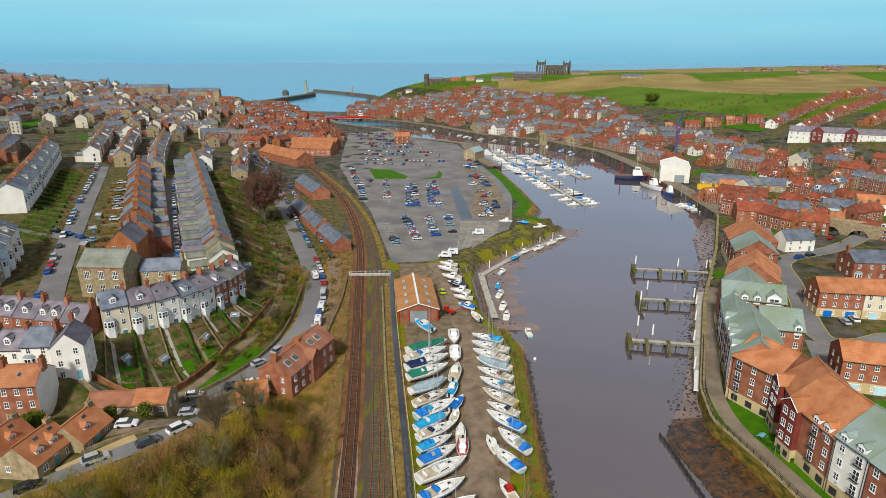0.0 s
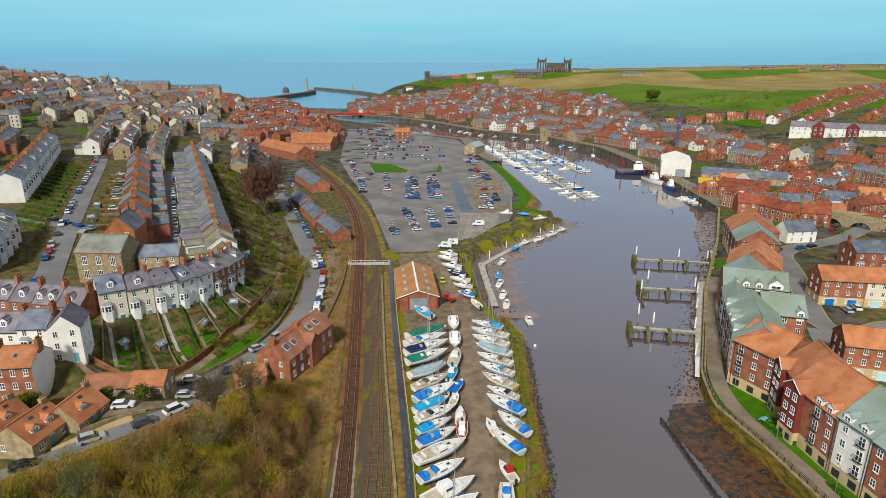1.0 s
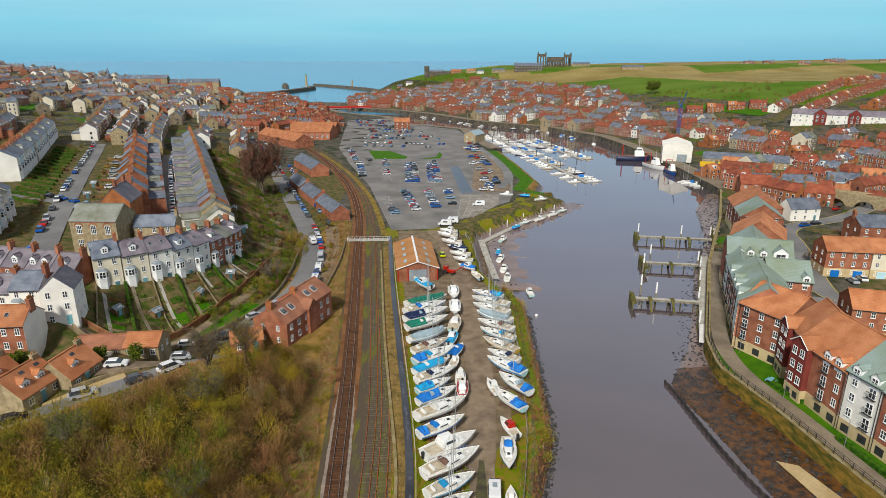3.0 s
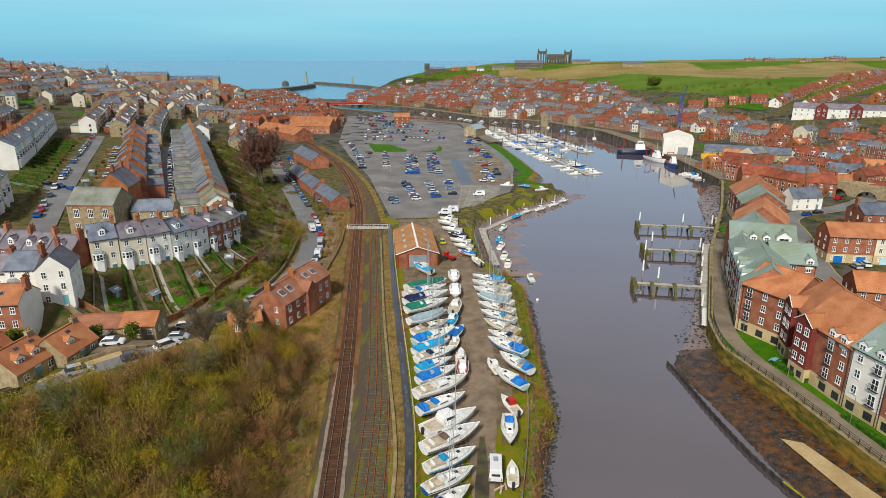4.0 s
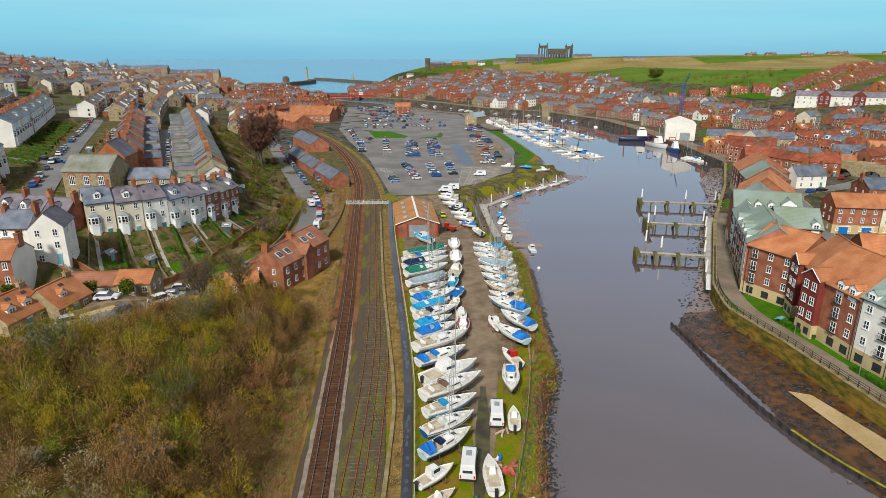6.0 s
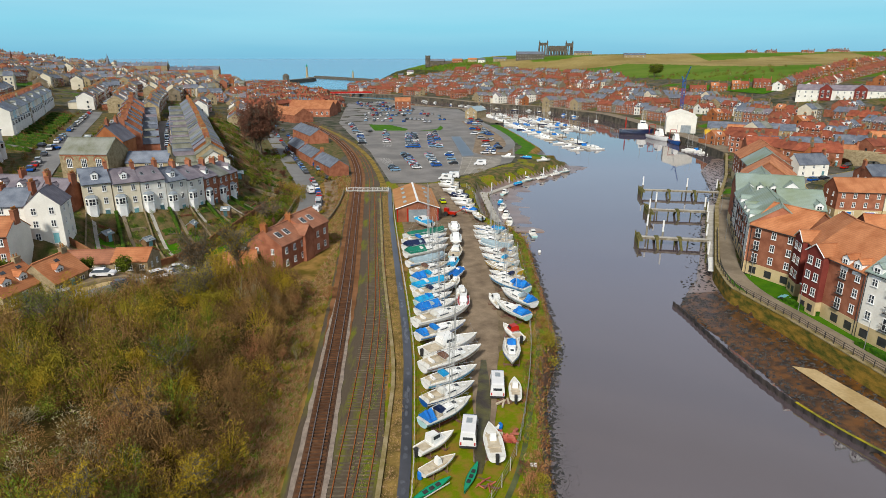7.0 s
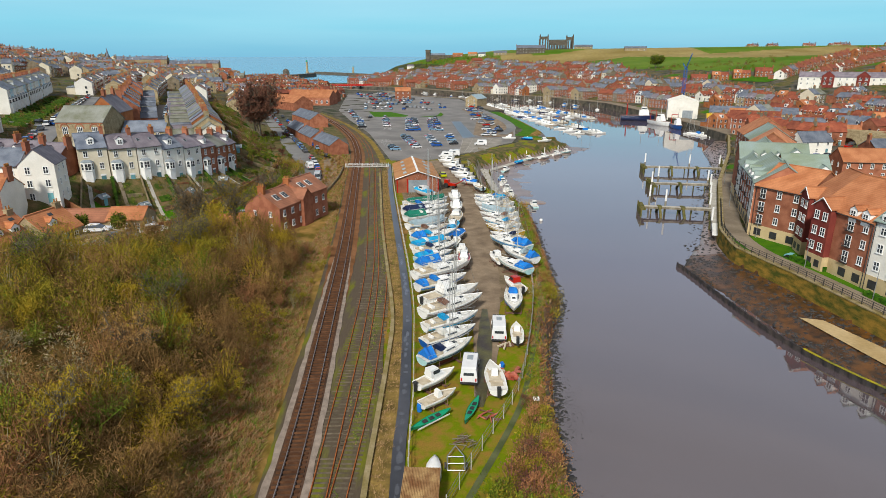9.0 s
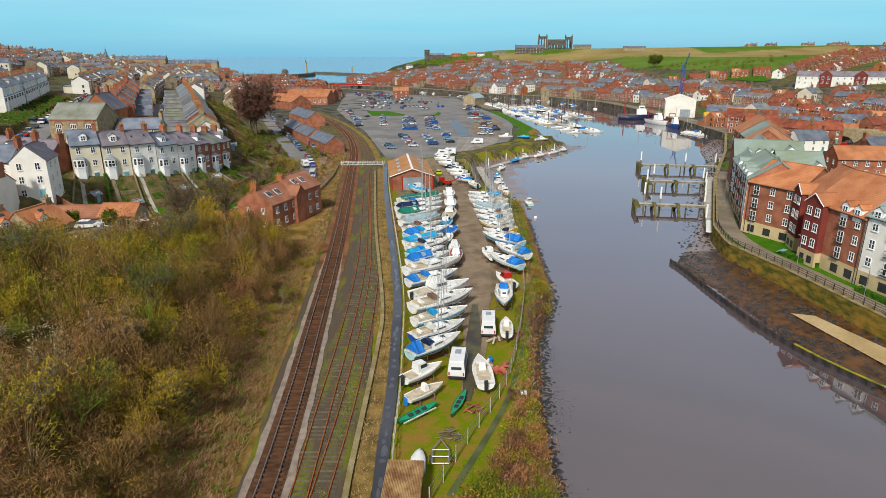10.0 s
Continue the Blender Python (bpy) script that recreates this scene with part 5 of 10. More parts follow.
for k in range(len(front_line) - 1):
    (x, y), (x2, y2) = front_line[k], front_line[k + 1]
    f_ = foot_line[int((len(foot_line) - 1) * (0.06 + 0.94 * (k + 0.5) / (len(front_line) - 1)))]
    mx, my = 0.5 * (x + x2), 0.5 * (y + y2)
    ux, uy = (x2 - x) / 6, (y2 - y) / 6
    single("garden_path", ribbon([(mx - 1.7 * ux, my - 1.7 * uy), (0.5 * (mx + f_[0]) - 1.4 * ux, 0.5 * (my + f_[1]) - 1.4 * uy), (f_[0] - 0.8 * ux, f_[1] - 0.8 * uy)], 0.8, 0.14, 1.0, 2), M_PAVE if k % 2 else M_CONCRETE_OLD, "narrow paved path down a terrace garden", "path", "structure")
    for q_ in (0.2, 0.34, 0.5, 0.66, 0.82):
        cx, cy = mx + q_ * (f_[0] - mx) + 0.7 * ux, my + q_ * (f_[1] - my) + 0.7 * uy
        pick = beds.random()
        if pick < 0.45:
            single("garden_bed", ribbon([(cx - 1.3 * ux, cy - 1.3 * uy), (cx + 1.3 * ux, cy + 1.3 * uy)], beds.uniform(0.8, 1.5), 0.2, 0.8, 2), M_SOIL if pick < 0.3 else M_HEDGE, "dug brown vegetable bed" if pick < 0.3 else "low green vegetable bed", "garden bed", "structure")
        elif pick < 0.75:
            single("retaining_wall", run([(cx - 1.6 * ux, cy - 1.6 * uy), (cx, cy), (cx + 1.6 * ux, cy + 1.6 * uy)], 0.6, 0.25, 1.0, 0.3), M_WALLB if pick < 0.6 else M_WALLS, "low garden terrace wall", "wall", "structure")
# open ground by the railway sheds and the level crossing
single("pavement", ribbon([(-36, 160), (-36.5, 185), (-39, 205), (-44, 228)], 4.5, 0.1, z=4.2), M_YARD, "rough parking strip beside the railway", "pavement", "structure")
single("garden_wall", run([(-33.6, 158), (-33.2, 185), (-35, 206)], 1.0, 0.35), M_WALLS, "low stone wall beside the railway", "wall", "structure")
single("verge", ribbon([(-27, 214), (-31.5, 240), (-41, 285), (-62, 350), (-90, 415)], 2.2, 0.1, z=4.3, shift=5.2), M_GRASS_DRY, "dry grass strip along the railway curve", "verge", "structure")
single("lawn", ribbon([(236, 612), (256, 572), (276, 524)], 20, 0.4, 6, 6), M_LAWN, "long mown green bank below the estate houses", "lawn", "structure")
single("lawn", ribbon([(-346, 470), (-366, 540)], 44, 0.6, 8, 8), M_LAWN, "open green park between the hill streets", "lawn", "structure")

# back yards of the long terrace
row_ln = smooth_line([(-62, 183), (-71.5, 201), (-92.5, 250), (-112.5, 295), (-138, 348)], 5.6)
for k, ((x, y), (x2, y2)) in enumerate(zip(row_ln[:-1], row_ln[1:])):
    L_ = math.hypot(x2 - x, y2 - y)
    nx_, ny_ = -(y2 - y) / L_, (x2 - x) / L_
    single("garden_wall", run([(x + 12 * nx_, y + 12 * ny_), (x + 18.5 * nx_, y + 16.5 * ny_)], 1.3, 0.22, 1.5, 0.2), M_WALLS, "rough stone wall between two back yards", "wall", "structure")
single("garden_wall", run([(x - 0.9 * 18.7, y + 0.43 * 18.7) for x, y in row_ln[::4]], 1.8, 0.3), M_WALLS, "long stone wall behind the back yards", "wall", "structure")


# ---- rails and sleepers ----
M_RAIL = surface("worn_steel_rail", (0.20, 0.17, 0.16), (0.30, 0.27, 0.26), 1.5, 0.4, 0.1, metal=0.6)
M_RUST = surface("rusty_rail", (0.24, 0.09, 0.045), (0.36, 0.15, 0.08), 1.5, 0.9, 0.2)
M_SLEEPER = surface("stained_sleeper", (0.07, 0.036, 0.023), (0.13, 0.068, 0.040), 1.2, 0.9, 0.3, own=0.2)
M_SLEEPER_OLD = surface("weathered_sleeper", (0.085, 0.07, 0.048), (0.15, 0.125, 0.095), 1.2, 0.95, 0.3, own=0.2)
M_TIMBER = surface("weathered_timber", (0.14, 0.12, 0.09), (0.27, 0.25, 0.20), 1.0, 0.9, 0.3, 10, stretch=(1, 1, 0.3))
M_TIMBER_GREEN = surface("algae_timber", (0.06, 0.065, 0.02), (0.15, 0.13, 0.06), 1.0, 0.9, 0.3)
M_CONCRETE = surface("pale_concrete", (0.34, 0.32, 0.28), (0.46, 0.44, 0.40), 0.5, 0.9, 0.2, 10)
M_KERB = surface("lichened_concrete_kerb", (0.19, 0.155, 0.07), (0.30, 0.25, 0.16), 0.6, 0.9, 0.3, 8, world_space=True)
M_STRAWGRASS = surface("dry_verge_grass", (0.10, 0.075, 0.03), (0.27, 0.19, 0.08), 0.5, 0.95, 0.6, 8, world_space=True)
M_QUAY = surface("algae_stained_quay", (0.060, 0.070, 0.018), (0.28, 0.18, 0.06), 0.9, 0.9, 0.5, 8, world_space=True, stretch=(0.5, 0.5, 1.2))
M_CAP = surface("mossy_yellow_capping", (0.12, 0.13, 0.03), (0.40, 0.33, 0.05), 0.6, 0.8, 0.2, 8, world_space=True)
M_FARQUAY = surface("dark_harbour_stone", (0.045, 0.042, 0.036), (0.12, 0.105, 0.08), 0.25, 0.9, 0.4, 8, world_space=True)
M_PILE = surface("tarred_sheet_pile", (0.015, 0.015, 0.016), (0.05, 0.04, 0.035), 0.6, 0.6, 0.3, world_space=True)
M_WEED = surface("seaweed", (0.012, 0.014, 0.018), (0.045, 0.04, 0.034), 1.5, 0.7, 0.4, world_space=True)


def rail_shape(line, off, z):
    d = np.gradient(line, axis=0)
    d /= np.linalg.norm(d, axis=1)[:, None]
    rings = []
    for (x, y), (dx, dy) in zip(line, d):
        cx, cy = x + dy * off, y - dx * off
        rings.append([(cx + dy * a, cy - dx * a, z + b) for a, b in ((-0.07, 0), (0.07, 0), (0.04, 0.06), (0.04, 0.16), (-0.04, 0.16), (-0.04, 0.06))])
    return Shape().loft(rings)


def railway(label, pts, rail_mat, sleeper_mat, z, singles, skip=0.0, group="railway tracks"):
    t = thing("railway_track", label, "railway track", group)
    fine = smooth_line(pts, 4.0)
    for off in (-0.75, 0.75):
        part("rail", rail_shape(fine, off, z + 0.1), rail_mat, t)
    ties = smooth_line(pts, 0.68)
    d = np.gradient(ties, axis=0)
    one, rest, rr = None, Shape(), random.Random(3)
    for k, ((x, y), (dx, dy)) in enumerate(zip(ties, d)):
        if y < 34 or rr.random() < skip:
            continue
        turn = math.atan2(dy, dx) - math.pi / 2 + rr.uniform(-0.02, 0.02)
        if singles > 0:
            singles -= 1
            if one is None:
                one = mesh_of("sleeper", Shape().box(-1.28, 1.28, -0.125, 0.125, -0.05, 0.1), [sleeper_mat])
            o = part("sleeper", one, None, t)
            o.matrix_basis = pose(x, y, z, 0, 0, math.degrees(turn))
        else:
            rest.box(-1.28, 1.28, -0.125, 0.125, -0.05, 0.1, 0, turn, (x, y, z))
    tagged(part("sleepers", rest, sleeper_mat, t), kind="stuff")
    return t


railway("single main line with worn rails on brown sleepers", TRACK, M_RAIL, M_SLEEPER, 4.42, 130)
railway("disused siding with rusty rails among weeds", SIDING_A, M_RUST, M_SLEEPER_OLD, 4.235, 80, 0.25)
railway("second disused siding with rusty rails and mossy sleepers", SIDING_B, M_RUST, M_SLEEPER_OLD, 4.235, 80, 0.1)
single("ballast_bed", ribbon(TRACK[3:], 5.6, 0.11, z=4.25, widths=[(60, 3.0), (110, 5.0), (700, 6.0)]), M_BALLAST, "rust brown ballast spread beside the track", "ballast", "structure")
single("ballast_core", ribbon(TRACK, 3.0, 0.15, z=4.26), M_BALLAST_DARK, "brown stained ballast between the rails", "ballast", "structure")
single("platform_edge", ribbon([(-6.2, 30), (-7.0, 42), (-7.0, 53), (-7.1, 68), (-7.3, 80), (-9.9, 99.3), (-14.0, 129.2), (-17.9, 164.7), (-21.4, 196)], 0.55, 0.45, z=4.2), M_KERB, "low pale concrete wall edging the sidings", "wall", "structure")
single("verge", ribbon([(-5.6, 30), (-5.8, 53), (-6.0, 68), (-6.4, 84), (-8.6, 99.3), (-12.4, 129.2), (-17.1, 172), (-20, 200)], 1.9, 0.1, z=4.25), M_STRAWGRASS, "dry grass verge between wall and path", "verge", "structure")
M_PUDDLE = surface("rain_puddle", (0.05, 0.055, 0.065), (0.07, 0.075, 0.09), 0.5, 0.03, 0.0)
M_PUDDLE.node_tree.nodes["Principled BSDF"].inputs["IOR"].default_value = 1.9
pr = random.Random(12)
for (px_, py_), (nx_, ny_) in zip(*(lambda ln: (ln[:-1], ln[1:]))(smooth_line(RIVER_PATH, 1.5))):
    if pr.random() < 0.62 and 38 < py_ < 118:
        ax_ = math.atan2(ny_ - py_, nx_ - px_)
        pl_, pw_, po_ = pr.uniform(0.3, 0.95), pr.uniform(0.16, 0.36), pr.uniform(-0.18, 0.18)
        pd_ = Shape()
        pd_.poly([(pl_ * math.cos(a) * (1 + 0.18 * math.sin(3 * a + pl_)), pw_ * math.sin(a) + po_, 0) for a in [2 * math.pi * k / 14 for k in range(14)]])
        o = single("puddle", pd_, M_PUDDLE, "shallow rain puddle on the wet footpath", "puddle", "structure")
        o.matrix_basis = pose(px_, py_, 4.368, 0, 0, math.degrees(ax_))
cross = thing("foot_crossing", "pale boarded foot crossing with white gates over the railway", "crossing")
part("deck", Shape().box(-7.2, 7.2, -1.1, 1.1, 0, 0.16), M_CONCRETE, cross)
for sgn in (-1, 1):
    g = Shape()
    for k in range(6):
        g.beam((sgn * 7.4, -1.3 + 0.5 * k, 0), (sgn * 7.4, -1.3 + 0.5 * k, 1.2), 0.04)
    g.box(sgn * 7.4 - 0.04, sgn * 7.4 + 0.04, -1.4, 1.3, 1.1, 1.2).box(sgn * 7.4 - 0.04, sgn * 7.4 + 0.04, -1.4, 1.3, 0.5, 0.58)
    part("gate", g, M_TIMBER_WHITE, cross, "white wooden gate")
for sgn in (-1, 1):
    f_ = Shape()
    for k in range(9):
        f_.beam((-6.8 + 1.7 * k, sgn * 1.2, 0), (-6.8 + 1.7 * k, sgn * 1.2, 1.0), 0.04)
    f_.box(-7, 7, sgn * 1.2 - 0.03, sgn * 1.2 + 0.03, 0.95, 1.02)
    part("rail_fence", f_, M_TIMBER_WHITE, cross)
cross.matrix_basis = pose(-27, 208, 4.45, 0, 0, 2)

# ---- east quay: wall, promenade, railing, foreshore ----
ey = np.arange(40, 300, 3.0)
eline = np.stack([along(EAST_BANK, ey), ey], 1)
q = Shape()
q.loft([[(x - 1.0, y, -1.5), (x + 0.3, y, -1.5), (x + 0.3, y, 4.12), (x - 0.75, y, 4.12)] for x, y in eline])
single("quay_wall", q, M_QUAY, "algae and grass stained quay wall above the mud", "quay wall", "structure")
single("coping", Shape().loft([[(x - 0.85, y, 4.12), (x + 0.3, y, 4.12), (x + 0.3, y, 4.3), (x - 0.85, y, 4.3)] for x, y in eline]), M_KERB, "pale concrete coping of the quay", "coping", "structure")
single("promenade", ribbon([(x + 2.2, y) for x, y in eline[:53:4]], 3.6, 0.07, z=4.05), M_PAVE, "paved riverside promenade", "pavement", "structure")
fence = thing("railing", "dark metal riverside railing with many posts", "railing")
post = mesh_of("post", Shape().box(-0.05, 0.05, -0.05, 0.05, 0, 1.15), [M_IRON])
pl = smooth_line([(x - 0.3, y) for x, y in eline[10:40]], 2.0)
for x, y in pl:
    o = part("post", post, None, fence)
    o.matrix_basis = pose(x, y, 4.3)
for zz in (0.4, 0.75, 1.12):
    part("rail", Shape().loft([[(x - 0.03, y, 4.3 + zz), (x + 0.03, y, 4.3 + zz), (x + 0.03, y, 4.36 + zz), (x - 0.03, y, 4.36 + zz)] for x, y in pl]), M_IRON, fence)
edge = smooth_line([(66, 50), (56.5, 65), (51, 78.4), (49, 94.5), (48.2, 112), (47.5, 116)], 0.45)
sheet = Shape()
rings = []
for k, (x, y) in enumerate(edge):
    o = 0.09 * (1 if (k // 2) % 2 else -1)
    rings.append([(x + o, y, -2), (x + o + 0.25, y, -2), (x + o + 0.25, y, 0.85), (x + o, y, 0.85)])
single("sheet_pile_wall", sheet.loft(rings), M_PILE, "black corrugated sheet pile edge of the foreshore", "pile wall", "structure")
single("pile_capping", Shape().loft([[(x - 0.1, y, 0.85), (x + 0.25, y, 0.85), (x + 0.25, y, 0.98), (x - 0.1, y, 0.98)] for x, y in edge[:70]]), M_CAP, "yellow edged capping beam", "capping", "structure")
apron = Shape()
apron.poly([(x, y, h(x, y) + 0.24) for x, y in ((57.2, 88.5), (60.2, 87.0), (66.5, 66), (61.5, 66))])
single("slab", apron, M_SAND, "pale sandy concrete slab on the foreshore", "slab", "structure")
frontage = thing("hedge", "dark clipped hedge between promenade and flats", "hedge")
for a_, b_ in (((70.2, 77), (68.2, 90)), ((66.2, 108.5), (68.6, 101.5))):
    part("bush_row", Shape().loft([[(x - 0.5, y, 4.0), (x - 0.5 + 0.1 * math.sin(5 * y), y, 4.9 + 0.12 * math.sin(3 * y)), (x + 0.5, y, 4.95 + 0.1 * math.sin(4 * y)), (x + 0.55, y, 4.0)] for x, y in smooth_line([a_, b_], 0.7)]), surface("hedge_leaves", (0.02, 0.06, 0.01), (0.06, 0.13, 0.02), 1.5, 0.95, 1.0, 6, world_space=True), frontage)
weed, wr = Shape(), random.Random(8)


def clump(sh, x, y, z, r, rnd, flat=0.35):
    n = 6
    k = len(sh.v)
    sh.v.append((x, y, z + r * flat))
    for i in range(n):
        t = 2 * math.pi * i / n + rnd.uniform(-0.3, 0.3)
        rr = r * rnd.uniform(0.6, 1.3)
        sh.v.append((x + rr * math.cos(t), y + rr * math.sin(t), z - 0.05))
    for i in range(n):
        sh.f.append((k, k + 1 + i, k + 1 + (i + 1) % n))
        sh.m.append(0)


for _ in range(2600):
    y = wr.uniform(58, 300)
    xe_ = float(along(EAST_BANK, y))
    x = xe_ - abs(wr.gauss(0, 1)) * 7 - 1.0
    z = h(x, y)
    if (z > -0.3 or (y > 118 and x > xe_ - 8 and wr.random() < 0.7)) and wr.random() < (0.5 if y < 110 else 0.9):
        clump(weed, x, y, max(z, -0.03), wr.uniform(0.15, 0.6), wr)
for _ in range(900):
    y = wr.uniform(40, 290)
    xw_ = float(along(WEST_BANK, y))
    x = xw_ + wr.uniform(-2.5, 1.5) if y < 165 else xw_ + wr.uniform(-8, 9)
    z = h(x, y)
    if -0.9 < z < 1.5:
        clump(weed, x, y, max(z, -0.05), wr.uniform(0.15, 0.55), wr)
for _ in range(3600):
    y = wr.uniform(56, 119)
    xe_ = float(along(EAST_BANK, y))
    x = xe_ - 1.0 - 13.5 * wr.random() ** 0.8
    z = h(x, y)
    if z > -0.2 and noise.noise((x * 0.35, y * 0.2, 5.0)) > -0.15:
        clump(weed, x, y, z, wr.uniform(0.06, 0.34), wr, 0.5)
for _ in range(1500):
    y = wr.uniform(34, 165)
    x = float(along(WEST_BANK, y)) - 0.2 + abs(wr.gauss(0, 1)) * 0.55
    clump(weed, x, y, 0.0, wr.uniform(0.15, 0.45), wr, 0.3)
for _ in range(1500):
    y = wr.choice((44, 61, 66, 76)) + wr.gauss(0, 2.4)
    x = float(along(WEST_BANK, y)) + 0.6 + abs(wr.gauss(0, 1)) * (1.3 if y < 74 else 0.8)
    clump(weed, x, y, 0.0, wr.uniform(0.05, 0.2), wr, 0.15)
single("seaweed", weed, M_WEED, "dark seaweed and stones scattered over the mud", "seaweed", "stuff")


def pier(label, a, b, z, width=1.3, tall=(), crosses=(), head=7.0, arm=4.6):
    """A timber mooring pier: a narrow deck on raking cross frames, with a fender frame across its outer end."""
    L = math.hypot(b[0] - a[0], b[1] - a[1])
    t = thing("mooring_pier", label, "pier", "timber mooring piers", pose(a[0], a[1], 0, 0, 0, math.degrees(math.atan2(b[1] - a[1], b[0] - a[0]))))
    part("deck", Shape().box(0, L, -width / 2, width / 2, z - 0.22, z), M_CONCRETE, t, "weathered grey deck")
    for sgn in (-1, 1):
        part("side_beam", Shape().box(0, L, sgn * width / 2 - 0.1, sgn * width / 2 + 0.1, z - 0.6, z - 0.03), M_TIMBER, t)
    for k in range(5):
        o = part("pile", Shape().beam((0, 0, -3), (0, 0, z - 0.2), 0.2, sides=7), M_TIMBER_GREEN, t)
        o.matrix_basis = pose(L * (k + 0.7) / 5.2, 0, 0)
    for x in crosses:
        c = Shape().box(x - 0.55, x + 0.55, -1.2, 1.2, z - 0.3, z + 0.12)
        for sgn in (-1, 1):
            c.loft([[(x - 0.32, sgn * 1.0, z - 0.5), (x + 0.32, sgn * 1.0, z - 0.5), (x + 0.32, sgn * 1.0, z + 0.1), (x - 0.32, sgn * 1.0, z + 0.1)], [(x - 0.28, sgn * arm, -1.2), (x + 0.28, sgn * arm, -1.2), (x + 0.28, sgn * arm, -0.4), (x - 0.28, sgn * arm, -0.4)]])
        part("cross_frame", c, M_TIMBER_GREEN, t, "raking timber cross frame")
    hd = Shape().box(-0.5, 0.5, -head / 2, head / 2, z - 0.35, z + 0.1).box(-0.75, -0.45, -head / 2, head / 2, -1.5, z - 0.3)
    for k in range(4):
        y = head * (k / 3 - 0.5) * 0.94
        hd.beam((-0.6, y, -3), (-0.6, y, z + 0.5), 0.2, sides=6)
    part("fender_frame", hd, M_TIMBER_GREEN, t, "algae covered timber fender")
    for x, y in tall:
        o = part("mooring_post", Shape().beam((0, 0, -3), (0, 0, z + 1.0), 0.26, 0, 8).beam((0, 0, z + 1.0), (0, 0, z + 4.2), 0.26, 1, 8, 0.22), [M_TIMBER, M_TIMBER_WHITE], t, "post with a white top")
        o.matrix_basis = pose(x, y, 0)
    return t


pier("long timber mooring pier with white topped posts", (73.7, 221.0), (101.0, 216.5), 2.4, tall=((0.6, 2.6), (16.2, 2.0), (26.6, 2.0)), crosses=(9.5, 18.5), head=9)
pier("middle timber mooring pier on raking piles", (66.6, 190.3), (84.4, 187.6), 2.4, tall=((3.0, 6.5), (-0.8, -4.0), (17.2, 1.2)), crosses=(8.5,), head=13)
pier("near timber mooring pier with crossed frames", (53.9, 159.6), (71.6, 156.4), 2.2, 1.5, tall=((3.0, 8.0), (6.4, 2.2)), crosses=(4.5, 10.5), head=8, arm=5.2)
walk_way = thing("walkway", "grey timber walkway with a white gangway along the mud", "walkway")
part("deck", Shape().loft([[(x - 1.35, y, 1.7), (x + 1.35, y, 1.7), (x + 1.35, y, 2.0), (x - 1.35, y, 2.0)] for x, y in smooth_line([(66.5, 141.5), (73.6, 159), (81.6, 178), (89.6, 197)], 4)]), M_CONCRETE, walk_way, "pale boarded deck")
for x, y in smooth_line([(66.5, 142), (73.5, 159), (89.4, 197)], 9):
    for sgn in (-1, 1):
        part("pile", Shape().beam((x + sgn * 1.5, y, -2), (x + sgn * 1.5, y, 2.6), 0.2, sides=7), M_TIMBER_GREEN, walk_way)
for x, y in ((82.6, 184), (77.4, 171.5), (71.4, 157.5), (65.0, 141.0)):
    part("mooring_post", Shape().beam((x, y, -2), (x, y, 3.0), 0.24, 0, 8).beam((x, y, 3.0), (x, y, 6.2), 0.24, 1, 8), [M_TIMBER, M_TIMBER_WHITE], walk_way, "post with a white top")
part("gangway", Shape().box(-1.2, 1.2, 0, 11, 0, 0.15).box(-1.2, -1.14, 0, 11, 0.15, 1.1).box(1.14, 1.2, 0, 11, 0.15, 1.1), M_TIMBER_WHITE, walk_way, "white gangway with side rails").matrix_basis = pose(62.4, 131.4, 1.9, 0, 0, -22)
landing = thing("walkway", "grey boarded landing stage above the far moorings", "walkway")
part("deck", Shape().loft([[(x - 1.3, y, 2.9), (x + 1.3, y, 2.9), (x + 1.3, y, 3.2), (x - 1.3, y, 3.2)] for x, y in smooth_line([(95.4, 199), (101.5, 215), (107, 229)], 4)]), M_CONCRETE, landing, "pale boarded deck")
for x, y in ((95.6, 200), (98.6, 208), (101.7, 216), (104.6, 223), (106.8, 228.6)):
    part("pile", Shape().beam((x - 1.4, y, -2), (x - 1.4, y, 4.0), 0.22, sides=7), M_TIMBER_GREEN, landing)
jetty = thing("jetty", "pale boarded jetty over the west mud", "jetty")
part("deck", Shape().loft([[(x - 1.1, y, 1.9), (x + 1.1, y, 1.9), (x + 1.1, y, 2.15), (x - 1.1, y, 2.15)] for x, y in smooth_line([(13.9, 216.5), (14.8, 196), (16.0, 175.5)], 4)]), M_CONCRETE, jetty)
for y in range(178, 217, 6):
    for sgn in (-1, 1):
        part("pile", Shape().beam((14.9 + sgn * 1.1, y, -1), (14.9 + sgn * 1.1, y, 2.4), 0.15, sides=6), M_TIMBER_GREEN, jetty)
pontoon = thing("pontoon", "floating pontoon with moored small boats", "pontoon")
part("deck", Shape().loft([[(x - 0.7, y + 0.9, 0.35), (x + 0.7, y - 0.9, 0.35), (x + 0.7, y - 0.9, 0.7), (x - 0.7, y + 0.9, 0.7)] for x, y in smooth_line([(15, 219), (26.7, 237), (38, 252), (51.5, 265)], 4)]), M_CONCRETE, pontoon)
for x, y in ((19, 226), (27, 239), (35, 250), (44, 259), (51, 266)):
    part("mooring_post", Shape().beam((x - 0.9, y + 1, -2), (x - 0.9, y + 1, 3.6), 0.17, sides=7), M_TIMBER_WHITE, pontoon)
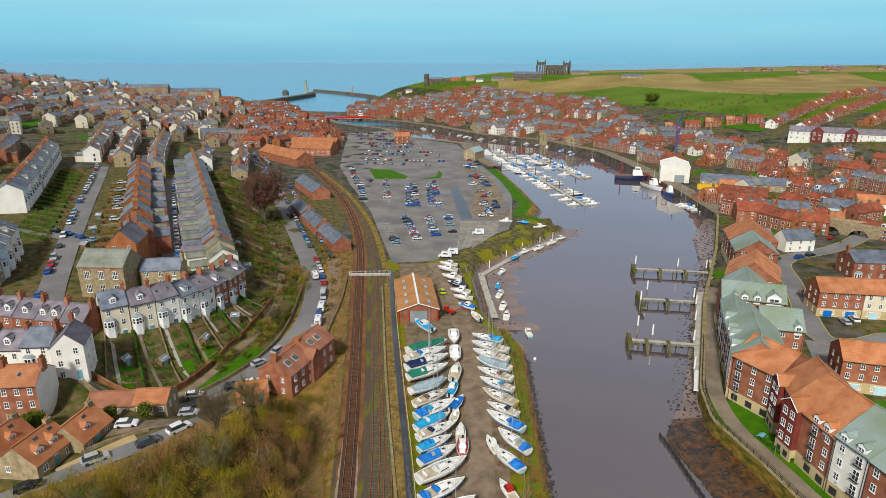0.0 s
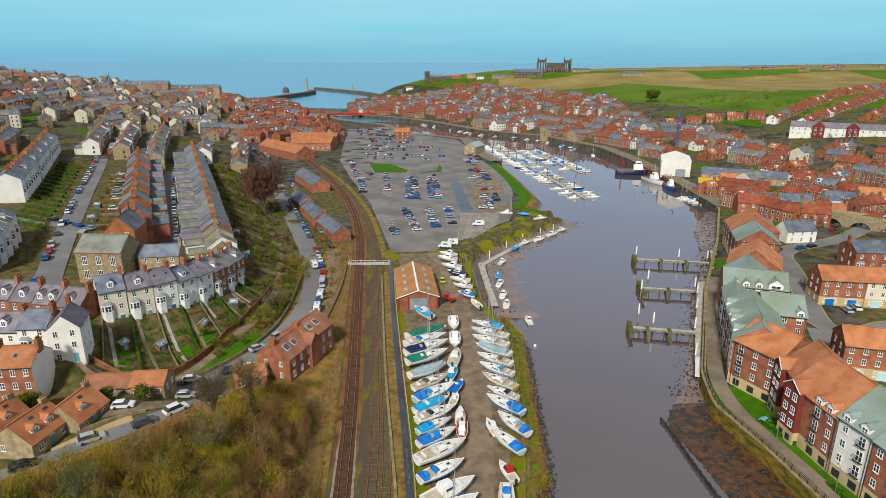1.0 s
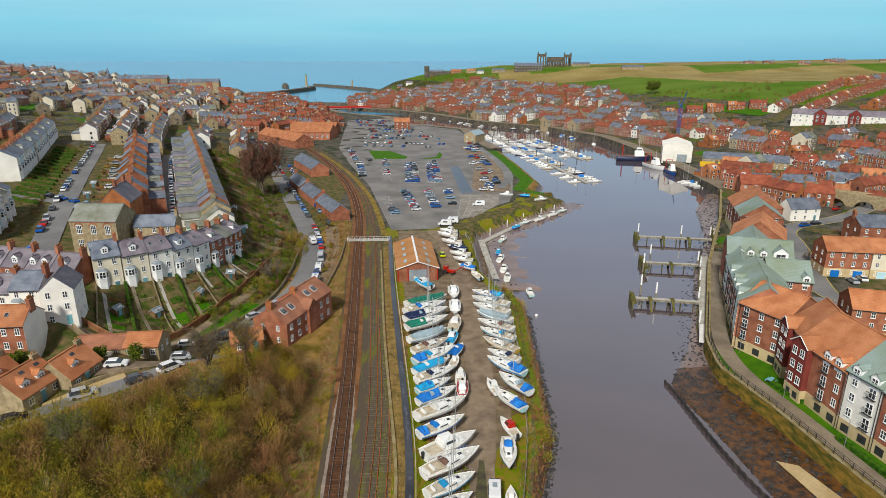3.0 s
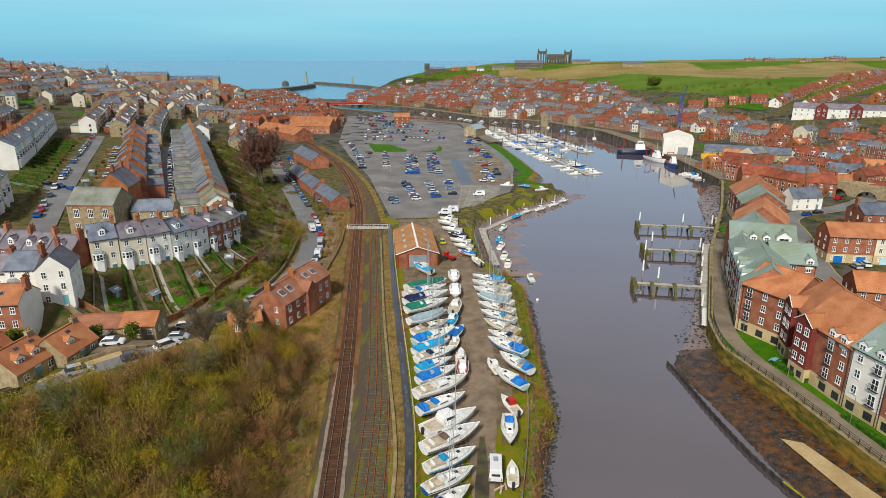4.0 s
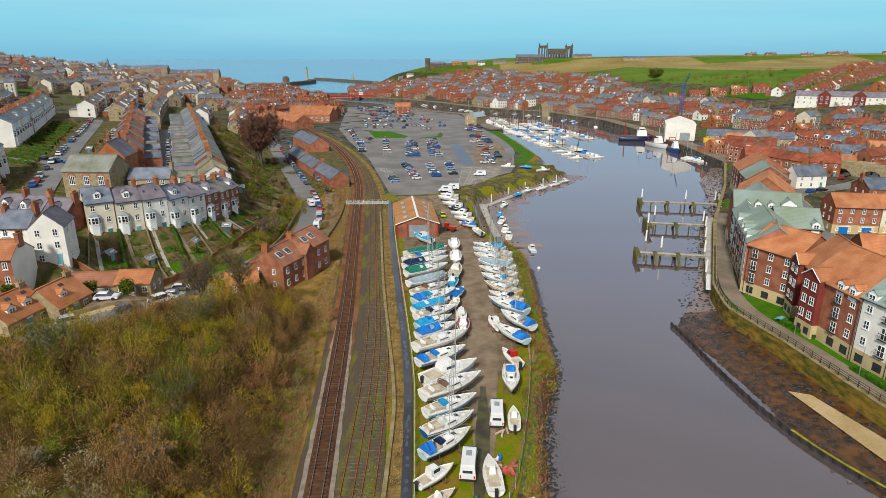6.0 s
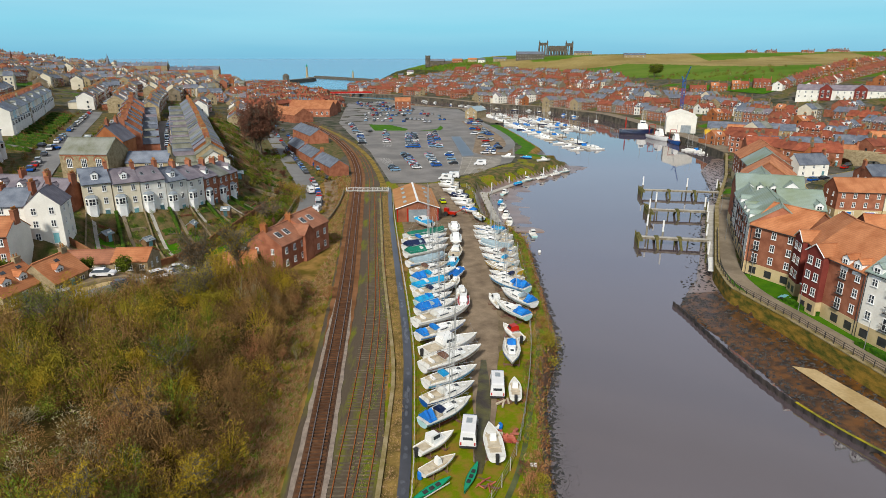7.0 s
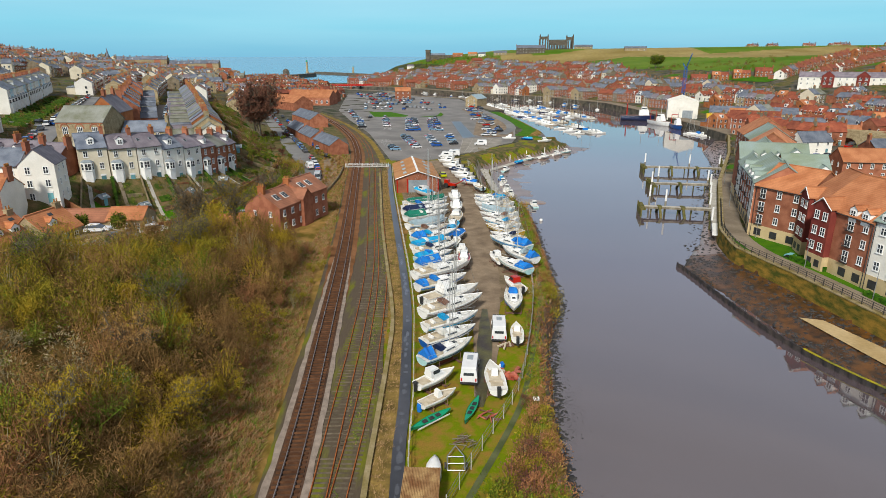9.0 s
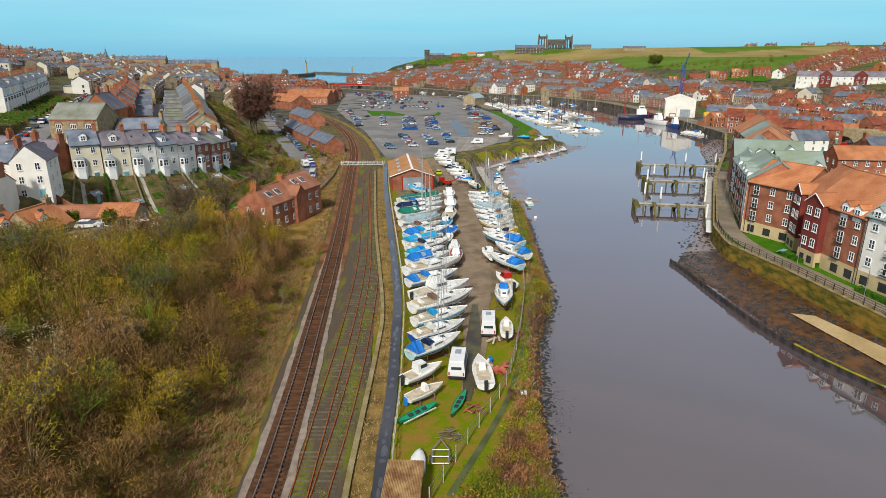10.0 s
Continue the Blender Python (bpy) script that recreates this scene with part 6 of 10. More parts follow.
part("gangway", Shape().box(0, 13, -0.7, 0.7, 0, 0.2).box(0, 13, -0.7, -0.62, 0.2, 1.1).box(0, 13, 0.62, 0.7, 0.2, 1.1), M_TIMBER, pontoon).matrix_basis = pose(14, 250, 4.1, 0, 14, -38)


for table, y0, y1, sgn in ((EAST_BANK, 300, 842, 1), (WEST_BANK, 440, 800, -1)):
    fy = np.arange(y0, y1, 6.0)
    fl = np.stack([along(table, fy), fy], 1)
    single("quay_wall", Shape().loft([[(x - sgn * 1.0, y, -1.5), (x + sgn * 3.0, y, -1.5), (x + sgn * 3.0, y, 4.2), (x - sgn * 0.6, y, 4.2)] for x, y in fl]), M_PILE if sgn < 0 else M_FARQUAY, "dark stained stone harbour quay wall", "quay wall", "structure")
    single("pavement", Shape().loft([[(x - sgn * 0.7, y, 4.2), (x + sgn * 9.0, y, 4.2), (x + sgn * 9.0, y, 4.5), (x - sgn * 0.7, y, 4.5)] for x, y in fl]), M_PAVE, "pale stone quayside along the harbour", "pavement", "structure")


# ---- boats ----
def paint(name, c, rough=0.35):
    return surface(name, tuple(v * 0.86 for v in c), c, 0.7, rough, 0.03, 10, dirt=0.10)


M_MOSS = surface("mossy_path", (0.05, 0.065, 0.02), (0.10, 0.11, 0.05), 0.4, 0.8, 0.3, 10, world_space=True)
M_GEL = surface("white_gelcoat", (0.70, 0.70, 0.67), (0.82, 0.82, 0.80), 0.6, 0.35, 0.03, 10, own=0.07, dirt=0.12)
M_DECK = surface("cream_deck", (0.60, 0.585, 0.53), (0.72, 0.71, 0.67), 0.8, 0.6, 0.1, 10, own=0.08, dirt=0.14)
M_TEAK = surface("teak_deck", (0.40, 0.34, 0.25), (0.54, 0.48, 0.38), 1.0, 0.7, 0.1)
M_BLUE = paint("blue_hull", (0.02, 0.10, 0.34))
M_NAVY = paint("navy_hull", (0.015, 0.025, 0.07))
M_PALE = paint("pale_turquoise_hull", (0.42, 0.62, 0.62))
M_REDP = paint("red_boat_paint", (0.42, 0.04, 0.03))
M_GREENP = paint("green_boat_paint", (0.02, 0.26, 0.14))
M_YELLOW = paint("yellow_paint", (0.62, 0.40, 0.06))
M_ANTIFOUL = surface("dull_antifouling", (0.10, 0.03, 0.025), (0.18, 0.06, 0.045), 0.8, 0.8, 0.1, own=0.3)
M_COVER_BLUE = surface("blue_canvas", (0.01, 0.11, 0.42), (0.02, 0.20, 0.58), 0.8, 0.8, 0.4, 6, dirt=0.2)
M_COVER_SKY = surface("sky_blue_tarpaulin", (0.03, 0.26, 0.52), (0.07, 0.38, 0.62), 0.8, 0.6, 0.4, 6, dirt=0.2)
M_COVER_GREEN = surface("green_canvas", (0.01, 0.12, 0.08), (0.02, 0.18, 0.12), 0.8, 0.8, 0.4, 6)
M_COVER_GREY = surface("grey_blue_tarpaulin", (0.24, 0.32, 0.36), (0.36, 0.44, 0.47), 0.8, 0.6, 0.4, 6)
M_MAST = surface("anodised_mast", (0.45, 0.45, 0.44), (0.58, 0.58, 0.56), 1.0, 0.4, 0.0, metal=0.5)
M_STAND = surface("rusty_steel_stand", (0.11, 0.06, 0.045), (0.20, 0.12, 0.09), 1.0, 0.8, 0.1)
M_RUBBER = surface("black_rubber", (0.012, 0.012, 0.012), (0.03, 0.03, 0.03), 1.0, 0.7, 0.1)


def hull_rings(L, B, D, stern=0.72, n=11, lift=0.0):
    """Cross-sections of a round-bilged hull from stern to bow; bow at +x, keel line near z = lift."""
    rings = []
    for k in range(n):
        t = k / (n - 1)
        b = B / 2 * (stern + (1 - stern) * math.sin(math.pi * min(1, t / 0.55) / 2)) * (1 - max(0, (t - 0.42) / 0.58) ** 2.1)
        b = max(b, 0.03)
        top = D * (1 + 0.16 * (t - 0.35) ** 2 + 0.10 * t)
        low = D * (0.18 * (1 - t) ** 2 + 0.55 * max(0, t - 0.62) ** 1.4 * 2.2)
        x = -L / 2 + L * t
        ring = []
        for j in range(9):
            a = math.pi * j / 8
            y = -b * math.cos(a) * (1 if abs(math.cos(a)) > 0.99 else (0.96 + 0.0 * a))
            z = top - (top - low) * math.sin(a) ** 0.75
            ring.append((x + 0.10 * L * t * t * (z / D - 0.5) * 0.9, y, lift + z))
        rings.append(ring)
    return rings


def hull_parts(ob, L, B, D, hull, deck, lift, boot=None, stern=0.72):
    r = hull_rings(L, B, D, stern, lift=lift)
    s = Shape()
    n = len(r[0])
    s.loft(r, 0, False, False)
    s.poly([p for p in r[0]][::-1], 0)
    if boot:
        for f_i in range(len(s.f)):
            zz = sum(s.v[i][2] for i in s.f[f_i]) / len(s.f[f_i]) - lift
            if zz < D * 0.42 and len(s.f[f_i]) == 4:
                s.m[f_i] = 1
    part("hull", s, [hull, boot or hull], ob, smooth=True)
    d = Shape()
    for k in range(len(r) - 1):
        a0, a1, b0, b1 = r[k][0], r[k][-1], r[k + 1][0], r[k + 1][-1]
        c0 = ((a0[0] + a1[0]) / 2, 0, a0[2] + 0.06)
        c1 = ((b0[0] + b1[0]) / 2, 0, b0[2] + 0.06)
        d.poly([a0, b0, c1, c0])
        d.poly([c0, c1, b1, a1])
    part("deck", d, deck, ob, smooth=True)
    if lift < 0:
        return r
    g = Shape()
    for side in (0, -1):
        g.loft([[(p[side][0], p[side][1] + (0.05 if side == 0 else -0.05), p[side][2] + q) for q in (-0.06, 0.09)] + [(p[side][0], p[side][1] * 1.02, p[side][2] + q) for q in (0.09, -0.06)] for p in r])
    part("toe_rail", g, M_GEL, ob)
    return r


def cabin_shape(x0, x1, w0, w1, z0, z1, nose=0.6):
    s = Shape()
    lo = [(x0, -w0 / 2, z0), (x1, -w1 / 2, z0), (x1, w1 / 2, z0), (x0, w0 / 2, z0)]
    hi = [(x0 + 0.06, -w0 * 0.42, z1), (x1 - nose, -w1 * 0.38, z1 - 0.04), (x1 - nose, w1 * 0.38, z1 - 0.04), (x0 + 0.06, w0 * 0.42, z1)]
    s.loft([lo, hi])
    return s


def cradle(ob, L, B, lift):
    s = Shape()
    for x in (-L * 0.26, L * 0.18):
        s.box(x - 0.12, x + 0.12, -B * 0.42, B * 0.42, 0, 0.16)
        for sgn in (-1, 1):
            s.beam((x, sgn * B * 0.45, 0.05), (x, sgn * B * 0.36, lift + 0.75), 0.05)
            s.beam((x, sgn * B * 0.45, 0.1), (x + 0.8, sgn * B * 0.36, 0.1), 0.05)
    s.box(-L * 0.3, L * 0.24, -0.12, 0.12, 0.05, 0.2)
    part("cradle", s, M_STAND, ob, "rusty steel boat cradle")


YACHT_TRIM, YACHT_MADE = [M_NAVY, M_COVER_BLUE, M_COVER_GREY, M_DECK, M_COVER_BLUE, M_STAND, M_COVER_SKY, M_DECK], []


def yacht(label, L, hull=None, deck=None, cover=None, mast=True, afloat=False, group="yachts laid up in the boatyard", cover_len=0.4, boot=True, sheet=None):
    hull, deck = hull or M_GEL, deck or M_DECK
    B, D = L * 0.355, L * 0.13
    lift = -0.55 * D if afloat else 0.95
    ob = thing("sailing_boat", label, "boat", group)
    r = hull_parts(ob, L, B, D, hull, deck, lift, M_ANTIFOUL if boot else None)
    top = lift + D * 1.02
    if not afloat:
        part("keel", Shape().loft([[(-L * 0.12, -0.12, 0.25), (L * 0.12, -0.12, 0.25), (L * 0.12, 0.12, 0.25), (-L * 0.12, 0.12, 0.25)], [(-L * 0.18, -0.2, lift + 0.3), (L * 0.16, -0.2, lift + 0.3), (L * 0.16, 0.2, lift + 0.3), (-L * 0.18, 0.2, lift + 0.3)]]), M_ANTIFOUL, ob)
        cradle(ob, L, B, lift)
    part("cabin", cabin_shape(-L * 0.14, L * 0.25, B * 0.62, B * 0.40, top, top + 0.52), M_GEL, ob)
    for sgn in () if afloat else (-1, 1):
        o = part("cabin_window", Shape().box(-L * 0.08, L * 0.10, -0.03, 0.03, 0, 0.18), M_PANE, ob)
        o.matrix_basis = pose(0, sgn * B * 0.282, top + 0.18, 0, 0, -sgn * 5.5)
    if not afloat:
      part("cockpit", Shape().box(-L * 0.42, -L * 0.16, -B * 0.24, B * 0.24, top + 0.08, top + 0.1).box(-L * 0.43, -L * 0.15, -B * 0.3, -B * 0.24, top, top + 0.3).box(-L * 0.43, -L * 0.15, B * 0.24, B * 0.3, top, top + 0.3), [M_TEAK], ob, "teak lined cockpit")
    if not afloat:
      part("hatch", Shape().box(L * 0.14, L * 0.20, -0.25, 0.25, top + 0.46, top + 0.56), M_PANE, ob)
    rail = Shape()
    for sgn in (-1, 1):
        for x in (-0.46, -0.2, 0.06, 0.32):
            k = min(10, int((x + 0.5) * 10))
            rail.beam((L * x, sgn * abs(r[k][0][1]) * 0.94, top), (L * x, sgn * abs(r[k][0][1]) * 0.94, top + 0.6), 0.022, sides=3)
        for a, b in ((-0.46, -0.2), (-0.2, 0.06), (0.06, 0.32)):
            ka, kb = int((a + 0.5) * 10), int((b + 0.5) * 10)
            rail.beam((L * a, sgn * abs(r[ka][0][1]) * 0.94, top + 0.6), (L * b, sgn * abs(r[kb][0][1]) * 0.94, top + 0.6), 0.018, sides=3)
        rail.beam((L * 0.32, sgn * abs(r[8][0][1]) * 0.94, top + 0.6), (L * 0.5, 0, top + 0.85), 0.025, sides=3)
    if not afloat:
      part("guard_rail", rail, M_STEEL, ob, "thin steel guard rail")
    if not afloat:
        pick = YACHT_TRIM[len(YACHT_MADE) % len(YACHT_TRIM)]
        YACHT_MADE.append(L)
        for side in (0, -1):
            part("hull_stripe", Shape().loft([[(q[side][0], q[side][1] * 1.012, q[side][2] - 0.22), (q[side][0], q[side][1] * 1.012, q[side][2] - 0.34)] for q in r[:-1]], 0, False, False), pick, ob, "coloured hull stripe")
        if not sheet:
            hood = Shape()
            hood.loft([[(-L * 0.15 + a_, -B * 0.27 * k_, top + 0.45), (-L * 0.15 + a_, -B * 0.22 * k_, top + 0.5 + b_), (-L * 0.15 + a_, 0, top + 0.62 + b_), (-L * 0.15 + a_, B * 0.22 * k_, top + 0.5 + b_), (-L * 0.15 + a_, B * 0.27 * k_, top + 0.45)] for a_, b_, k_ in ((-0.35, 0.55, 1.0), (0.25, 0.5, 0.98), (0.75, 0.08, 0.86))])
            part("sprayhood", hood, pick, ob, "folded canvas sprayhood")
            part("locker", Shape().box(L * 0.02, L * 0.10, -0.32, 0.32, top + 0.5, top + 0.66).box(L * 0.30, L * 0.35, -0.2, 0.2, top + 0.05, top + 0.22).box(-L * 0.36, -L * 0.33, -B * 0.2, B * 0.2, top + 0.1, top + 0.5), M_TIMBER_WHITE, ob, "deck lockers and tiller seat")
    if mast:
        H = L * 1.18
        m = part("mast", Shape().beam((L * 0.08, 0, top + 0.4), (L * 0.08, 0, top + H), 0.075, sides=6, r2=0.05), M_MAST, ob)
        part("boom", Shape().beam((L * 0.07, 0, top + 1.35), (-L * 0.34, 0, top + 1.3), 0.06, sides=5), M_MAST, ob)
        rig = Shape()
        rig.beam((L * 0.08, -B * 0.2, top + H * 0.6), (L * 0.08, B * 0.2, top + H * 0.6), 0.025, sides=3)
        for e in ((L * 0.5, 0), (-L * 0.48, 0), (L * 0.06, B * 0.45), (L * 0.06, -B * 0.45)):
            rig.beam((e[0], e[1], top), (L * 0.08, 0, top + H * 0.98), 0.014, sides=3)
        part("rigging", rig, M_STEEL, ob)
    if cover:
        c = Shape()
        x0, x1 = -L * 0.46, -L * 0.46 + L * cover_len
        zt = top + (1.3 if mast else 0.95)
        rings_ = []
        for k in range(5):
            x = x0 + (x1 - x0) * k / 4
            sag_ = 0.12 * math.sin(k * 2.1)
            rings_.append([(x, -B * 0.42, top + 0.2), (x, -B * 0.2, top + 0.75 + sag_), (x, 0, zt + sag_), (x, B * 0.2, top + 0.75 - sag_), (x, B * 0.42, top + 0.2)])
        c.loft(rings_)
        part("cover", c, cover, ob, "taut canvas cover over the cockpit", smooth=False)
    if sheet:
        c = Shape()
        rings_ = []
        for k in range(9):
            i = 1 + k
            a, b = r[min(i, 10)][0], r[min(i, 10)][-1]
            wv = 0.08 * math.sin(k * 1.7)
            rings_.append([(a[0], a[1] * 1.05, a[2] - 0.35), (a[0], a[1] * 0.9, a[2] + 0.35 + wv), (a[0], 0, a[2] + 0.95 + wv), (a[0], b[1] * 0.9, b[2] + 0.35 - wv), (a[0], b[1] * 1.05, b[2] - 0.35)])
        c.loft(rings_)
        part("tarpaulin", c, sheet, ob, "full length tarpaulin over the boat")
    return ob


def motorboat(label, L, hull=None, top_mat=None, afloat=False, open_=False, group="motor boats laid up in the boatyard", cover=None, inside=None, engine=True):
    hull = hull or M_GEL
    B, D = L * 0.36, L * 0.15
    lift = -0.5 * D if afloat else 0.55
    ob = thing("motor_boat", label, "boat", group)
    hull_parts(ob, L, B, D, hull, inside or M_DECK, lift, None, 0.9)
    top = lift + D * 1.02
    if not open_:
        part("cabin", cabin_shape(-L * 0.14, L * 0.30, B * 0.74, B * 0.5, top, top + 0.55), M_GEL, ob)
        part("wheelhouse", cabin_shape(-L * 0.2, L * 0.12, B * 0.66, B * 0.6, top + 0.5, top + 1.35, 0.5), top_mat or M_GEL, ob)
        if afloat:
            part("window_band", cabin_shape(-L * 0.21, L * 0.13, B * 0.63, B * 0.57, top + 0.72, top + 1.12, 0.2), M_PANE, ob)
            return ob
        for sgn in (-1, 1):
            o = part("side_window", Shape().box(-L * 0.13, L * 0.05, -0.03, 0.03, 0, 0.4), M_PANE, ob)
            o.matrix_basis = pose(0, sgn * B * 0.305, top + 0.75, sgn * 9, 0, 0)
        o = part("windscreen", Shape().box(-0.03, 0.03, -B * 0.25, B * 0.25, 0, 0.55), M_PANE, ob)
        o.matrix_basis = pose(L * 0.12 - 0.2, 0, top + 0.7, 0, -33)
        part("cockpit", Shape().box(-L * 0.44, -L * 0.2, -B * 0.32, B * 0.32, top + 0.07, top + 0.1), inside or M_TEAK, ob)
    else:
        part("cockpit", Shape().box(-L * 0.38, L * 0.25, -B * 0.3, B * 0.3, top + 0.06, top + 0.09), inside or M_TEAK, ob, "open well deck")
        part("console", Shape().loft([[(-0.3, -0.4, top), (0.4, -0.4, top), (0.4, 0.4, top), (-0.3, 0.4, top)], [(-0.2, -0.35, top + 0.9), (0.15, -0.35, top + 0.9), (0.15, 0.35, top + 0.9), (-0.2, 0.35, top + 0.9)]]), M_GEL, ob)
        for x in (-0.25, 0.1):
            part("thwart", Shape().box(L * x, L * x + 0.35, -B * 0.36, B * 0.36, top + 0.1, top + 0.18), M_TEAK, ob)
    if engine:
        part("outboard", Shape().loft([[(-L / 2 - 0.45, -0.16, top - 0.7), (-L / 2 - 0.1, -0.16, top - 0.7), (-L / 2 - 0.1, 0.16, top - 0.7), (-L / 2 - 0.45, 0.16, top - 0.7)], [(-L / 2 - 0.5, -0.2, top + 0.45), (-L / 2 - 0.05, -0.2, top + 0.5), (-L / 2 - 0.05, 0.2, top + 0.5), (-L / 2 - 0.5, 0.2, top + 0.45)]]), M_RUBBER, ob)
    if cover:
        c = Shape()
        c.loft([[(x, -B * 0.44, top + 0.05), (x, -B * 0.25, top + 0.55 + q), (x, B * 0.25, top + 0.6 - q), (x, B * 0.44, top + 0.05)] for x, q in ((-L * 0.46, 0.0), (-L * 0.2, 0.12), (L * 0.1, -0.08), (L * 0.3, 0.0))])
        part("cover", c, cover, ob, "canvas boat cover")
    if not afloat:
        cradle(ob, L, B, lift - 0.15)
    return ob


YARD = 4.27
# the row beside the path
ROW_WEST = [
    (-4.8, 147.0, 29, 11.5, dict(sheet=M_COVER_GREEN, mast=False, label="yacht under a dark green tarpaulin in the yard")),
    (-4.9, 142.6, 31, 11.5, dict(mast=True, label="white cruising yacht with cluttered deck on stands")),
    (-4.5, 138.2, 33, 11.8, dict(cover=M_NAVY, label="white yacht with navy sail covers on a cradle")),
    (-4.2, 133.4, 33, 11.0, dict(cover=M_COVER_GREEN, label="cream yacht with a green cockpit cover")),
    (-3.9, 126.8, 34, 9.8, dict(sheet=M_COVER_GREY, mast=False, label="yacht under a grey blue tarpaulin tent")),
    (-3.0, 121.6, 38, 9.4, dict(deck=M_TEAK, label="weathered white yacht with a teak deck")),
    (-2.1, 117.0, 38, 10.4, dict(hull=M_PALE, cover=M_COVER_BLUE, cover_len=0.2, label="pale turquoise yacht with a blue sprayhood")),
    (-2.7, 112.4, 38, 8.6, dict(cover=M_COVER_SKY, cover_len=0.8, mast=False, label="white yacht with sky blue tarpaulins")),
    (-1.7, 108.9, 35, 9.2, dict(label="plain white sloop with a tall mast")),
    (-2.0, 104.8, 36, 7.8, dict(hull=M_PALE, cover=M_COVER_SKY, mast=False, label="small pale blue yacht with a blue cover")),
    (-1.4, 101.0, 37, 8.6, dict(cover=M_COVER_BLUE, cover_len=0.5, label="white yacht with a bright blue cockpit tent")),
    (-0.6, 96.4, 35, 10.6, dict(label="long white racing yacht on stands")),
    (-0.5, 90.9, 35, 9.2, dict(cover=M_COVER_BLUE, cover_len=0.12, mast=False, label="white yacht with a small blue cover")),
    (1.1, 81.0, 36, 10.4, dict(deck=M_DECK, cover=None, label="cream decked yacht with an orange liferaft case")),
    (0.9, 75.9, 33, 8.4, dict(label="white yacht with a bare deck and tall mast")),
    (0.6, 71.4, 35, 8.0, dict(hull=M_BLUE, label="blue hulled white topped yacht on a cradle")),
    (0.3, 67.0, 42, 8.0, dict(hull=M_PALE, cover=M_COVER_BLUE, cover_len=0.15, label="turquoise decked yacht with a blue sail cover")),
]
for x, y, turn, L, kw in ROW_WEST:
    yacht(L=L, **kw).matrix_basis = pose(x, y, YARD, 0, 0, turn)
cruiser = motorboat("white motor cruiser with a blue trimmed flybridge", 10.0, M_GEL, M_GEL, cover=None)
cruiser.matrix_basis = pose(0.9, 85.8, YARD, 0, 0, 36)
part("stripe", Shape().box(-3.6, 2.6, -1.72, -1.68, 1.55, 1.75), M_BLUE, cruiser)
part("flybridge", cabin_shape(-1.8, 0.6, 2.0, 1.8, 3.35, 3.9, 0.3), M_GEL, cruiser)
motorboat("small cream cabin cruiser with a blue fender", 5.4).matrix_basis = pose(-1.0, 61.2, YARD, 0, 0, 42)
motorboat("open wooden workboat with a bare hold", 4.6, M_DECK, open_=True, engine=False, inside=M_TEAK).matrix_basis = pose(-0.6, 57.4, YARD - 0.2, 0, 0, 40)
# the middle line
for x, y, turn, L, kw in [
    (2.7, 154.0, -88, 8.6, dict(label="white cabin cruiser with rails facing the lane")),
    (2.9, 143.5, -90, 8.4, dict(label="white motor boat with a blue cross shaped cover", cover=M_GEL)),
    (2.8, 134.2, 80, 8.0, dict(hull=M_PALE, inside=M_TEAK, label="turquoise cruiser with a tan cockpit")),
    (2.0, 126.6, 74, 6.4, dict(cover=M_COVER_SKY, label="small motor boat under a sky blue cover")),
    (2.9, 120.4, 66, 6.2, dict(cover=M_COVER_BLUE, open_=True, label="open boat with a bright blue cover")),
    (2.3, 115.4, 76, 5.2, dict(hull=M_PALE, open_=True, label="small pale blue dinghy on blocks")),
    (3.4, 109.0, 88, 6.0, dict(label="white cabin boat with square windows")),
    (3.6, 103.5, -92, 6.6, dict(inside=M_REDP, label="white cabin boat with a red cockpit floor")),
]:
    motorboat(L=L, **kw).matrix_basis = pose(x, y, YARD, 0, 0, turn)
# the row along the river fence
for x, y, turn, L, kw in [
    (12.0, 152.4, 152, 8.6, dict(cover=M_COVER_SKY, cover_len=0.3, mast=False, label="white yacht with a sky blue cover by the fence")),
    (12.4, 147.0, 152, 10.0, dict(label="white motor sailer with a long cabin")),
    (12.2, 142.2, 148, 9.8, dict(label="white yacht with a bare foredeck by the fence")),
    (12.6, 137.4, 146, 9.4, dict(sheet=M_COVER_GREY, label="yacht covered by a pale blue sheet")),
    (12.5, 132.4, 146, 9.2, dict(label="white sloop on stands by the river fence")),
    (12.5, 127.6, 143, 8.8, dict(label="cream sloop with a light deck by the fence")),
    (12.7, 122.0, 138, 9.0, dict(hull=M_YELLOW, deck=M_TEAK, label="yellow hulled yacht with a white deck")),
    (13.0, 117.2, 143, 7.6, dict(label="small white yacht with red trim")),
    (13.0, 112.4, 136, 9.4, dict(hull=M_PALE, cover=M_COVER_BLUE, cover_len=0.25, label="pale blue yacht with a blue sprayhood by the fence")),
    (14.0, 105.4, 125, 8.8, dict(cover=M_COVER_BLUE, cover_len=0.15, label="white yacht with hatches and rolled sails")),
    (12.3, 99.6, 125, 8.2, dict(hull=M_PALE, cover=M_COVER_BLUE, cover_len=0.3, mast=False, label="pale blue yacht with a torn blue cover")),
    (10.5, 83.8, -94, 7.8, dict(mast=False, label="broad white yacht with a central hatch")),
]:
    yacht(L=L, **kw).matrix_basis = pose(x, y, YARD, 0, 0, turn)
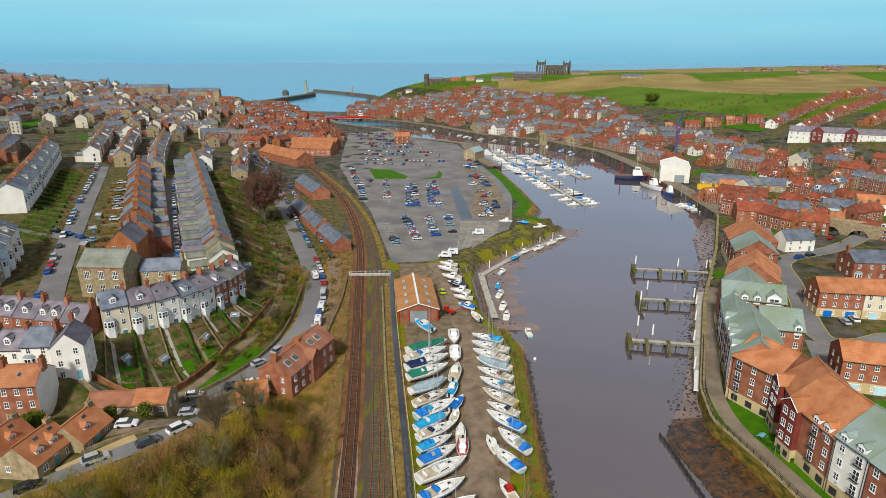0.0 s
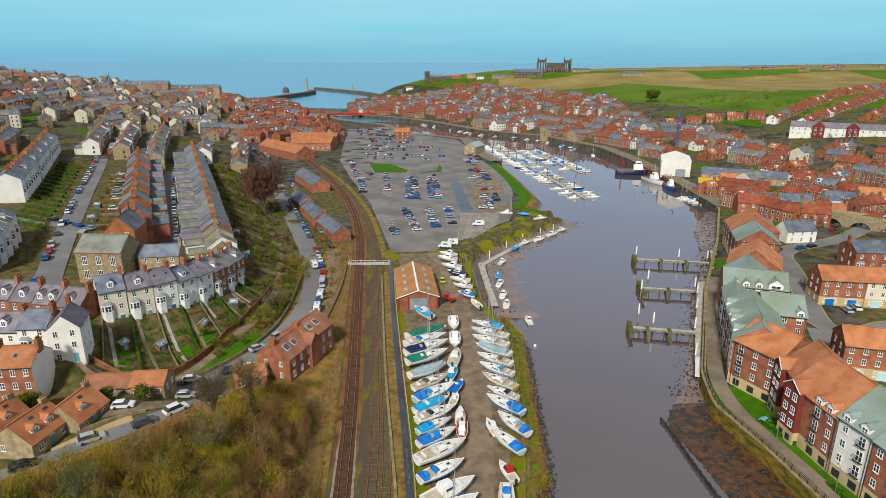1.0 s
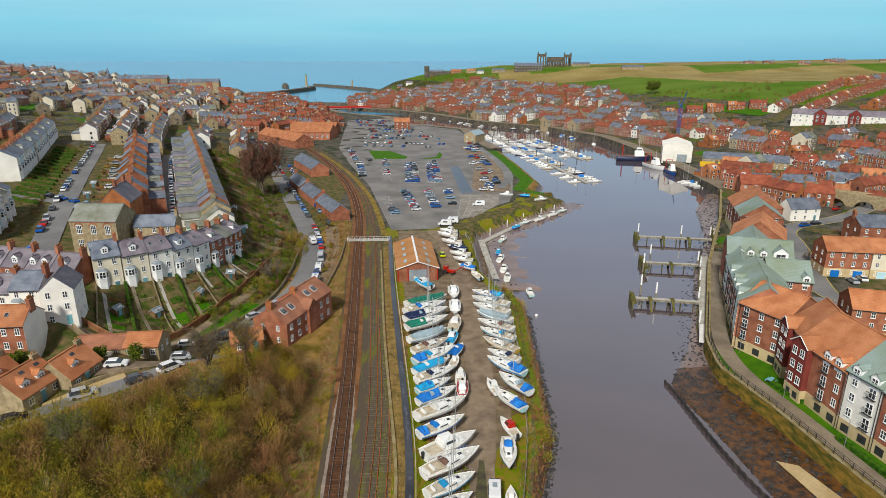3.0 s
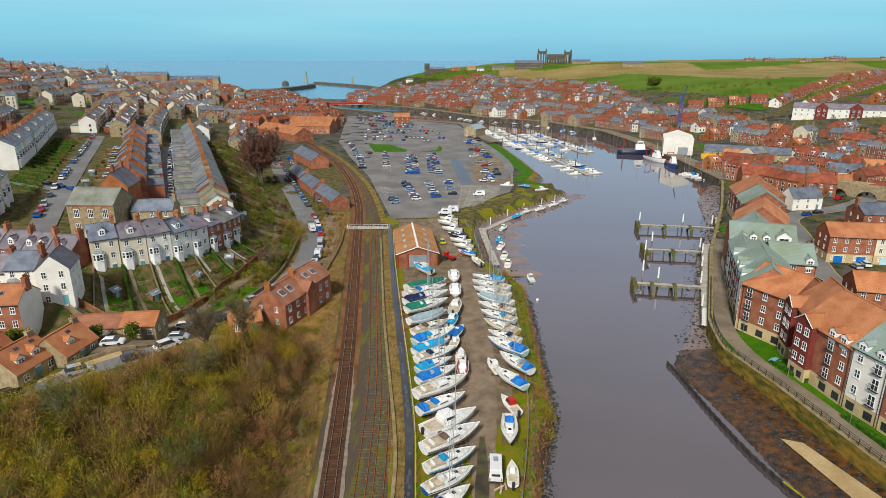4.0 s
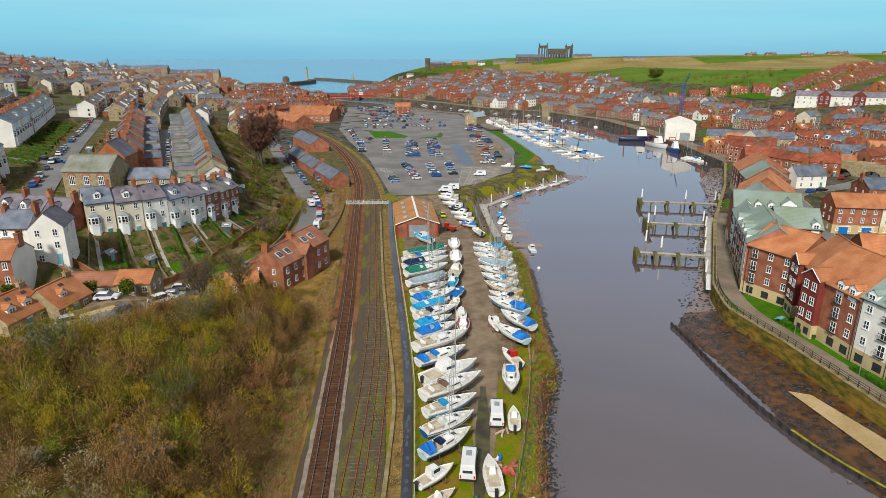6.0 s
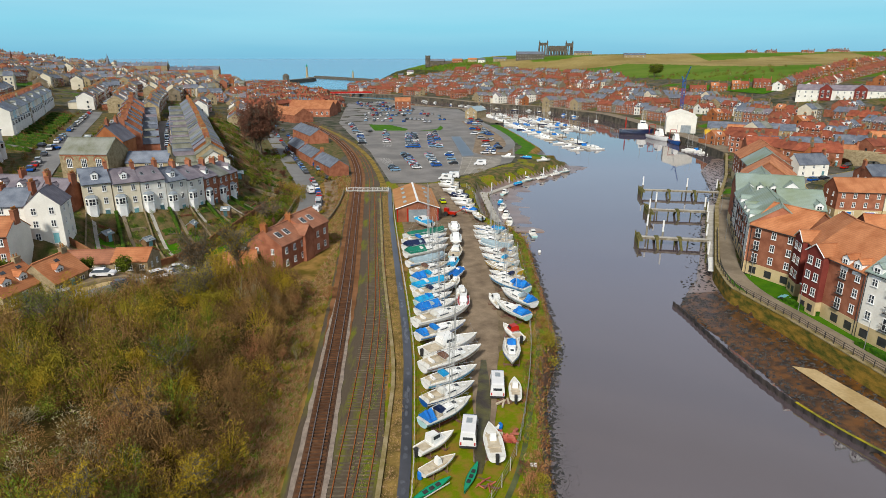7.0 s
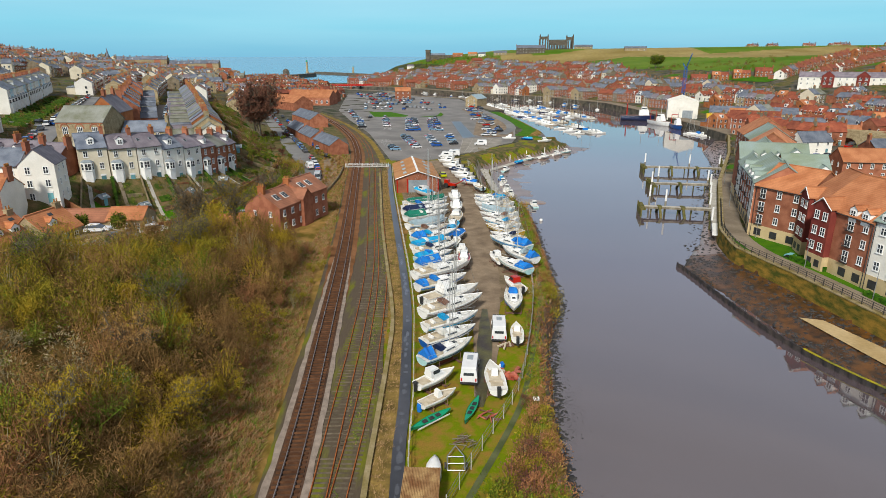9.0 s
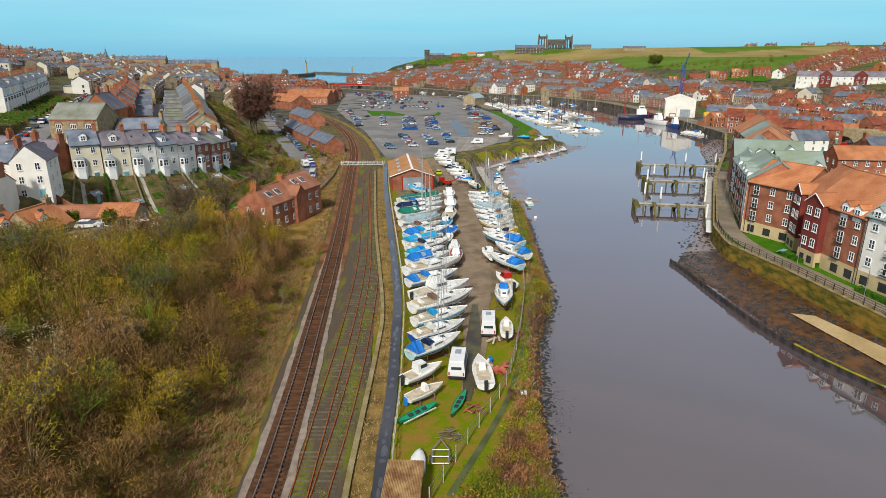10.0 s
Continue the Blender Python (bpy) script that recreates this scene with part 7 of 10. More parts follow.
for x, y, turn, L, kw in [
    (9.6, 105.2, 106, 5.4, dict(label="white fishing boat with an open stern")),
    (11.4, 91.4, 112, 5.8, dict(top_mat=M_REDP, label="white boat with a red wheelhouse roof")),
    (9.9, 73.5, 86, 5.0, dict(open_=True, hull=M_GEL, label="open white dinghy on a timber trolley")),
    (5.9, 61.2, 94, 6.4, dict(open_=True, label="white open fishing boat with a blue box")),
    (-6.0, 161.5, 125, 8.5, dict(cover=M_COVER_SKY, label="white cruiser parked before the boat shed")),
    (1.6, 211, 150, 8, dict(label="white motor boat in the far yard")), (3.0, 202.5, 152, 7.6, dict(label="white cruiser stored in the far yard")),
    (4.6, 195.5, 148, 7.2, dict(hull=M_NAVY, cover=M_NAVY, label="navy motor boat under a dark cover")), (5.6, 189, 155, 7.2, dict(label="white speedboat on a trailer")),
    (6.4, 183.4, 155, 6.6, dict(label="white cabin boat beside the path fence")), (7.2, 176.2, 143, 6.2, dict(cover=M_COVER_BLUE, label="white boat with a loose blue cover")),
    (2.0, 216.5, 155, 7, dict(label="white boat with a long foredeck")), (9.6, 168.5, 110, 6.5, dict(open_=True, hull=M_COVER_GREY, label="grey inflatable boat on the bank")),
]:
    motorboat(L=L, **kw).matrix_basis = pose(x, y, YARD, 0, 0, turn)


def canoe(label, L, hull, m, flip=False):
    ob = thing("canoe", label, "canoe", "", m)
    rings_ = []
    for k in range(9):
        t = k / 8
        b = 0.06 + 0.42 * math.sin(math.pi * t)
        rings_.append([(-L / 2 + L * t, -b, 0.42 + 0.12 * (2 * t - 1) ** 2), (-L / 2 + L * t, -b * 0.7, 0.1), (-L / 2 + L * t, b * 0.7, 0.1), (-L / 2 + L * t, b, 0.42 + 0.12 * (2 * t - 1) ** 2)])
    part("hull", Shape().loft(rings_, 0, False, False), hull, ob)
    part("deck", Shape().loft([[(p[0][0], p[0][1] * 0.9, p[0][2] - 0.05), (p[3][0], p[3][1] * 0.9, p[3][2] - 0.05)] for p in rings_], 0, False, False), hull, ob)
    for x in (-0.9, 0, 0.9):
        part("seat_well", Shape().box(x - 0.3, x + 0.3, -0.22, 0.22, 0.43, 0.46), M_RUBBER, ob)
    return ob


canoe("long green canoe lying on the grass", 5.2, M_GREENP, pose(3.1, 56, YARD + 0.1, 0, 0, 71))
skiff = canoe("green, white and pink racing skiff on a trolley", 5.4, M_GREENP, pose(-1.3, 53.8, YARD + 0.35, 12, 0, 42))
part("stripe", Shape().box(-2.2, 2.2, -0.50, -0.46, 0.2, 0.38), M_TIMBER_WHITE, skiff)
upturned = thing("dinghy", "white upturned dinghy on the grass", "boat")
part("hull", Shape().loft([[(-b, y, 0), (-b * 0.8, y, hh), (0, y, hh * 1.15), (b * 0.8, y, hh), (b, y, 0)] for y, b, hh in ((-1.7, 0.7, 0.55), (-0.8, 0.85, 0.62), (0.4, 0.8, 0.6), (1.3, 0.5, 0.5), (1.9, 0.08, 0.4))]), M_GEL, upturned, smooth=True)
upturned.matrix_basis = pose(-0.9, 46.2, YARD, 0, 0, -4)
trailer = thing("boat_trailer", "empty galvanised boat trailer on the grass", "trailer")
fr = Shape()
for a, b in (((-0.8, -1.5), (-0.8, 0.6)), ((0.8, -1.5), (0.8, 0.6)), ((-0.8, 0.6), (0, 2.2)), ((0.8, 0.6), (0, 2.2)), ((-0.8, -1.5), (0.8, -1.5)), ((-0.8, -0.5), (0.8, -0.5)), ((-0.8, 0.5), (0.8, 0.5))):
    fr.beam((*a, 0.5), (*b, 0.5), 0.06)
part("frame", fr, M_STEEL, trailer)
for sgn in (-1, 1):
    part("wheel", Shape().beam((sgn * 0.9, -0.6, 0.32), (sgn * 1.08, -0.6, 0.32), 0.32, sides=10), M_RUBBER, trailer)
trailer.matrix_basis = pose(1.2, 47.2, YARD)
hut = thing("shed", "small hut with a rusty corrugated iron roof", "shed")
part("wall", Shape().box(-1.9, 1.9, -2.6, 2.6, 0, 2.1), M_TIMBER, hut)
rt = Shape()
for k in range(24):
    rt.box(-2.1 + 0.175 * k, -2.1 + 0.175 * k + 0.09, -2.9, 2.9, 2.2, 2.26)
rt.box(-2.1, 2.1, -2.9, 2.9, 2.1, 2.2)
part("roof", rt, surface("rusty_corrugated_iron", (0.20, 0.10, 0.05), (0.46, 0.32, 0.17), 0.7, 0.8, 0.3, 8), hut, "rust streaked corrugated roof")
hut.matrix_basis = pose(-1.9, 41.0, YARD, 0, 0, -2) @ Matrix.Diagonal((0.76, 1.0, 1.0, 1))
drum = thing("barrel", "bright blue plastic barrel in the grass", "barrel")
part("drum", Shape().loft([[(r_ * math.cos(t), r_ * math.sin(t), z_) for t in [k * math.pi / 5 for k in range(10)]] for r_, z_ in ((0.27, 0), (0.3, 0.2), (0.3, 0.7), (0.27, 0.9))]), M_COVER_BLUE, drum)
drum.matrix_basis = pose(-2.6, 56.2, YARD)
sign = thing("notice_board", "small white notice board by the river path", "sign")
part("board", Shape().box(-0.6, 0.6, -0.04, 0.04, 0.6, 1.4), M_TIMBER_WHITE, sign)
for x in (-0.5, 0.5):
    part("post", Shape().box(x - 0.05, x + 0.05, 0.05, 0.13, 0, 1.3), M_TIMBER, sign)
sign.matrix_basis = pose(10.4, 58, 4.0, -35) @ Matrix.Scale(0.6, 4)

# clutter at the grassy end of the yard
rj = random.Random(44)


def heap(label, name, cat, x, y, n, mats, size, spread):
    """A loose pile of boards, bars and boxes."""
    t = thing(name, label, cat, m=pose(x, y, YARD))
    for k in range(n):
        a, b, c = size[0] * rj.uniform(0.5, 1.2), size[1] * rj.uniform(0.6, 1.3), size[2] * rj.uniform(0.6, 1.3)
        o = part("piece", Shape().box(-a / 2, a / 2, -b / 2, b / 2, 0, c), rj.choice(mats), t)
        o.matrix_basis = pose(rj.uniform(-spread, spread), rj.uniform(-spread, spread), 0.12 * (k // 5) + 0.01 * k % 0.1, rj.uniform(-6, 6), rj.uniform(-6, 6), rj.uniform(0, 180))
    return t


M_PINK = surface("faded_red_crate", (0.30, 0.08, 0.06), (0.50, 0.20, 0.15), 1.0, 0.8, 0.2, own=0.3)
heap("pile of faded red fish crates by the fence", "crate_pile", "crates", 7.9, 63.6, 22, [M_PINK, M_PINK, M_TEAK], (0.8, 0.5, 0.25), 1.2)
heap("broken rusty red trailer frame in the grass", "scrap_heap", "scrap", 4.9, 55.2, 12, [M_STAND, M_PINK], (1.6, 0.12, 0.1), 0.9)
heap("stacked old timber baulks beside the boats", "timber_stack", "timber", 8.3, 71.6, 9, [M_TEAK, M_STAND], (1.7, 0.25, 0.2), 0.5)
heap("heap of cut branches and grey boards", "brush_heap", "brushwood", 2.2, 50.6, 26, [M_TIMBER, M_STAND], (1.5, 0.06, 0.06), 0.8)
heap("blue plastic tubs and boxes by the trailers", "tub_pile", "tubs", 7.2, 65.8, 4, [M_COVER_BLUE, M_GEL], (0.6, 0.5, 0.5), 0.6)

# the boat shed
bshed = thing("boat_shed", "brick boat shed with a tan sheet roof and roller door", "shed")
M_TAN = surface("tan_sheet_roof", (0.34, 0.17, 0.075), (0.44, 0.24, 0.12), 0.25, 0.7, 0.2, 12)
part("wall", gable_body(12, 26, 4.0, 6.0, 0.3, True), M_BRICK, bshed)
part("roof", gable_roof(12, 26, 4.0, 6.0, True, 0.4, 0.4, 0.12), M_TAN, bshed, "tan profiled sheet roof")
part("ridge_cap", Shape().box(-0.3, 0.3, -0.45, 26.45, 6.22, 6.3), M_TIMBER_WHITE, bshed, "white ridge flashing")
part("roller_door", Shape().box(-2.6, 2.6, -0.08, 0.02, 0, 3.6), M_LEAD, bshed, "grey roller door")
for x in (-5.8, -2.9, 2.9, 5.8):
    part("post", Shape().box(x - 0.14, x + 0.14, -0.14, 0.0, 0, 4.1), M_REDP, bshed, "red painted post")
v = Shape()
for sgn in (-1, 1):
    v.beam((sgn * 6.4, -0.45, 3.95), (0, -0.45, 6.15), 0.13)
part("bargeboard", v, M_TIMBER_WHITE, bshed)
for k in range(4):
    for sgn in (-1, 1):
        o = part("roof_light", Shape().box(-0.5, 0.5, -1.2, 1.2, 0, 0.05), M_COVER_GREY, bshed)
        o.matrix_basis = pose(sgn * 3.4, 4 + 6 * k, 5.05, 0, sgn * 18.4, 0)
bshed.matrix_basis = pose(-7.6, 167.2, 4.2, 0, 0, 6.5)
tractor = thing("boat_hoist", "red tractor hoist beside the boat shed", "tractor")
part("body", Shape().box(-0.5, 0.5, -1.6, 0.8, 0.7, 1.5).box(-0.6, 0.6, 0.8, 2.0, 0.7, 2.4), M_REDP, tractor)
for x, y, r_ in ((-0.8, 1.3, 0.75), (0.8, 1.3, 0.75), (-0.7, -1.1, 0.45), (0.7, -1.1, 0.45)):
    part("wheel", Shape().beam((x - 0.18, y, r_), (x + 0.18, y, r_), r_, sides=12), M_RUBBER, tractor)
part("arm", Shape().beam((0, -1.6, 1.2), (1.8, -3.6, 2.6), 0.12).beam((1.8, -3.6, 2.6), (2.4, -4.0, 1.0), 0.1), M_REDP, tractor)
tractor.matrix_basis = pose(1.9, 173, 4.3, 0, 0, 60)

# fences round the yard
yf = thing("fence", "grey chain link fence along the boatyard", "fence")
fpost = mesh_of("post", Shape().box(-0.05, 0.05, -0.05, 0.05, 0, 1.8), [M_CONCRETE])
fence_pts = smooth_line([(0.3, 41), (4.0, 50), (8.1, 58.3), (10.2, 66), (12.9, 79.8), (15.0, 93.7), (16.6, 120), (17.4, 145), (15.5, 160), (12.0, 178), (10.5, 195), (8, 214)], 3.0)
for x, y in fence_pts:
    o = part("post", fpost, None, yf)
    o.matrix_basis = pose(x, y, min(4.2, h(x, y)))
for zz in (0.6, 1.2, 1.75):
    part("wire", Shape().loft([[(x - 0.025, y, min(4.2, h(x, y)) + zz), (x + 0.025, y, min(4.2, h(x, y)) + zz), (x, y, min(4.2, h(x, y)) + zz + 0.05)] for x, y in fence_pts]), M_STEEL, yf)
pf = thing("fence", "low pale fence between path and boatyard", "fence")
for k, (x, y) in enumerate(smooth_line([(p[0] + 1.0, p[1]) for p in RIVER_PATH[1:-1]], 2.6)):
    o = part("post", fpost, None, pf)
    o.matrix_basis = pose(x, y, 4.15)
for zz in (0.7, 1.4):
    part("rail", Shape().loft([[(x - 0.03, y, 4.15 + zz), (x + 0.03, y, 4.15 + zz), (x + 0.03, y, 4.21 + zz), (x - 0.03, y, 4.21 + zz)] for x, y in smooth_line([(p[0] + 1.0, p[1]) for p in RIVER_PATH[1:-1]], 5)]), M_CONCRETE, pf)
single("path", ribbon([(2.0, 42), (6.5, 52), (9.2, 59), (11.2, 68), (13.9, 80), (16.2, 93), (18.2, 120), (18.8, 145), (17, 160)], 0.65, 0.05, z=4.2), M_MOSS, "narrow mossy river path outside the fence", "path", "structure")

# boats afloat
rb = random.Random(12)
afloat = [
    Kit(lambda: yacht("white sailing yacht moored at the marina", 9.5, afloat=True, group="boats moored in the marina")),
    Kit(lambda: yacht("white yacht with a blue sail cover at its mooring", 9.0, cover=M_COVER_BLUE, cover_len=0.3, afloat=True, group="boats moored in the marina")),
    Kit(lambda: motorboat("white motor cruiser moored at the marina", 8.0, afloat=True, group="boats moored in the marina", engine=False)),
    Kit(lambda: motorboat("cream cabin boat moored at the marina", 7.0, M_DECK, afloat=True, group="boats moored in the marina", engine=False)),
    Kit(lambda: yacht("navy hulled yacht with a cream deck at its mooring", 9.2, M_NAVY, M_DECK, afloat=True, group="boats moored in the marina")),
    Kit(lambda: motorboat("brown wooden fishing coble at its mooring", 7.0, M_TEAK, M_TEAK, afloat=True, group="boats moored in the marina", engine=False)),
    Kit(lambda: motorboat("small blue boat with a white cabin", 6.0, M_BLUE, afloat=True, group="boats moored in the marina", engine=False)),
]


def moor(x, y, turn, pick=None):
    kit = pick or rb.choices(afloat, (3, 3, 3, 3, 2, 2, 1))[0]
    kit.place(pose(x, y, 0, 0, 0, turn))


def walkboard(a, b, width=2.0):
    L = math.hypot(b[0] - a[0], b[1] - a[1])
    t = math.degrees(math.atan2(b[1] - a[1], b[0] - a[0]))
    ob = thing("pontoon", "floating marina pontoon with mooring fingers", "pontoon", "marina pontoons", pose(a[0], a[1], 0, 0, 0, t))
    part("deck", Shape().box(0, L, -width / 2, width / 2, 0.1, 0.6), M_CONCRETE, ob)
    for k in range(int(L // 24) + 1):
        part("pile", Shape().beam((24 * k + 1, width * 0.7, -2), (24 * k + 1, width * 0.7, 5.5), 0.25, sides=6), M_IRON, ob)


for a, b in (((43, 545), (80, 334)), ((72, 520), (95, 414))):
    walkboard(a, b)
    n = int(math.hypot(b[0] - a[0], b[1] - a[1]) / 6.2)
    t = math.degrees(math.atan2(b[1] - a[1], b[0] - a[0]))
    for k in range(n):
        f_ = (k + 0.5) / n
        x, y = a[0] + f_ * (b[0] - a[0]), a[1] + f_ * (b[1] - a[1])
        for sgn in (-1, 1):
            if rb.random() < 0.74:
                moor(x + sgn * 6.0 * math.cos(math.radians(t + 90)), y + sgn * 6.0 * math.sin(math.radians(t + 90)), t + 90 * sgn + rb.uniform(-6, 6))
walkboard((42, 450), (58, 447))
walkboard((40, 500), (50, 505))
single("road", ribbon([(28, 300), (38, 330), (33, 400), (20, 470)], 5, 0.10, z=4.22), M_ASPHALT, "quayside access road by the marina", "road", "structure")
for y in np.arange(470, 760, 11):
    xe_ = float(along(EAST_BANK, y))
    if rb.random() < 0.7:
        moor(xe_ - rb.uniform(7, 14), y, 90 + math.degrees(math.atan2(12, xe_ - float(along(EAST_BANK, y + 12)))) + rb.uniform(-15, 15) - 90)
for k in range(8):
    moor(134.2 + 1.9 * k + (0 if k % 2 else 1), 336 - 4.0 * k, 200 + rb.uniform(-8, 8), afloat[k % 3])
small = [
    Kit(lambda: motorboat("turquoise and white fishing boat on the river", 5.6, M_PALE, afloat=True, engine=False, group="small boats on the river")),
    Kit(lambda: motorboat("blue open boat by the pontoon", 5.4, M_BLUE, afloat=True, open_=True, engine=False, cover=M_COVER_SKY, group="small boats on the river")),
    Kit(lambda: motorboat("white half-cabin boat by the pontoon", 6.2, afloat=True, engine=False, group="small boats on the river")),
]
small[0].place(pose(25.6, 168.2, 0, 0, 0, 96))
for x, y, turn, k in ((41.5, 251.5, 40, 2), (34.5, 246, 40, 0), (29.8, 239, 50, 1), (22.8, 222, 60, 0), (19.6, 206, 80, 1), (19.8, 198.5, 70, 2), (19.9, 188, 75, 2), (20.2, 180, 80, 2), (48.5, 260, 40, 2), (54, 267, 35, 0), (45, 273, 20, 2), (38, 280, 160, 1), (30, 283, 170, 2)):
    small[k].place(pose(x, y, max(0.0, h(x, y) + 0.35), 0, 0, turn))


buoy = thing("mooring_buoy", "round white mooring buoy on the river", "buoy", m=pose(25.2, 151.5, 0.0))
part("float", Shape().loft([[(0.45 * math.sin(a_) * math.cos(t_), 0.45 * math.sin(a_) * math.sin(t_), 0.25 - 0.45 * math.cos(a_)) for t_ in [k * math.pi / 5 for k in range(10)]] for a_ in (0.05, 0.6, 1.1, 1.6, 2.1, 2.6, 3.09)]), M_GEL, buoy, smooth=True)
part("ring", Shape().box(-0.05, 0.05, -0.12, 0.12, 0.69, 0.82), M_IRON, buoy)


def trawler(label, L, hull, m):
    ob = thing("trawler", label, "fishing boat", "fishing boats at the quay", m)
    hull_parts(ob, L, L * 0.3, L * 0.17, hull, M_STAND, -L * 0.05, None, 0.85)
    top = L * 0.12
    part("wheelhouse", cabin_shape(-L * 0.05, L * 0.2, L * 0.2, L * 0.18, top, top + L * 0.14, 0.6), M_GEL, ob)
    part("bridge", cabin_shape(0, L * 0.15, L * 0.16, L * 0.15, top + L * 0.14, top + L * 0.22, 0.5), M_GEL, ob)
    part("bridge_window", Shape().box(L * 0.01, L * 0.125, -L * 0.082, L * 0.082, top + L * 0.165, top + L * 0.195), M_PANE, ob)
    part("gantry", Shape().beam((-L * 0.35, -L * 0.1, top), (-L * 0.35, -L * 0.1, top + L * 0.3), 0.18).beam((-L * 0.35, L * 0.1, top), (-L * 0.35, L * 0.1, top + L * 0.3), 0.18).beam((-L * 0.35, -L * 0.1, top + L * 0.3), (-L * 0.35, L * 0.1, top + L * 0.3), 0.18), M_REDP, ob)
    part("mast", Shape().beam((L * 0.05, 0, top + L * 0.2), (L * 0.05, 0, top + L * 0.5), 0.14), M_MAST, ob)
    return ob


trawler("dark blue trawler with a white wheelhouse at the quay", 26, M_NAVY, pose(131, 411, 0, 0, 0, -12))
trawler("white and red fishing boat moored at the quay", 20, M_GEL, pose(133.8, 382, 0, 0, 0, -75))
trawler("bright blue fishing boat moored at the quay", 18, M_BLUE, pose(137.4, 362, 0, 0, 0, -95))


# ---- vehicles ----
def car_paint(name, c):
    return surface(name, tuple(v * 0.9 for v in c), c, 0.8, 0.25, 0.0, 8, dirt=0.05)


CAR_COLOURS = {"white": (0.72, 0.72, 0.72), "silver": (0.40, 0.41, 0.43), "black": (0.015, 0.015, 0.018), "dark grey": (0.07, 0.075, 0.085), "blue": (0.02, 0.09, 0.36), "red": (0.45, 0.025, 0.02), "pale blue": (0.22, 0.34, 0.46)}
M_TAIL = surface("tail_lamp", (0.35, 0.01, 0.01), (0.45, 0.02, 0.02), 2, 0.3, 0.0)
WHEEL = mesh_of("wheel", Shape().beam((0, -0.11, 0), (0, 0.11, 0), 0.32, sides=12), [M_RUBBER])


def car(colour, body, L=4.2, W=1.78, H=1.48, van=False, far=False):
    """A car pointing along +x."""
    kind = "van" if van else "car"
    ob = thing(kind, f"{colour} parked {kind} with dark windows", kind, "parked cars")
    s = Shape()
    if van:
        prof = [(-L / 2, 0.35), (L / 2, 0.35), (L / 2 + 0.05, 0.8), (L / 2 - 0.75, 1.1), (L / 2 - 1.35, H - 0.06), (L / 2 - 1.7, H), (-L / 2 + 0.35, H), (-L / 2 + 0.1, H - 0.1), (-L / 2, 1.2)]
    else:
        prof = [(-L / 2, 0.35), (L / 2, 0.35), (L / 2 + 0.03, 0.62), (L / 2 - 0.15, 0.80), (L / 2 - 1.05, 0.93), (-L / 2 + 0.15, 0.98), (-L / 2 - 0.02, 0.75)]
    k = len(s.v)
    n = len(prof)
    for y, ins in ((-W / 2 + 0.06, 0.06), (-W / 2, 0), (W / 2, 0), (W / 2 - 0.06, 0.06)):
        s.v += [(x * (1 - ins * 0.02), y * (0.86 if z > 1.9 else 0.95 if z > 1.3 else 1.0), z - (ins * 0.5 if z > 0.6 else 0)) for x, z in prof]
    for j in range(3):
        for i in range(n):
            i2 = (i + 1) % n
            s.f.append((k + j * n + i, k + j * n + i2, k + (j + 1) * n + i2, k + (j + 1) * n + i))
            s.m.append(0)
    s.f += [tuple(range(k + n - 1, k - 1, -1)), tuple(range(k + 3 * n, k + 4 * n))]
    s.m += [0, 0]
    if far and not van:
        x0, x1, yy = -L / 2 + 0.7, L / 2 - 1.75, W / 2 - 0.25
        s.loft([[(x0, -yy, H - 0.03), (x1, -yy, H - 0.03), (x1, yy, H - 0.03), (x0, yy, H - 0.03)], [(x0 * 0.97, -yy * 0.94, H + 0.02), (x1 * 0.97, -yy * 0.94, H + 0.02), (x1 * 0.97, yy * 0.94, H + 0.02), (x0 * 0.97, yy * 0.94, H + 0.02)]])
        for x in (-L * 0.31, L * 0.31):
            for sgn in (-1, 1):
                s.beam((x, sgn * (W / 2 - 0.2), 0.32), (x, sgn * (W / 2 + 0.01), 0.32), 0.32, 1, 8)
    part("body", s, [body, M_RUBBER] if far else body, ob)
    if not van:
        lo = [(-L / 2 + 0.25, -W / 2 + 0.08, 0.94), (L / 2 - 1.0, -W / 2 + 0.08, 0.92), (L / 2 - 1.0, W / 2 - 0.08, 0.92), (-L / 2 + 0.25, W / 2 - 0.08, 0.94)]
        hi = [(-L / 2 + 0.7, -W / 2 + 0.25, H - 0.04), (L / 2 - 1.75, -W / 2 + 0.25, H - 0.04), (L / 2 - 1.75, W / 2 - 0.25, H - 0.04), (-L / 2 + 0.7, W / 2 - 0.25, H - 0.04)]
        part("window_glass", Shape().loft([lo, hi]), M_PANE, ob)
        if not far:
            part("roof", Shape().loft([hi, [(x * 0.97, y * 0.94, H + 0.02) for x, y, z in hi]]), body, ob)
    else:
        for sgn in (-1, 1):
            part("side_window", Shape().box(-L * 0.2, L * 0.12, sgn * W * 0.475 - 0.03, sgn * W * 0.475 + 0.01, H * 0.6, H * 0.78), M_PANE, ob)
        part("rear_window", Shape().box(-L / 2 - 0.03, -L / 2 + 0.12, -W * 0.3, W * 0.3, H * 0.6, H * 0.74), M_PANE, ob)
        part("roof_hatch", Shape().box(-L * 0.1, L * 0.08, -0.35, 0.35, H, H + 0.1), M_LEAD, ob)
        for sgn in (-1, 1):
            part("tail_lamp", Shape().box(-L / 2 - 0.03, -L / 2 + 0.02, sgn * W * 0.42 - 0.08, sgn * W * 0.42 + 0.08, 0.7, 1.1), M_TAIL, ob)
        part("bumper", Shape().box(-L / 2 - 0.12, -L / 2, -W / 2, W / 2, 0.35, 0.6), M_RUBBER, ob)
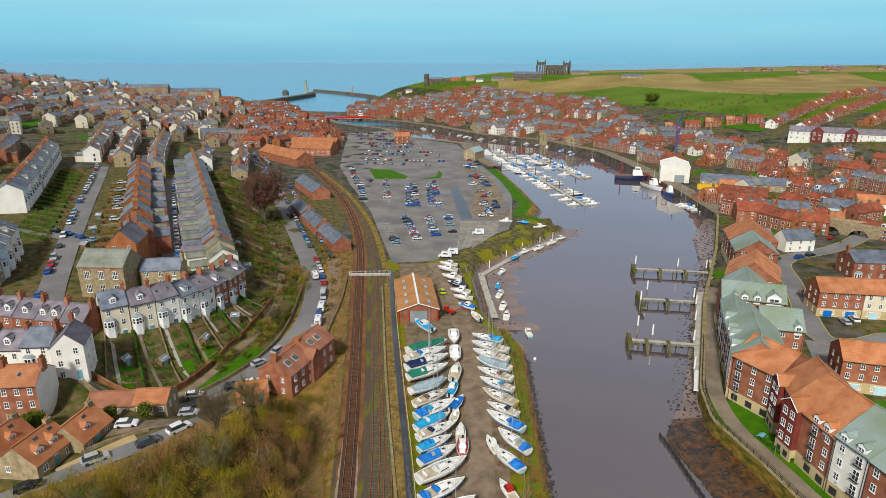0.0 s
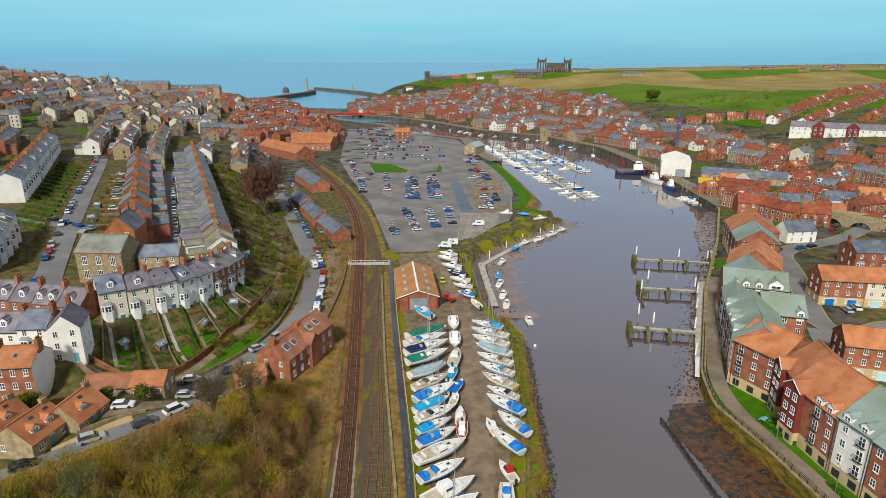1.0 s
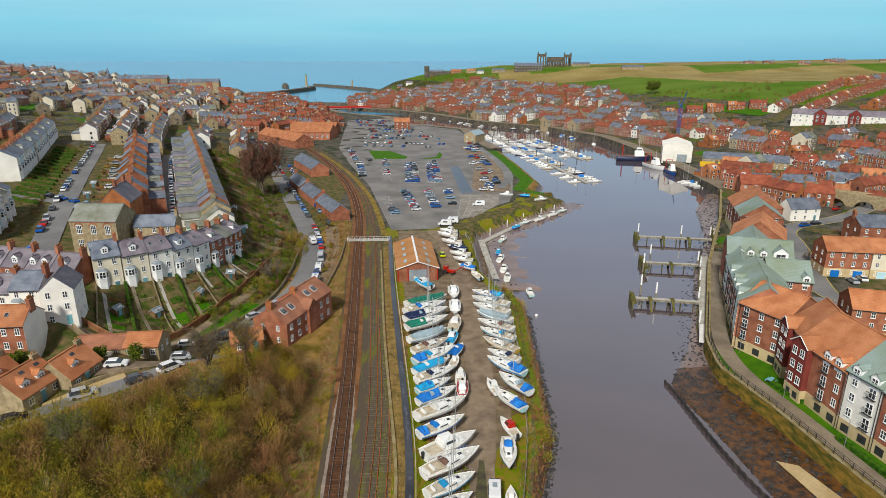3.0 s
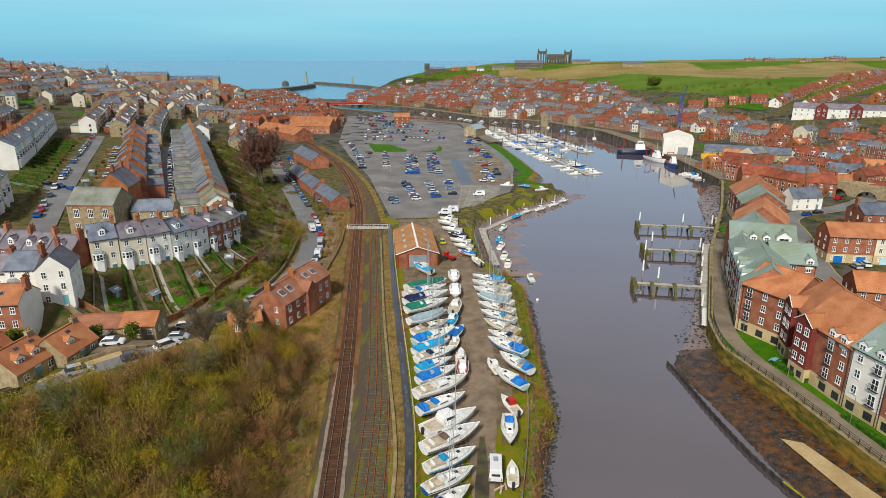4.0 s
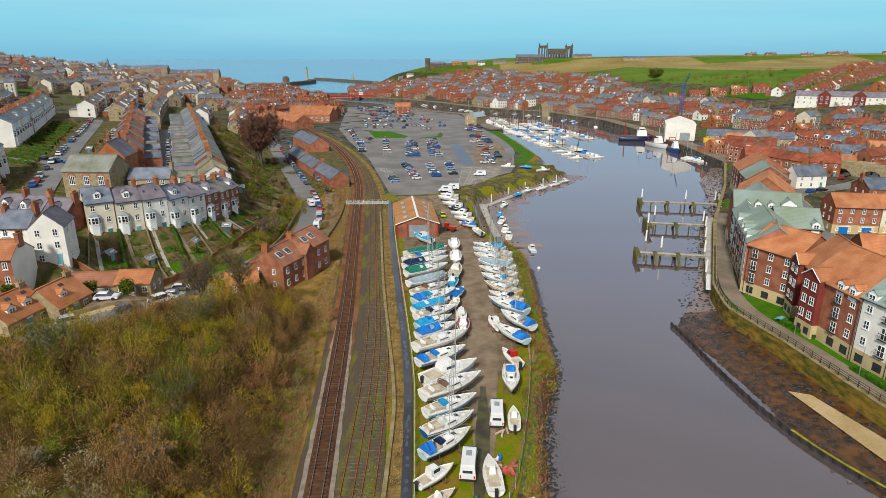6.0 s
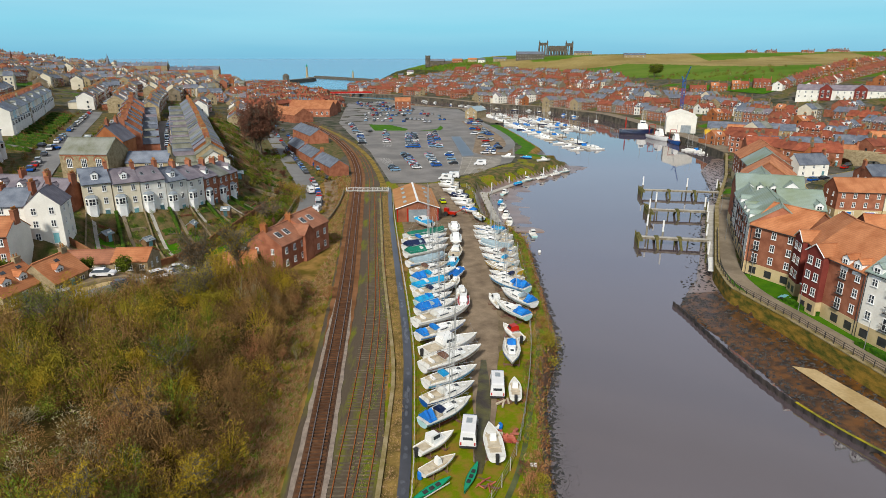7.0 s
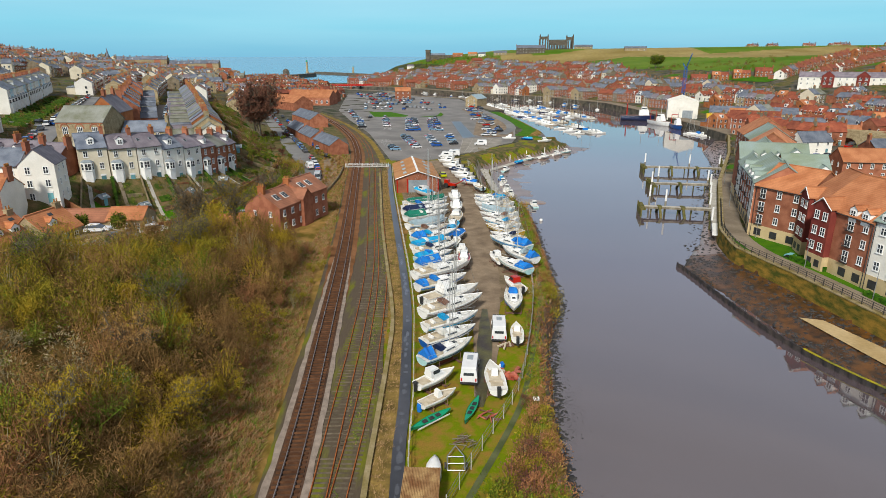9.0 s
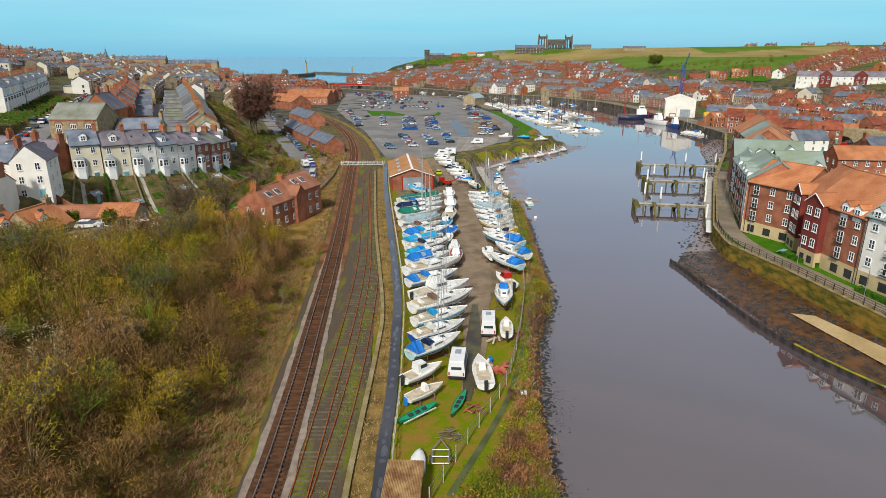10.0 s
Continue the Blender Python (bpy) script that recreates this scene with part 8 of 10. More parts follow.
        part("windscreen", Shape().loft([[(L / 2 - 0.8, -W / 2 + 0.12, 1.12), (L / 2 - 0.72, -W / 2 + 0.12, 1.14), (L / 2 - 0.72, W / 2 - 0.12, 1.14), (L / 2 - 0.8, W / 2 - 0.12, 1.12)], [(L / 2 - 1.3, -W / 2 + 0.2, H - 0.08), (L / 2 - 1.22, -W / 2 + 0.2, H - 0.04), (L / 2 - 1.22, W / 2 - 0.2, H - 0.04), (L / 2 - 1.3, W / 2 - 0.2, H - 0.08)]]), M_PANE, ob)
    if far:
        return ob
    for x in (-L * 0.31, L * 0.31):
        for sgn in (-1, 1):
            o = part("wheel", WHEEL, None, ob)
            o.matrix_basis = pose(x, sgn * (W / 2 - 0.1), 0.32)
    return ob


PAINTS = {c: car_paint("car_paint_" + c.replace(" ", "_"), v) for c, v in CAR_COLOURS.items()}
car_kits, far_kits = [], []
for c in CAR_COLOURS:
    car_kits.append(Kit(lambda c=c: car(c, PAINTS[c])))
    far_kits.append(Kit(lambda c=c: car(c, PAINTS[c], far=True)))
    if c in ("white", "silver", "black", "blue"):
        far_kits.append(Kit(lambda c=c: car(c, PAINTS[c], 4.6, 1.85, 1.68, far=True)))
        car_kits.append(Kit(lambda c=c: car(c, PAINTS[c], 4.6, 1.85, 1.68)))
van_kits = [Kit(lambda: car("white", PAINTS["white"], 5.4, 2.0, 2.4, True)), Kit(lambda: car("silver", PAINTS["silver"], 5.0, 1.95, 2.0, True))]
rc = random.Random(21)


def park_at(x, y, turn, kit=None, lift=0.1):
    (kit or rc.choice(far_kits if y > 200 else car_kits)).place(pose(x, y, h(x, y) + lift, 0, 0, turn))


def line_up(pts, side, gap, fill, jitter=0.3):
    """Cars parked along a street, at a distance to one side of its line."""
    ln = smooth_line(pts, gap)
    d = np.gradient(ln, axis=0)
    for (x, y), (dx, dy) in zip(ln, d):
        if rc.random() < fill:
            L = math.hypot(dx, dy)
            park_at(x + dy / L * side, y - dx / L * side, math.degrees(math.atan2(dy, dx)) + (180 if rc.random() < 0.5 else 0) + rc.uniform(-3, 3), None, 0.24)


line_up(STREET_A[2:], -2.4, 6.4, 0.6)
line_up(STREET_B[1:], 2.0, 5.6, 0.9)
line_up(VALLEY_ROAD[4:], 2.6, 6.4, 0.7)
for y in range(186, 312, 9):
    if rc.random() < 0.75:
        park_at(-113 - 0.47 * (y - 176) + 6.4, y + 5.4, 25 + rc.uniform(-6, 6), car_kits[rc.choice((0, 1, 0, 3))], 0.3)
line_up(VALLEY_ROAD[6:], 8.5, 5.6, 0.4)
line_up(SIDE_STREET, 2.2, 6.0, 0.6)
for x, y, turn, c in ((-58.4, 124.8, 14, 0), (-46.6, 130.6, 30, 0), (-50.6, 128.6, 24, 5), (-51.2, 101.4, 50, 1), (-55.2, 97.0, 40, 6), (-70.6, 86.2, 34, 4), (-62.6, 92.6, 36, 3), (-54.2, 112.4, 8, 2), (-47.8, 140.5, 48, 2), (-44.5, 147.5, 62, 3), (-62.4, 103.4, 10, 0)):
    park_at(x, y, turn, car_kits[c], 0.22)
for x, y in ((-37.5, 166), (-38.5, 176), (-40.5, 190)):
    park_at(x, y, 95, rc.choice(van_kits), 0.2)
van_kits[0].place(pose(-46.5, 205, h(-46.5, 205) + 0.2, 0, 0, 112))
for x, y, turn in ((0.5, 229, 170), (3.2, 233, 172), (15.5, 262, 176)):
    van_kits[0].place(pose(x, y, 4.3, 0, 0, turn))
Kit(lambda: car("lime yellow", car_paint("car_paint_lime", (0.42, 0.46, 0.03)))).place(pose(-0.6, 190.5, 4.32, 0, 0, 100))
van_kits[0].place(pose(3.2, 64.0, YARD, 0, 0, 84), "white van parked on the boatyard grass")
van_kits[0].place(pose(7.6, 75.2, YARD, 0, 0, 86), "white camper van beside the boats")
# marked bays of the car park
bays = Shape()
for x0, y0, x1, y1, fill in ((-52, 372, -44, 326, 0.35), (-36, 372, -30, 318, 0.45), (-22, 372, -18, 312, 0.9), (-19, 372, -14.5, 312, 0.45), (-9, 372, -6, 312, 0.8), (-6, 372, -2.5, 312, 0.6), (-19.5, 292, -11, 250, 0.75), (-8, 292, -3, 256, 0.7), (2, 292, 4, 262, 0.5), (-28, 280, -20, 246, 0.3)):
    L = math.hypot(x1 - x0, y1 - y0)
    n = int(L / 2.9)
    ux, uy = (x1 - x0) / L, (y1 - y0) / L
    t = math.degrees(math.atan2(uy, ux)) + 90
    for k in range(n + 1):
        x, y = x0 + ux * 2.9 * k, y0 + uy * 2.9 * k
        bays.box(-2.4, 2.4, -0.07, 0.07, 0, 0.008, 0, math.radians(t), (x, y, 4.29))
        if k < n and rc.random() < fill:
            rc.choice(far_kits).place(pose(x + ux * 1.45, y + uy * 1.45, 4.3, 0, 0, t + (180 if rc.random() < 0.5 else 0)))
single("bay_lines", bays, M_PAINT_WHITE, "white parking bay lines on the asphalt", "road marking", "stuff")
for x0, y0, x1, y1, fill in ((-58, 452, 8, 440, 0.5), (-60, 470, 6, 458, 0.6), (-64, 498, 2, 486, 0.5), (-66, 516, -4, 504, 0.6), (-70, 544, -10, 532, 0.55), (-74, 562, -16, 550, 0.5), (-80, 592, -26, 578, 0.5), (-86, 618, -42, 606, 0.5), (-90, 640, -54, 630, 0.5), (-50, 384, 0, 378, 0.35), (-66, 430, -56, 384, 0.5)):
    n = int(math.hypot(x1 - x0, y1 - y0) / 3.1)
    t = math.degrees(math.atan2(y1 - y0, x1 - x0)) + 90
    for k in range(n):
        if rc.random() < fill:
            rc.choice(far_kits).place(pose(x0 + (x1 - x0) * k / n, y0 + (y1 - y0) * k / n, 4.3, 0, 0, t + rc.choice((0, 180)) + rc.uniform(-4, 4)))
for _ in range(38):
    y = rc.uniform(290, 470)
    park_at(24 - (y - 290) * 0.02 + rc.uniform(-5, 5), y, rc.choice((10, 100, 190)), None, 0.15)
for x, y, turn in ((124, 168.5, 82), (131, 226, 40), (147, 231, 20), (109, 139, 70), (141, 228, 25), (120, 166.5, 86), (176, 262, 40), (170, 255, 35)):
    park_at(x, y, turn, None, 0.14)
tarmac = Shape()
tarmac.poly([(x, y, 4.30) for x, y in ((3.8, 362), (9.2, 362), (14.5, 290), (8.5, 286))])
single("tarmac_patch", tarmac, M_PATH, "fresh dark tarmac strip in the car park", "road", "structure")
for pts, nm in (([(-53, 428), (-45, 392), (-25, 392), (-24, 400), (-38, 426)], "lawn"), ([(-15.5, 391), (-2.5, 394), (-1, 408), (-3, 422), (-5, 400)], "lawn")):
    lw = Shape()
    lw.loft([[(x, y, z) for x, y in pts] for z in (4.2, 4.42)])
    single(nm, lw, M_LAWN, "bright green traffic island lawn in the car park", "lawn", "structure")


# ---- the town beyond: terraces in blocks ----
M_RUINED = surface("sooty_sandstone", (0.14, 0.115, 0.08), (0.24, 0.20, 0.15), 0.5, 0.9, 0.3, 8, dirt=0.3)
TOWN_MATS = [M_RUINED, M_BRICK, M_BRICK_ORANGE, M_STONE, M_WHITE, M_CREAM, M_SLATE, M_SLATE_PURPLE, M_SLATE_MOSS, M_PANTILE, M_PANTILE_OLD, M_TIMBER_WHITE, M_PANE, M_POT, M_LEAD]
SLOT = {m: k for k, m in enumerate(TOWN_MATS)}


def merge(into, sh, slot=None, x=0.0):
    k = len(into.v)
    into.v += [(a + x, b, c) for a, b, c in sh.v]
    into.f += [tuple(k + i for i in f_) for f_ in sh.f]
    into.m += [slot] * len(sh.f) if slot is not None else sh.m


class Block:
    """A short terrace of n houses, front facing -y; placed as a thing, or joined into the distance."""

    def __init__(self, label, n, w, d, eave, ridge, walls, roofs, group, seed):
        r_ = random.Random(seed)
        self.label, self.group, self.first = label, group, None
        self.walls, self.roofs, self.win, self.stk = [Shape() for _ in range(n)], [Shape() for _ in range(n)], Shape(), Shape()
        white, pane = SLOT[M_TIMBER_WHITE], SLOT[M_PANE]
        for k in range(n):
            x = (k - (n - 1) / 2) * w
            dz = r_.uniform(-0.5, 0.5)
            wall = r_.choice(walls)
            merge(self.walls[k], gable_body(w, d, eave + dz, ridge + dz, 5.0), SLOT[wall], x)
            merge(self.roofs[k], gable_roof(w, d, eave + dz, ridge + dz, side=0.05), SLOT[r_.choice(roofs)], x)
            for fl in range(2 if eave < 7 else 3):
                z = 1.0 + fl * 2.7
                for i in (-1, 1):
                    for yy, yo in ((-0.05, -0.09), (d - 0.02, d + 0.06)):
                        self.win.box(x + i * w * 0.23 - 0.6, x + i * w * 0.23 + 0.6, yy - 0.03, yy + 0.07, z - 0.1, z + 1.55, white)
                        self.win.box(x + i * w * 0.23 - 0.47, x + i * w * 0.23 + 0.47, yo, yo + 0.03, z + 0.03, z + 1.42, pane)
            self.stk.box(x + w / 2 - 0.4, x + w / 2 + 0.4, d / 2 - 0.7, d / 2 + 0.7, ridge - 0.8, ridge + 1.5, SLOT[M_RUINED if r_.random() < 0.6 else M_BRICK])
            self.stk.box(x + w / 2 - 0.15, x + w / 2 + 0.15, d / 2 - 0.5, d / 2 + 0.5, ridge + 1.5, ridge + 2.0, SLOT[M_POT])
            if r_.random() < 0.18:
                s_ = (ridge - eave) / (d / 2)
                self.stk.box(x - 0.8, x + 0.8, 0.9, 2.8, eave + 0.6, eave + s_ * 1.0 + 1.7, white)
                self.stk.box(x - 0.5, x + 0.5, 0.86, 0.9, eave + s_ + 0.4, eave + s_ + 1.5, pane)
            if r_.random() < 0.5:
                merge(self.walls[k], Shape().box(-w * 0.45, w * 0.05, d, d + 4.5, -5, eave * 0.62), SLOT[r_.choice(walls)], x)
                merge(self.roofs[k], Shape().box(-w * 0.48, w * 0.08, d, d + 4.7, eave * 0.62, eave * 0.62 + 0.25), SLOT[M_LEAD if r_.random() < 0.5 else M_SLATE], x)
        for sx_ in (-1, 1):
            for fl in range(2):
                self.win.box(sx_ * (n * w / 2) - 0.06, sx_ * (n * w / 2) + 0.06, d * 0.3, d * 0.3 + 1.0, 1.2 + 2.7 * fl, 2.6 + 2.7 * fl, pane)

    def place(self, m, label=""):
        if self.first is None:
            ob = self.first = thing("terraced_houses", self.label, "terrace", self.group)
            for wl_, rf_ in zip(self.walls, self.roofs):
                part("house_wall", wl_, TOWN_MATS, ob)
                part("house_roof", rf_, TOWN_MATS, ob)
            tagged(part("windows", self.win, TOWN_MATS, ob, "small white framed windows"), kind="stuff")
            tagged(part("chimneys", self.stk, TOWN_MATS, ob, "brick stacks and dormers"), kind="stuff")
            ob.matrix_basis = m
            return ob
        return copy_thing(self.first, m)

    def join(self, m):
        for sh in (*self.walls, *self.roofs, self.win, self.stk):
            k = len(DISTANT.v)
            V_ = np.array(sh.v) @ np.array(m.to_3x3()).T + np.array(m.translation)
            DISTANT.v += V_.tolist()
            DISTANT.f += [tuple(k + i for i in f_) for f_ in sh.f]
            DISTANT.m += sh.m


DISTANT = Shape()


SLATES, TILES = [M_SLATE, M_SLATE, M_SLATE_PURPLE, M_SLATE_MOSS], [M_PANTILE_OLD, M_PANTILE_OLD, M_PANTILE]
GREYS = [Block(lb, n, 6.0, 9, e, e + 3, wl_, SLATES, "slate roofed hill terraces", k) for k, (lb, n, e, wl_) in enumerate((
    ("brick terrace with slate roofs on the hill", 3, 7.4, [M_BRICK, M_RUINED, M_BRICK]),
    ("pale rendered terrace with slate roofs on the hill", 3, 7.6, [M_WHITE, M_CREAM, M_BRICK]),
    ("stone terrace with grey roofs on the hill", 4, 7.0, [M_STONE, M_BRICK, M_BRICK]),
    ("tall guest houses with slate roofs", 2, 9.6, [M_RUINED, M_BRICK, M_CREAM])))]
REDS = [Block(lb, n, 6.0, 8, e, e + 3, wl_, rf_, "red roofed harbour houses", 20 + k) for k, (lb, n, e, wl_, rf_) in enumerate((
    ("brick harbour houses with red pantile roofs", 3, 6.2, [M_BRICK, M_BRICK_ORANGE, M_BRICK], TILES),
    ("white harbour cottages with red pantile roofs", 2, 5.6, [M_WHITE, M_BRICK, M_BRICK], TILES),
    ("brick quayside houses with red roofs", 4, 7.0, [M_BRICK, M_BRICK_ORANGE, M_WHITE], TILES + [M_SLATE]),
    ("mixed brick cottages with orange roofs", 2, 5.8, [M_BRICK_ORANGE, M_STONE, M_BRICK], [M_PANTILE_OLD])))]
ESTATE = [Block("brick semi-detached houses with orange tile roofs", 2, 7.0, 8, 5.2, 8.2, [M_BRICK], [M_PANTILE_OLD], "hill estate houses", 41),
          Block("brown brick houses with old red tiles", 2, 7.0, 8, 5.2, 8.0, [M_BRICK_ORANGE, M_BRICK], [M_PANTILE_OLD, M_PANTILE], "hill estate houses", 42),
          Block("white and brick houses with red pantiles", 2, 7.0, 8, 5.0, 7.8, [M_WHITE, M_BRICK], [M_PANTILE_OLD], "hill estate houses", 43),
          Block("brick houses with grey slate roofs", 2, 7.0, 8.5, 5.6, 8.4, [M_BRICK, M_STONE], [M_SLATE, M_SLATE_PURPLE], "hill estate houses", 44)]
rt_ = random.Random(77)


def seen_from_air(x, y):
    return y > 30 and abs(x) < 0.78 * y + 14


def put(kits, x, y, turn, weights=None, sink=0.4):
    m = pose(x, y, h(x, y) - sink, 0, 0, turn)
    blk = rt_.choices(kits, weights or ((3, 1, 3, 2) if len(kits) == 4 else None))[0]
    blk.place(m) if y < 388 else blk.join(m)


# three terraces that climb away from the street ends
for ln, kits in (([(-211, 362), (-232, 410), (-262, 476)], (1, 0, 2)), ([(-189, 355), (-211, 405), (-240, 476)], (2, 1, 2)), ([(-157, 328), (-180, 380), (-214, 470)], (2, 2, 0))):
    pts = smooth_line(ln, 22)
    for k, ((x, y), (x2, y2)) in enumerate(zip(pts[:-1], pts[1:])):
        mx, my = 0.5 * (x + x2), 0.5 * (y + y2)
        m = pose(mx + 4, my + 1.6, h(mx, my) - 0.4, 0, 0, math.degrees(math.atan2(y2 - y, x2 - x)))
        blk = GREYS[kits[k % 3]]
        blk.place(m) if my < 388 else blk.join(m)
# crowded rows behind the white terrace
for off, y0 in ((36, 236), (60, 262), (86, 300), (112, 330)):
    y = y0
    while y < 368:
        x = -172 - 0.47 * (y - 240) - off
        if seen_from_air(x + 20, y):
            m = pose(x, y, h(x, y) - 0.4, 0, 0, 115 + rt_.choice((0, 180, 90)) + rt_.uniform(-5, 5))
            rt_.choices(GREYS, (3, 2, 3, 2))[0].join(m)
        y += rt_.uniform(19, 25)
# west hill, row above row
d_ = 14
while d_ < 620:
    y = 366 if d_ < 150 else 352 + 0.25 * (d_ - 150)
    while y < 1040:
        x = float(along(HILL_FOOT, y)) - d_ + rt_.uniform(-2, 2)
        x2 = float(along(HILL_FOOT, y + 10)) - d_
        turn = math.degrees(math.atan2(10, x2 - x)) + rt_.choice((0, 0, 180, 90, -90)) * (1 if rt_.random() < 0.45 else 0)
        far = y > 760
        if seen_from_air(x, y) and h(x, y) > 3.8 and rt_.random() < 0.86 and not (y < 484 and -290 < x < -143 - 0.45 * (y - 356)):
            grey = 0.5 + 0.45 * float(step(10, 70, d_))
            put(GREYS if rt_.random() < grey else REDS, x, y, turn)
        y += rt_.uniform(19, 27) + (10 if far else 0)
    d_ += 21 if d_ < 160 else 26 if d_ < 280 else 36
# low town between hill and harbour
for d_ in (6, 24, 42, 60, 80):
    y = 548
    while y < 1010:
        x = float(along(HILL_FOOT, y)) + d_
        if x < float(along(WEST_BANK, y)) - 14 and h(x, y) > 3.5:
            put(REDS, x, y, 70 + rt_.choice((0, 90, 180)) + rt_.uniform(-8, 8))
        y += rt_.uniform(18, 25)
# east bank, rows along the slope
s_ = 246
while s_ < 520:
    q_ = -60
    while q_ < 960:
        x, y = 0.88 * s_ - 0.47 * q_, 0.47 * s_ + 0.88 * q_
        x, y = x + rt_.uniform(-3, 3), y + rt_.uniform(-3, 3)
        xe_ = float(along(EAST_BANK, y))
        free = x > xe_ + 9 and y > 190 and seen_from_air(x, y) and not (x < 182 and y < 268) and not (x < 190 and 340 < y < 428)
        free = free and not (y > 1015) and not (240 < x < 345 and 415 < y < 500 and s_ > 400)
        if s_ > 455 and y < 900 and x > 190:
            free = False
        if free and rt_.random() < 0.88:
            turn = 118 + 180 + rt_.uniform(-7, 7) + (90 if rt_.random() < 0.25 else 0)
            if y < 480 and rt_.random() < 0.5:
                put(ESTATE, x, y, turn, (2, 2, 3, 3))
            else:
                put(REDS if rt_.random() < 0.66 else GREYS, x, y, turn)
        q_ += rt_.uniform(17, 24)
    s_ += 21
# rows of the hill estate
for ln in ([(212, 566), (250, 560), (296, 545)], [(288, 528), (330, 566), (420, 650)], [(300, 503), (352, 545), (460, 630)], [(352, 498), (410, 540), (500, 600)], [(380, 470), (430, 500), (520, 560)], [(420, 640), (520, 700), (640, 760)], [(330, 405), (380, 440), (420, 470)]):
    pts = smooth_line(ln, 15.5)
    for (x, y), (x2, y2) in zip(pts[:-1], pts[1:]):
        put(ESTATE, x, y, math.degrees(math.atan2(y2 - y, x2 - x)), (4, 3, 1, 1))
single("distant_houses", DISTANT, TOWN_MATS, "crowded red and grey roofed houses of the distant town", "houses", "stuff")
# warehouses and white quayside sheds
wshed = thing("boat_hall", "large white sheet metal boat repair hall", "hall")
part("wall", gable_body(21, 30, 12, 15.5, 1.0, True), M_WHITE, wshed)
part("roof", gable_roof(21, 30, 12, 15.5, True), M_WHITE, wshed)
part("roller_door", Shape().box(-3.5, 3.5, -0.1, 0.02, 0, 6.0), M_LEAD, wshed, "tall grey roller door").matrix_basis = pose(3.5, 0, 0)
wshed.matrix_basis = pose(147, 381, 3.9, 0, 0, -18) @ Matrix.Scale(0.84, 4)
for lb, x, y, turn, w, d, e, r_, wl_, rf_ in (
        ("low grey roofed net store", 176, 352, -25, 46, 13, 5, 8, M_STONE, M_SLATE), ("yellow roofed quay shed", 151, 340, -20, 11, 10, 4, 6, M_BLUE, M_YELLOW), ("red roofed brick warehouse", 160, 318, -30, 24, 11, 6, 9.5, M_BRICK, M_PANTILE_OLD),
        ("brick warehouse with broken orange tiles", 165, 338, -25, 16, 10, 5, 9, M_BRICK, M_PANTILE), ("red tiled boat store", 150, 281, -15, 18, 11, 6, 9.5, M_BRICK, M_PANTILE_OLD), ("slate roofed mill by the creek", 168, 286, -8, 20, 9, 6, 9, M_BRICK, M_SLATE),
        ("orange roofed brick house by the creek", 166, 262, -20, 12, 9, 6, 9, M_BRICK, M_PANTILE_OLD), ("white gabled cottage by the road", 146, 237, 8, 13, 8, 5, 8.5, M_WHITE, M_SLATE), ("brick cottage with grey slates", 131, 240, 8, 12, 8, 5, 8, M_BRICK, M_SLATE),
        ("long white hillside school with slate roofs", 297, 459, -31, 66, 12, 6.5, 10, M_WHITE, M_SLATE_PURPLE), ("pale blue cottage above the creek", 193, 287, -20, 14, 8, 6, 9.5, M_BLUEWALL, M_SLATE), ("white cottage with an orange roof", 212, 292, -20, 13, 8, 6, 9.5, M_WHITE, M_PANTILE),
        ("orange roofed brick workshop", 178, 275, -20, 18, 9, 4, 7, M_BRICK, M_PANTILE), ("red brick quay office", -38, 560, 5, 14, 9, 7, 10, M_BRICK, M_PANTILE), ("round roofed lifeboat store", 20, 470, -30, 10, 16, 6, 9, M_STONE, M_COVER_GREY)):
    bl = house(lb, w, d, e, r_, wl_, rf_, 2 if e > 4.5 else 1, max(2, int(w // 4)), "quayside buildings", stack=1 if w < 30 else 0, name="building", category="building", across=(w < d), sides=())
    bl.matrix_basis = pose(x, y, h(x, y), 0, 0, turn)
    if w > 60:
        for gx_ in (-14, 8):
            g = part("gabled_bay", gable_body(8, 3, 7.5, 11, 1, True), M_BRICK_DARK, bl, "brick gabled bay")
            g.matrix_basis = pose(gx_, -1.0, 0)
            part("bay_roof", gable_roof(8, 8, 7.5, 11, True), M_SLATE, g)
            for i in (-1, 1):
                for zz in (1.2, 4.4):
                    o = part("window", window_mesh(1.6, 2.0, 1), None, g)
                    o.matrix_basis = pose(i * 1.8, -0.01, zz)
via = thing("stone_bridge", "old stone arched bridge over the creek", "bridge")
vb = Shape()
prof = [(-17, 0), (-17, 6.5), (17, 6.5), (17, 0)]
for cx in (11, 0, -11):
    prof += [(cx + 4.2 * math.cos(t), max(0, 4.4 * math.sin(t))) for t in [math.pi * k / 8 for k in range(9)]]
vb.prism(prof, 0, 6)
part("arches", vb, M_STONE, via)
for yy in (0.0, 5.6):
    part("parapet", Shape().box(-17, 17, yy, yy + 0.4, 6.5, 7.5), M_STONE, via)
via.matrix_basis = pose(184, 258, 2.6, 0, 0, -40)


# ---- headland, piers and bridge ----
abbey = thing("abbey_ruin", "roofless grey stone abbey ruin on the headland", "ruin")
M_RUIN = surface("dark_sandstone", (0.07, 0.062, 0.05), (0.14, 0.122, 0.10), 0.3, 0.9, 0.4, 8, dirt=0.3)


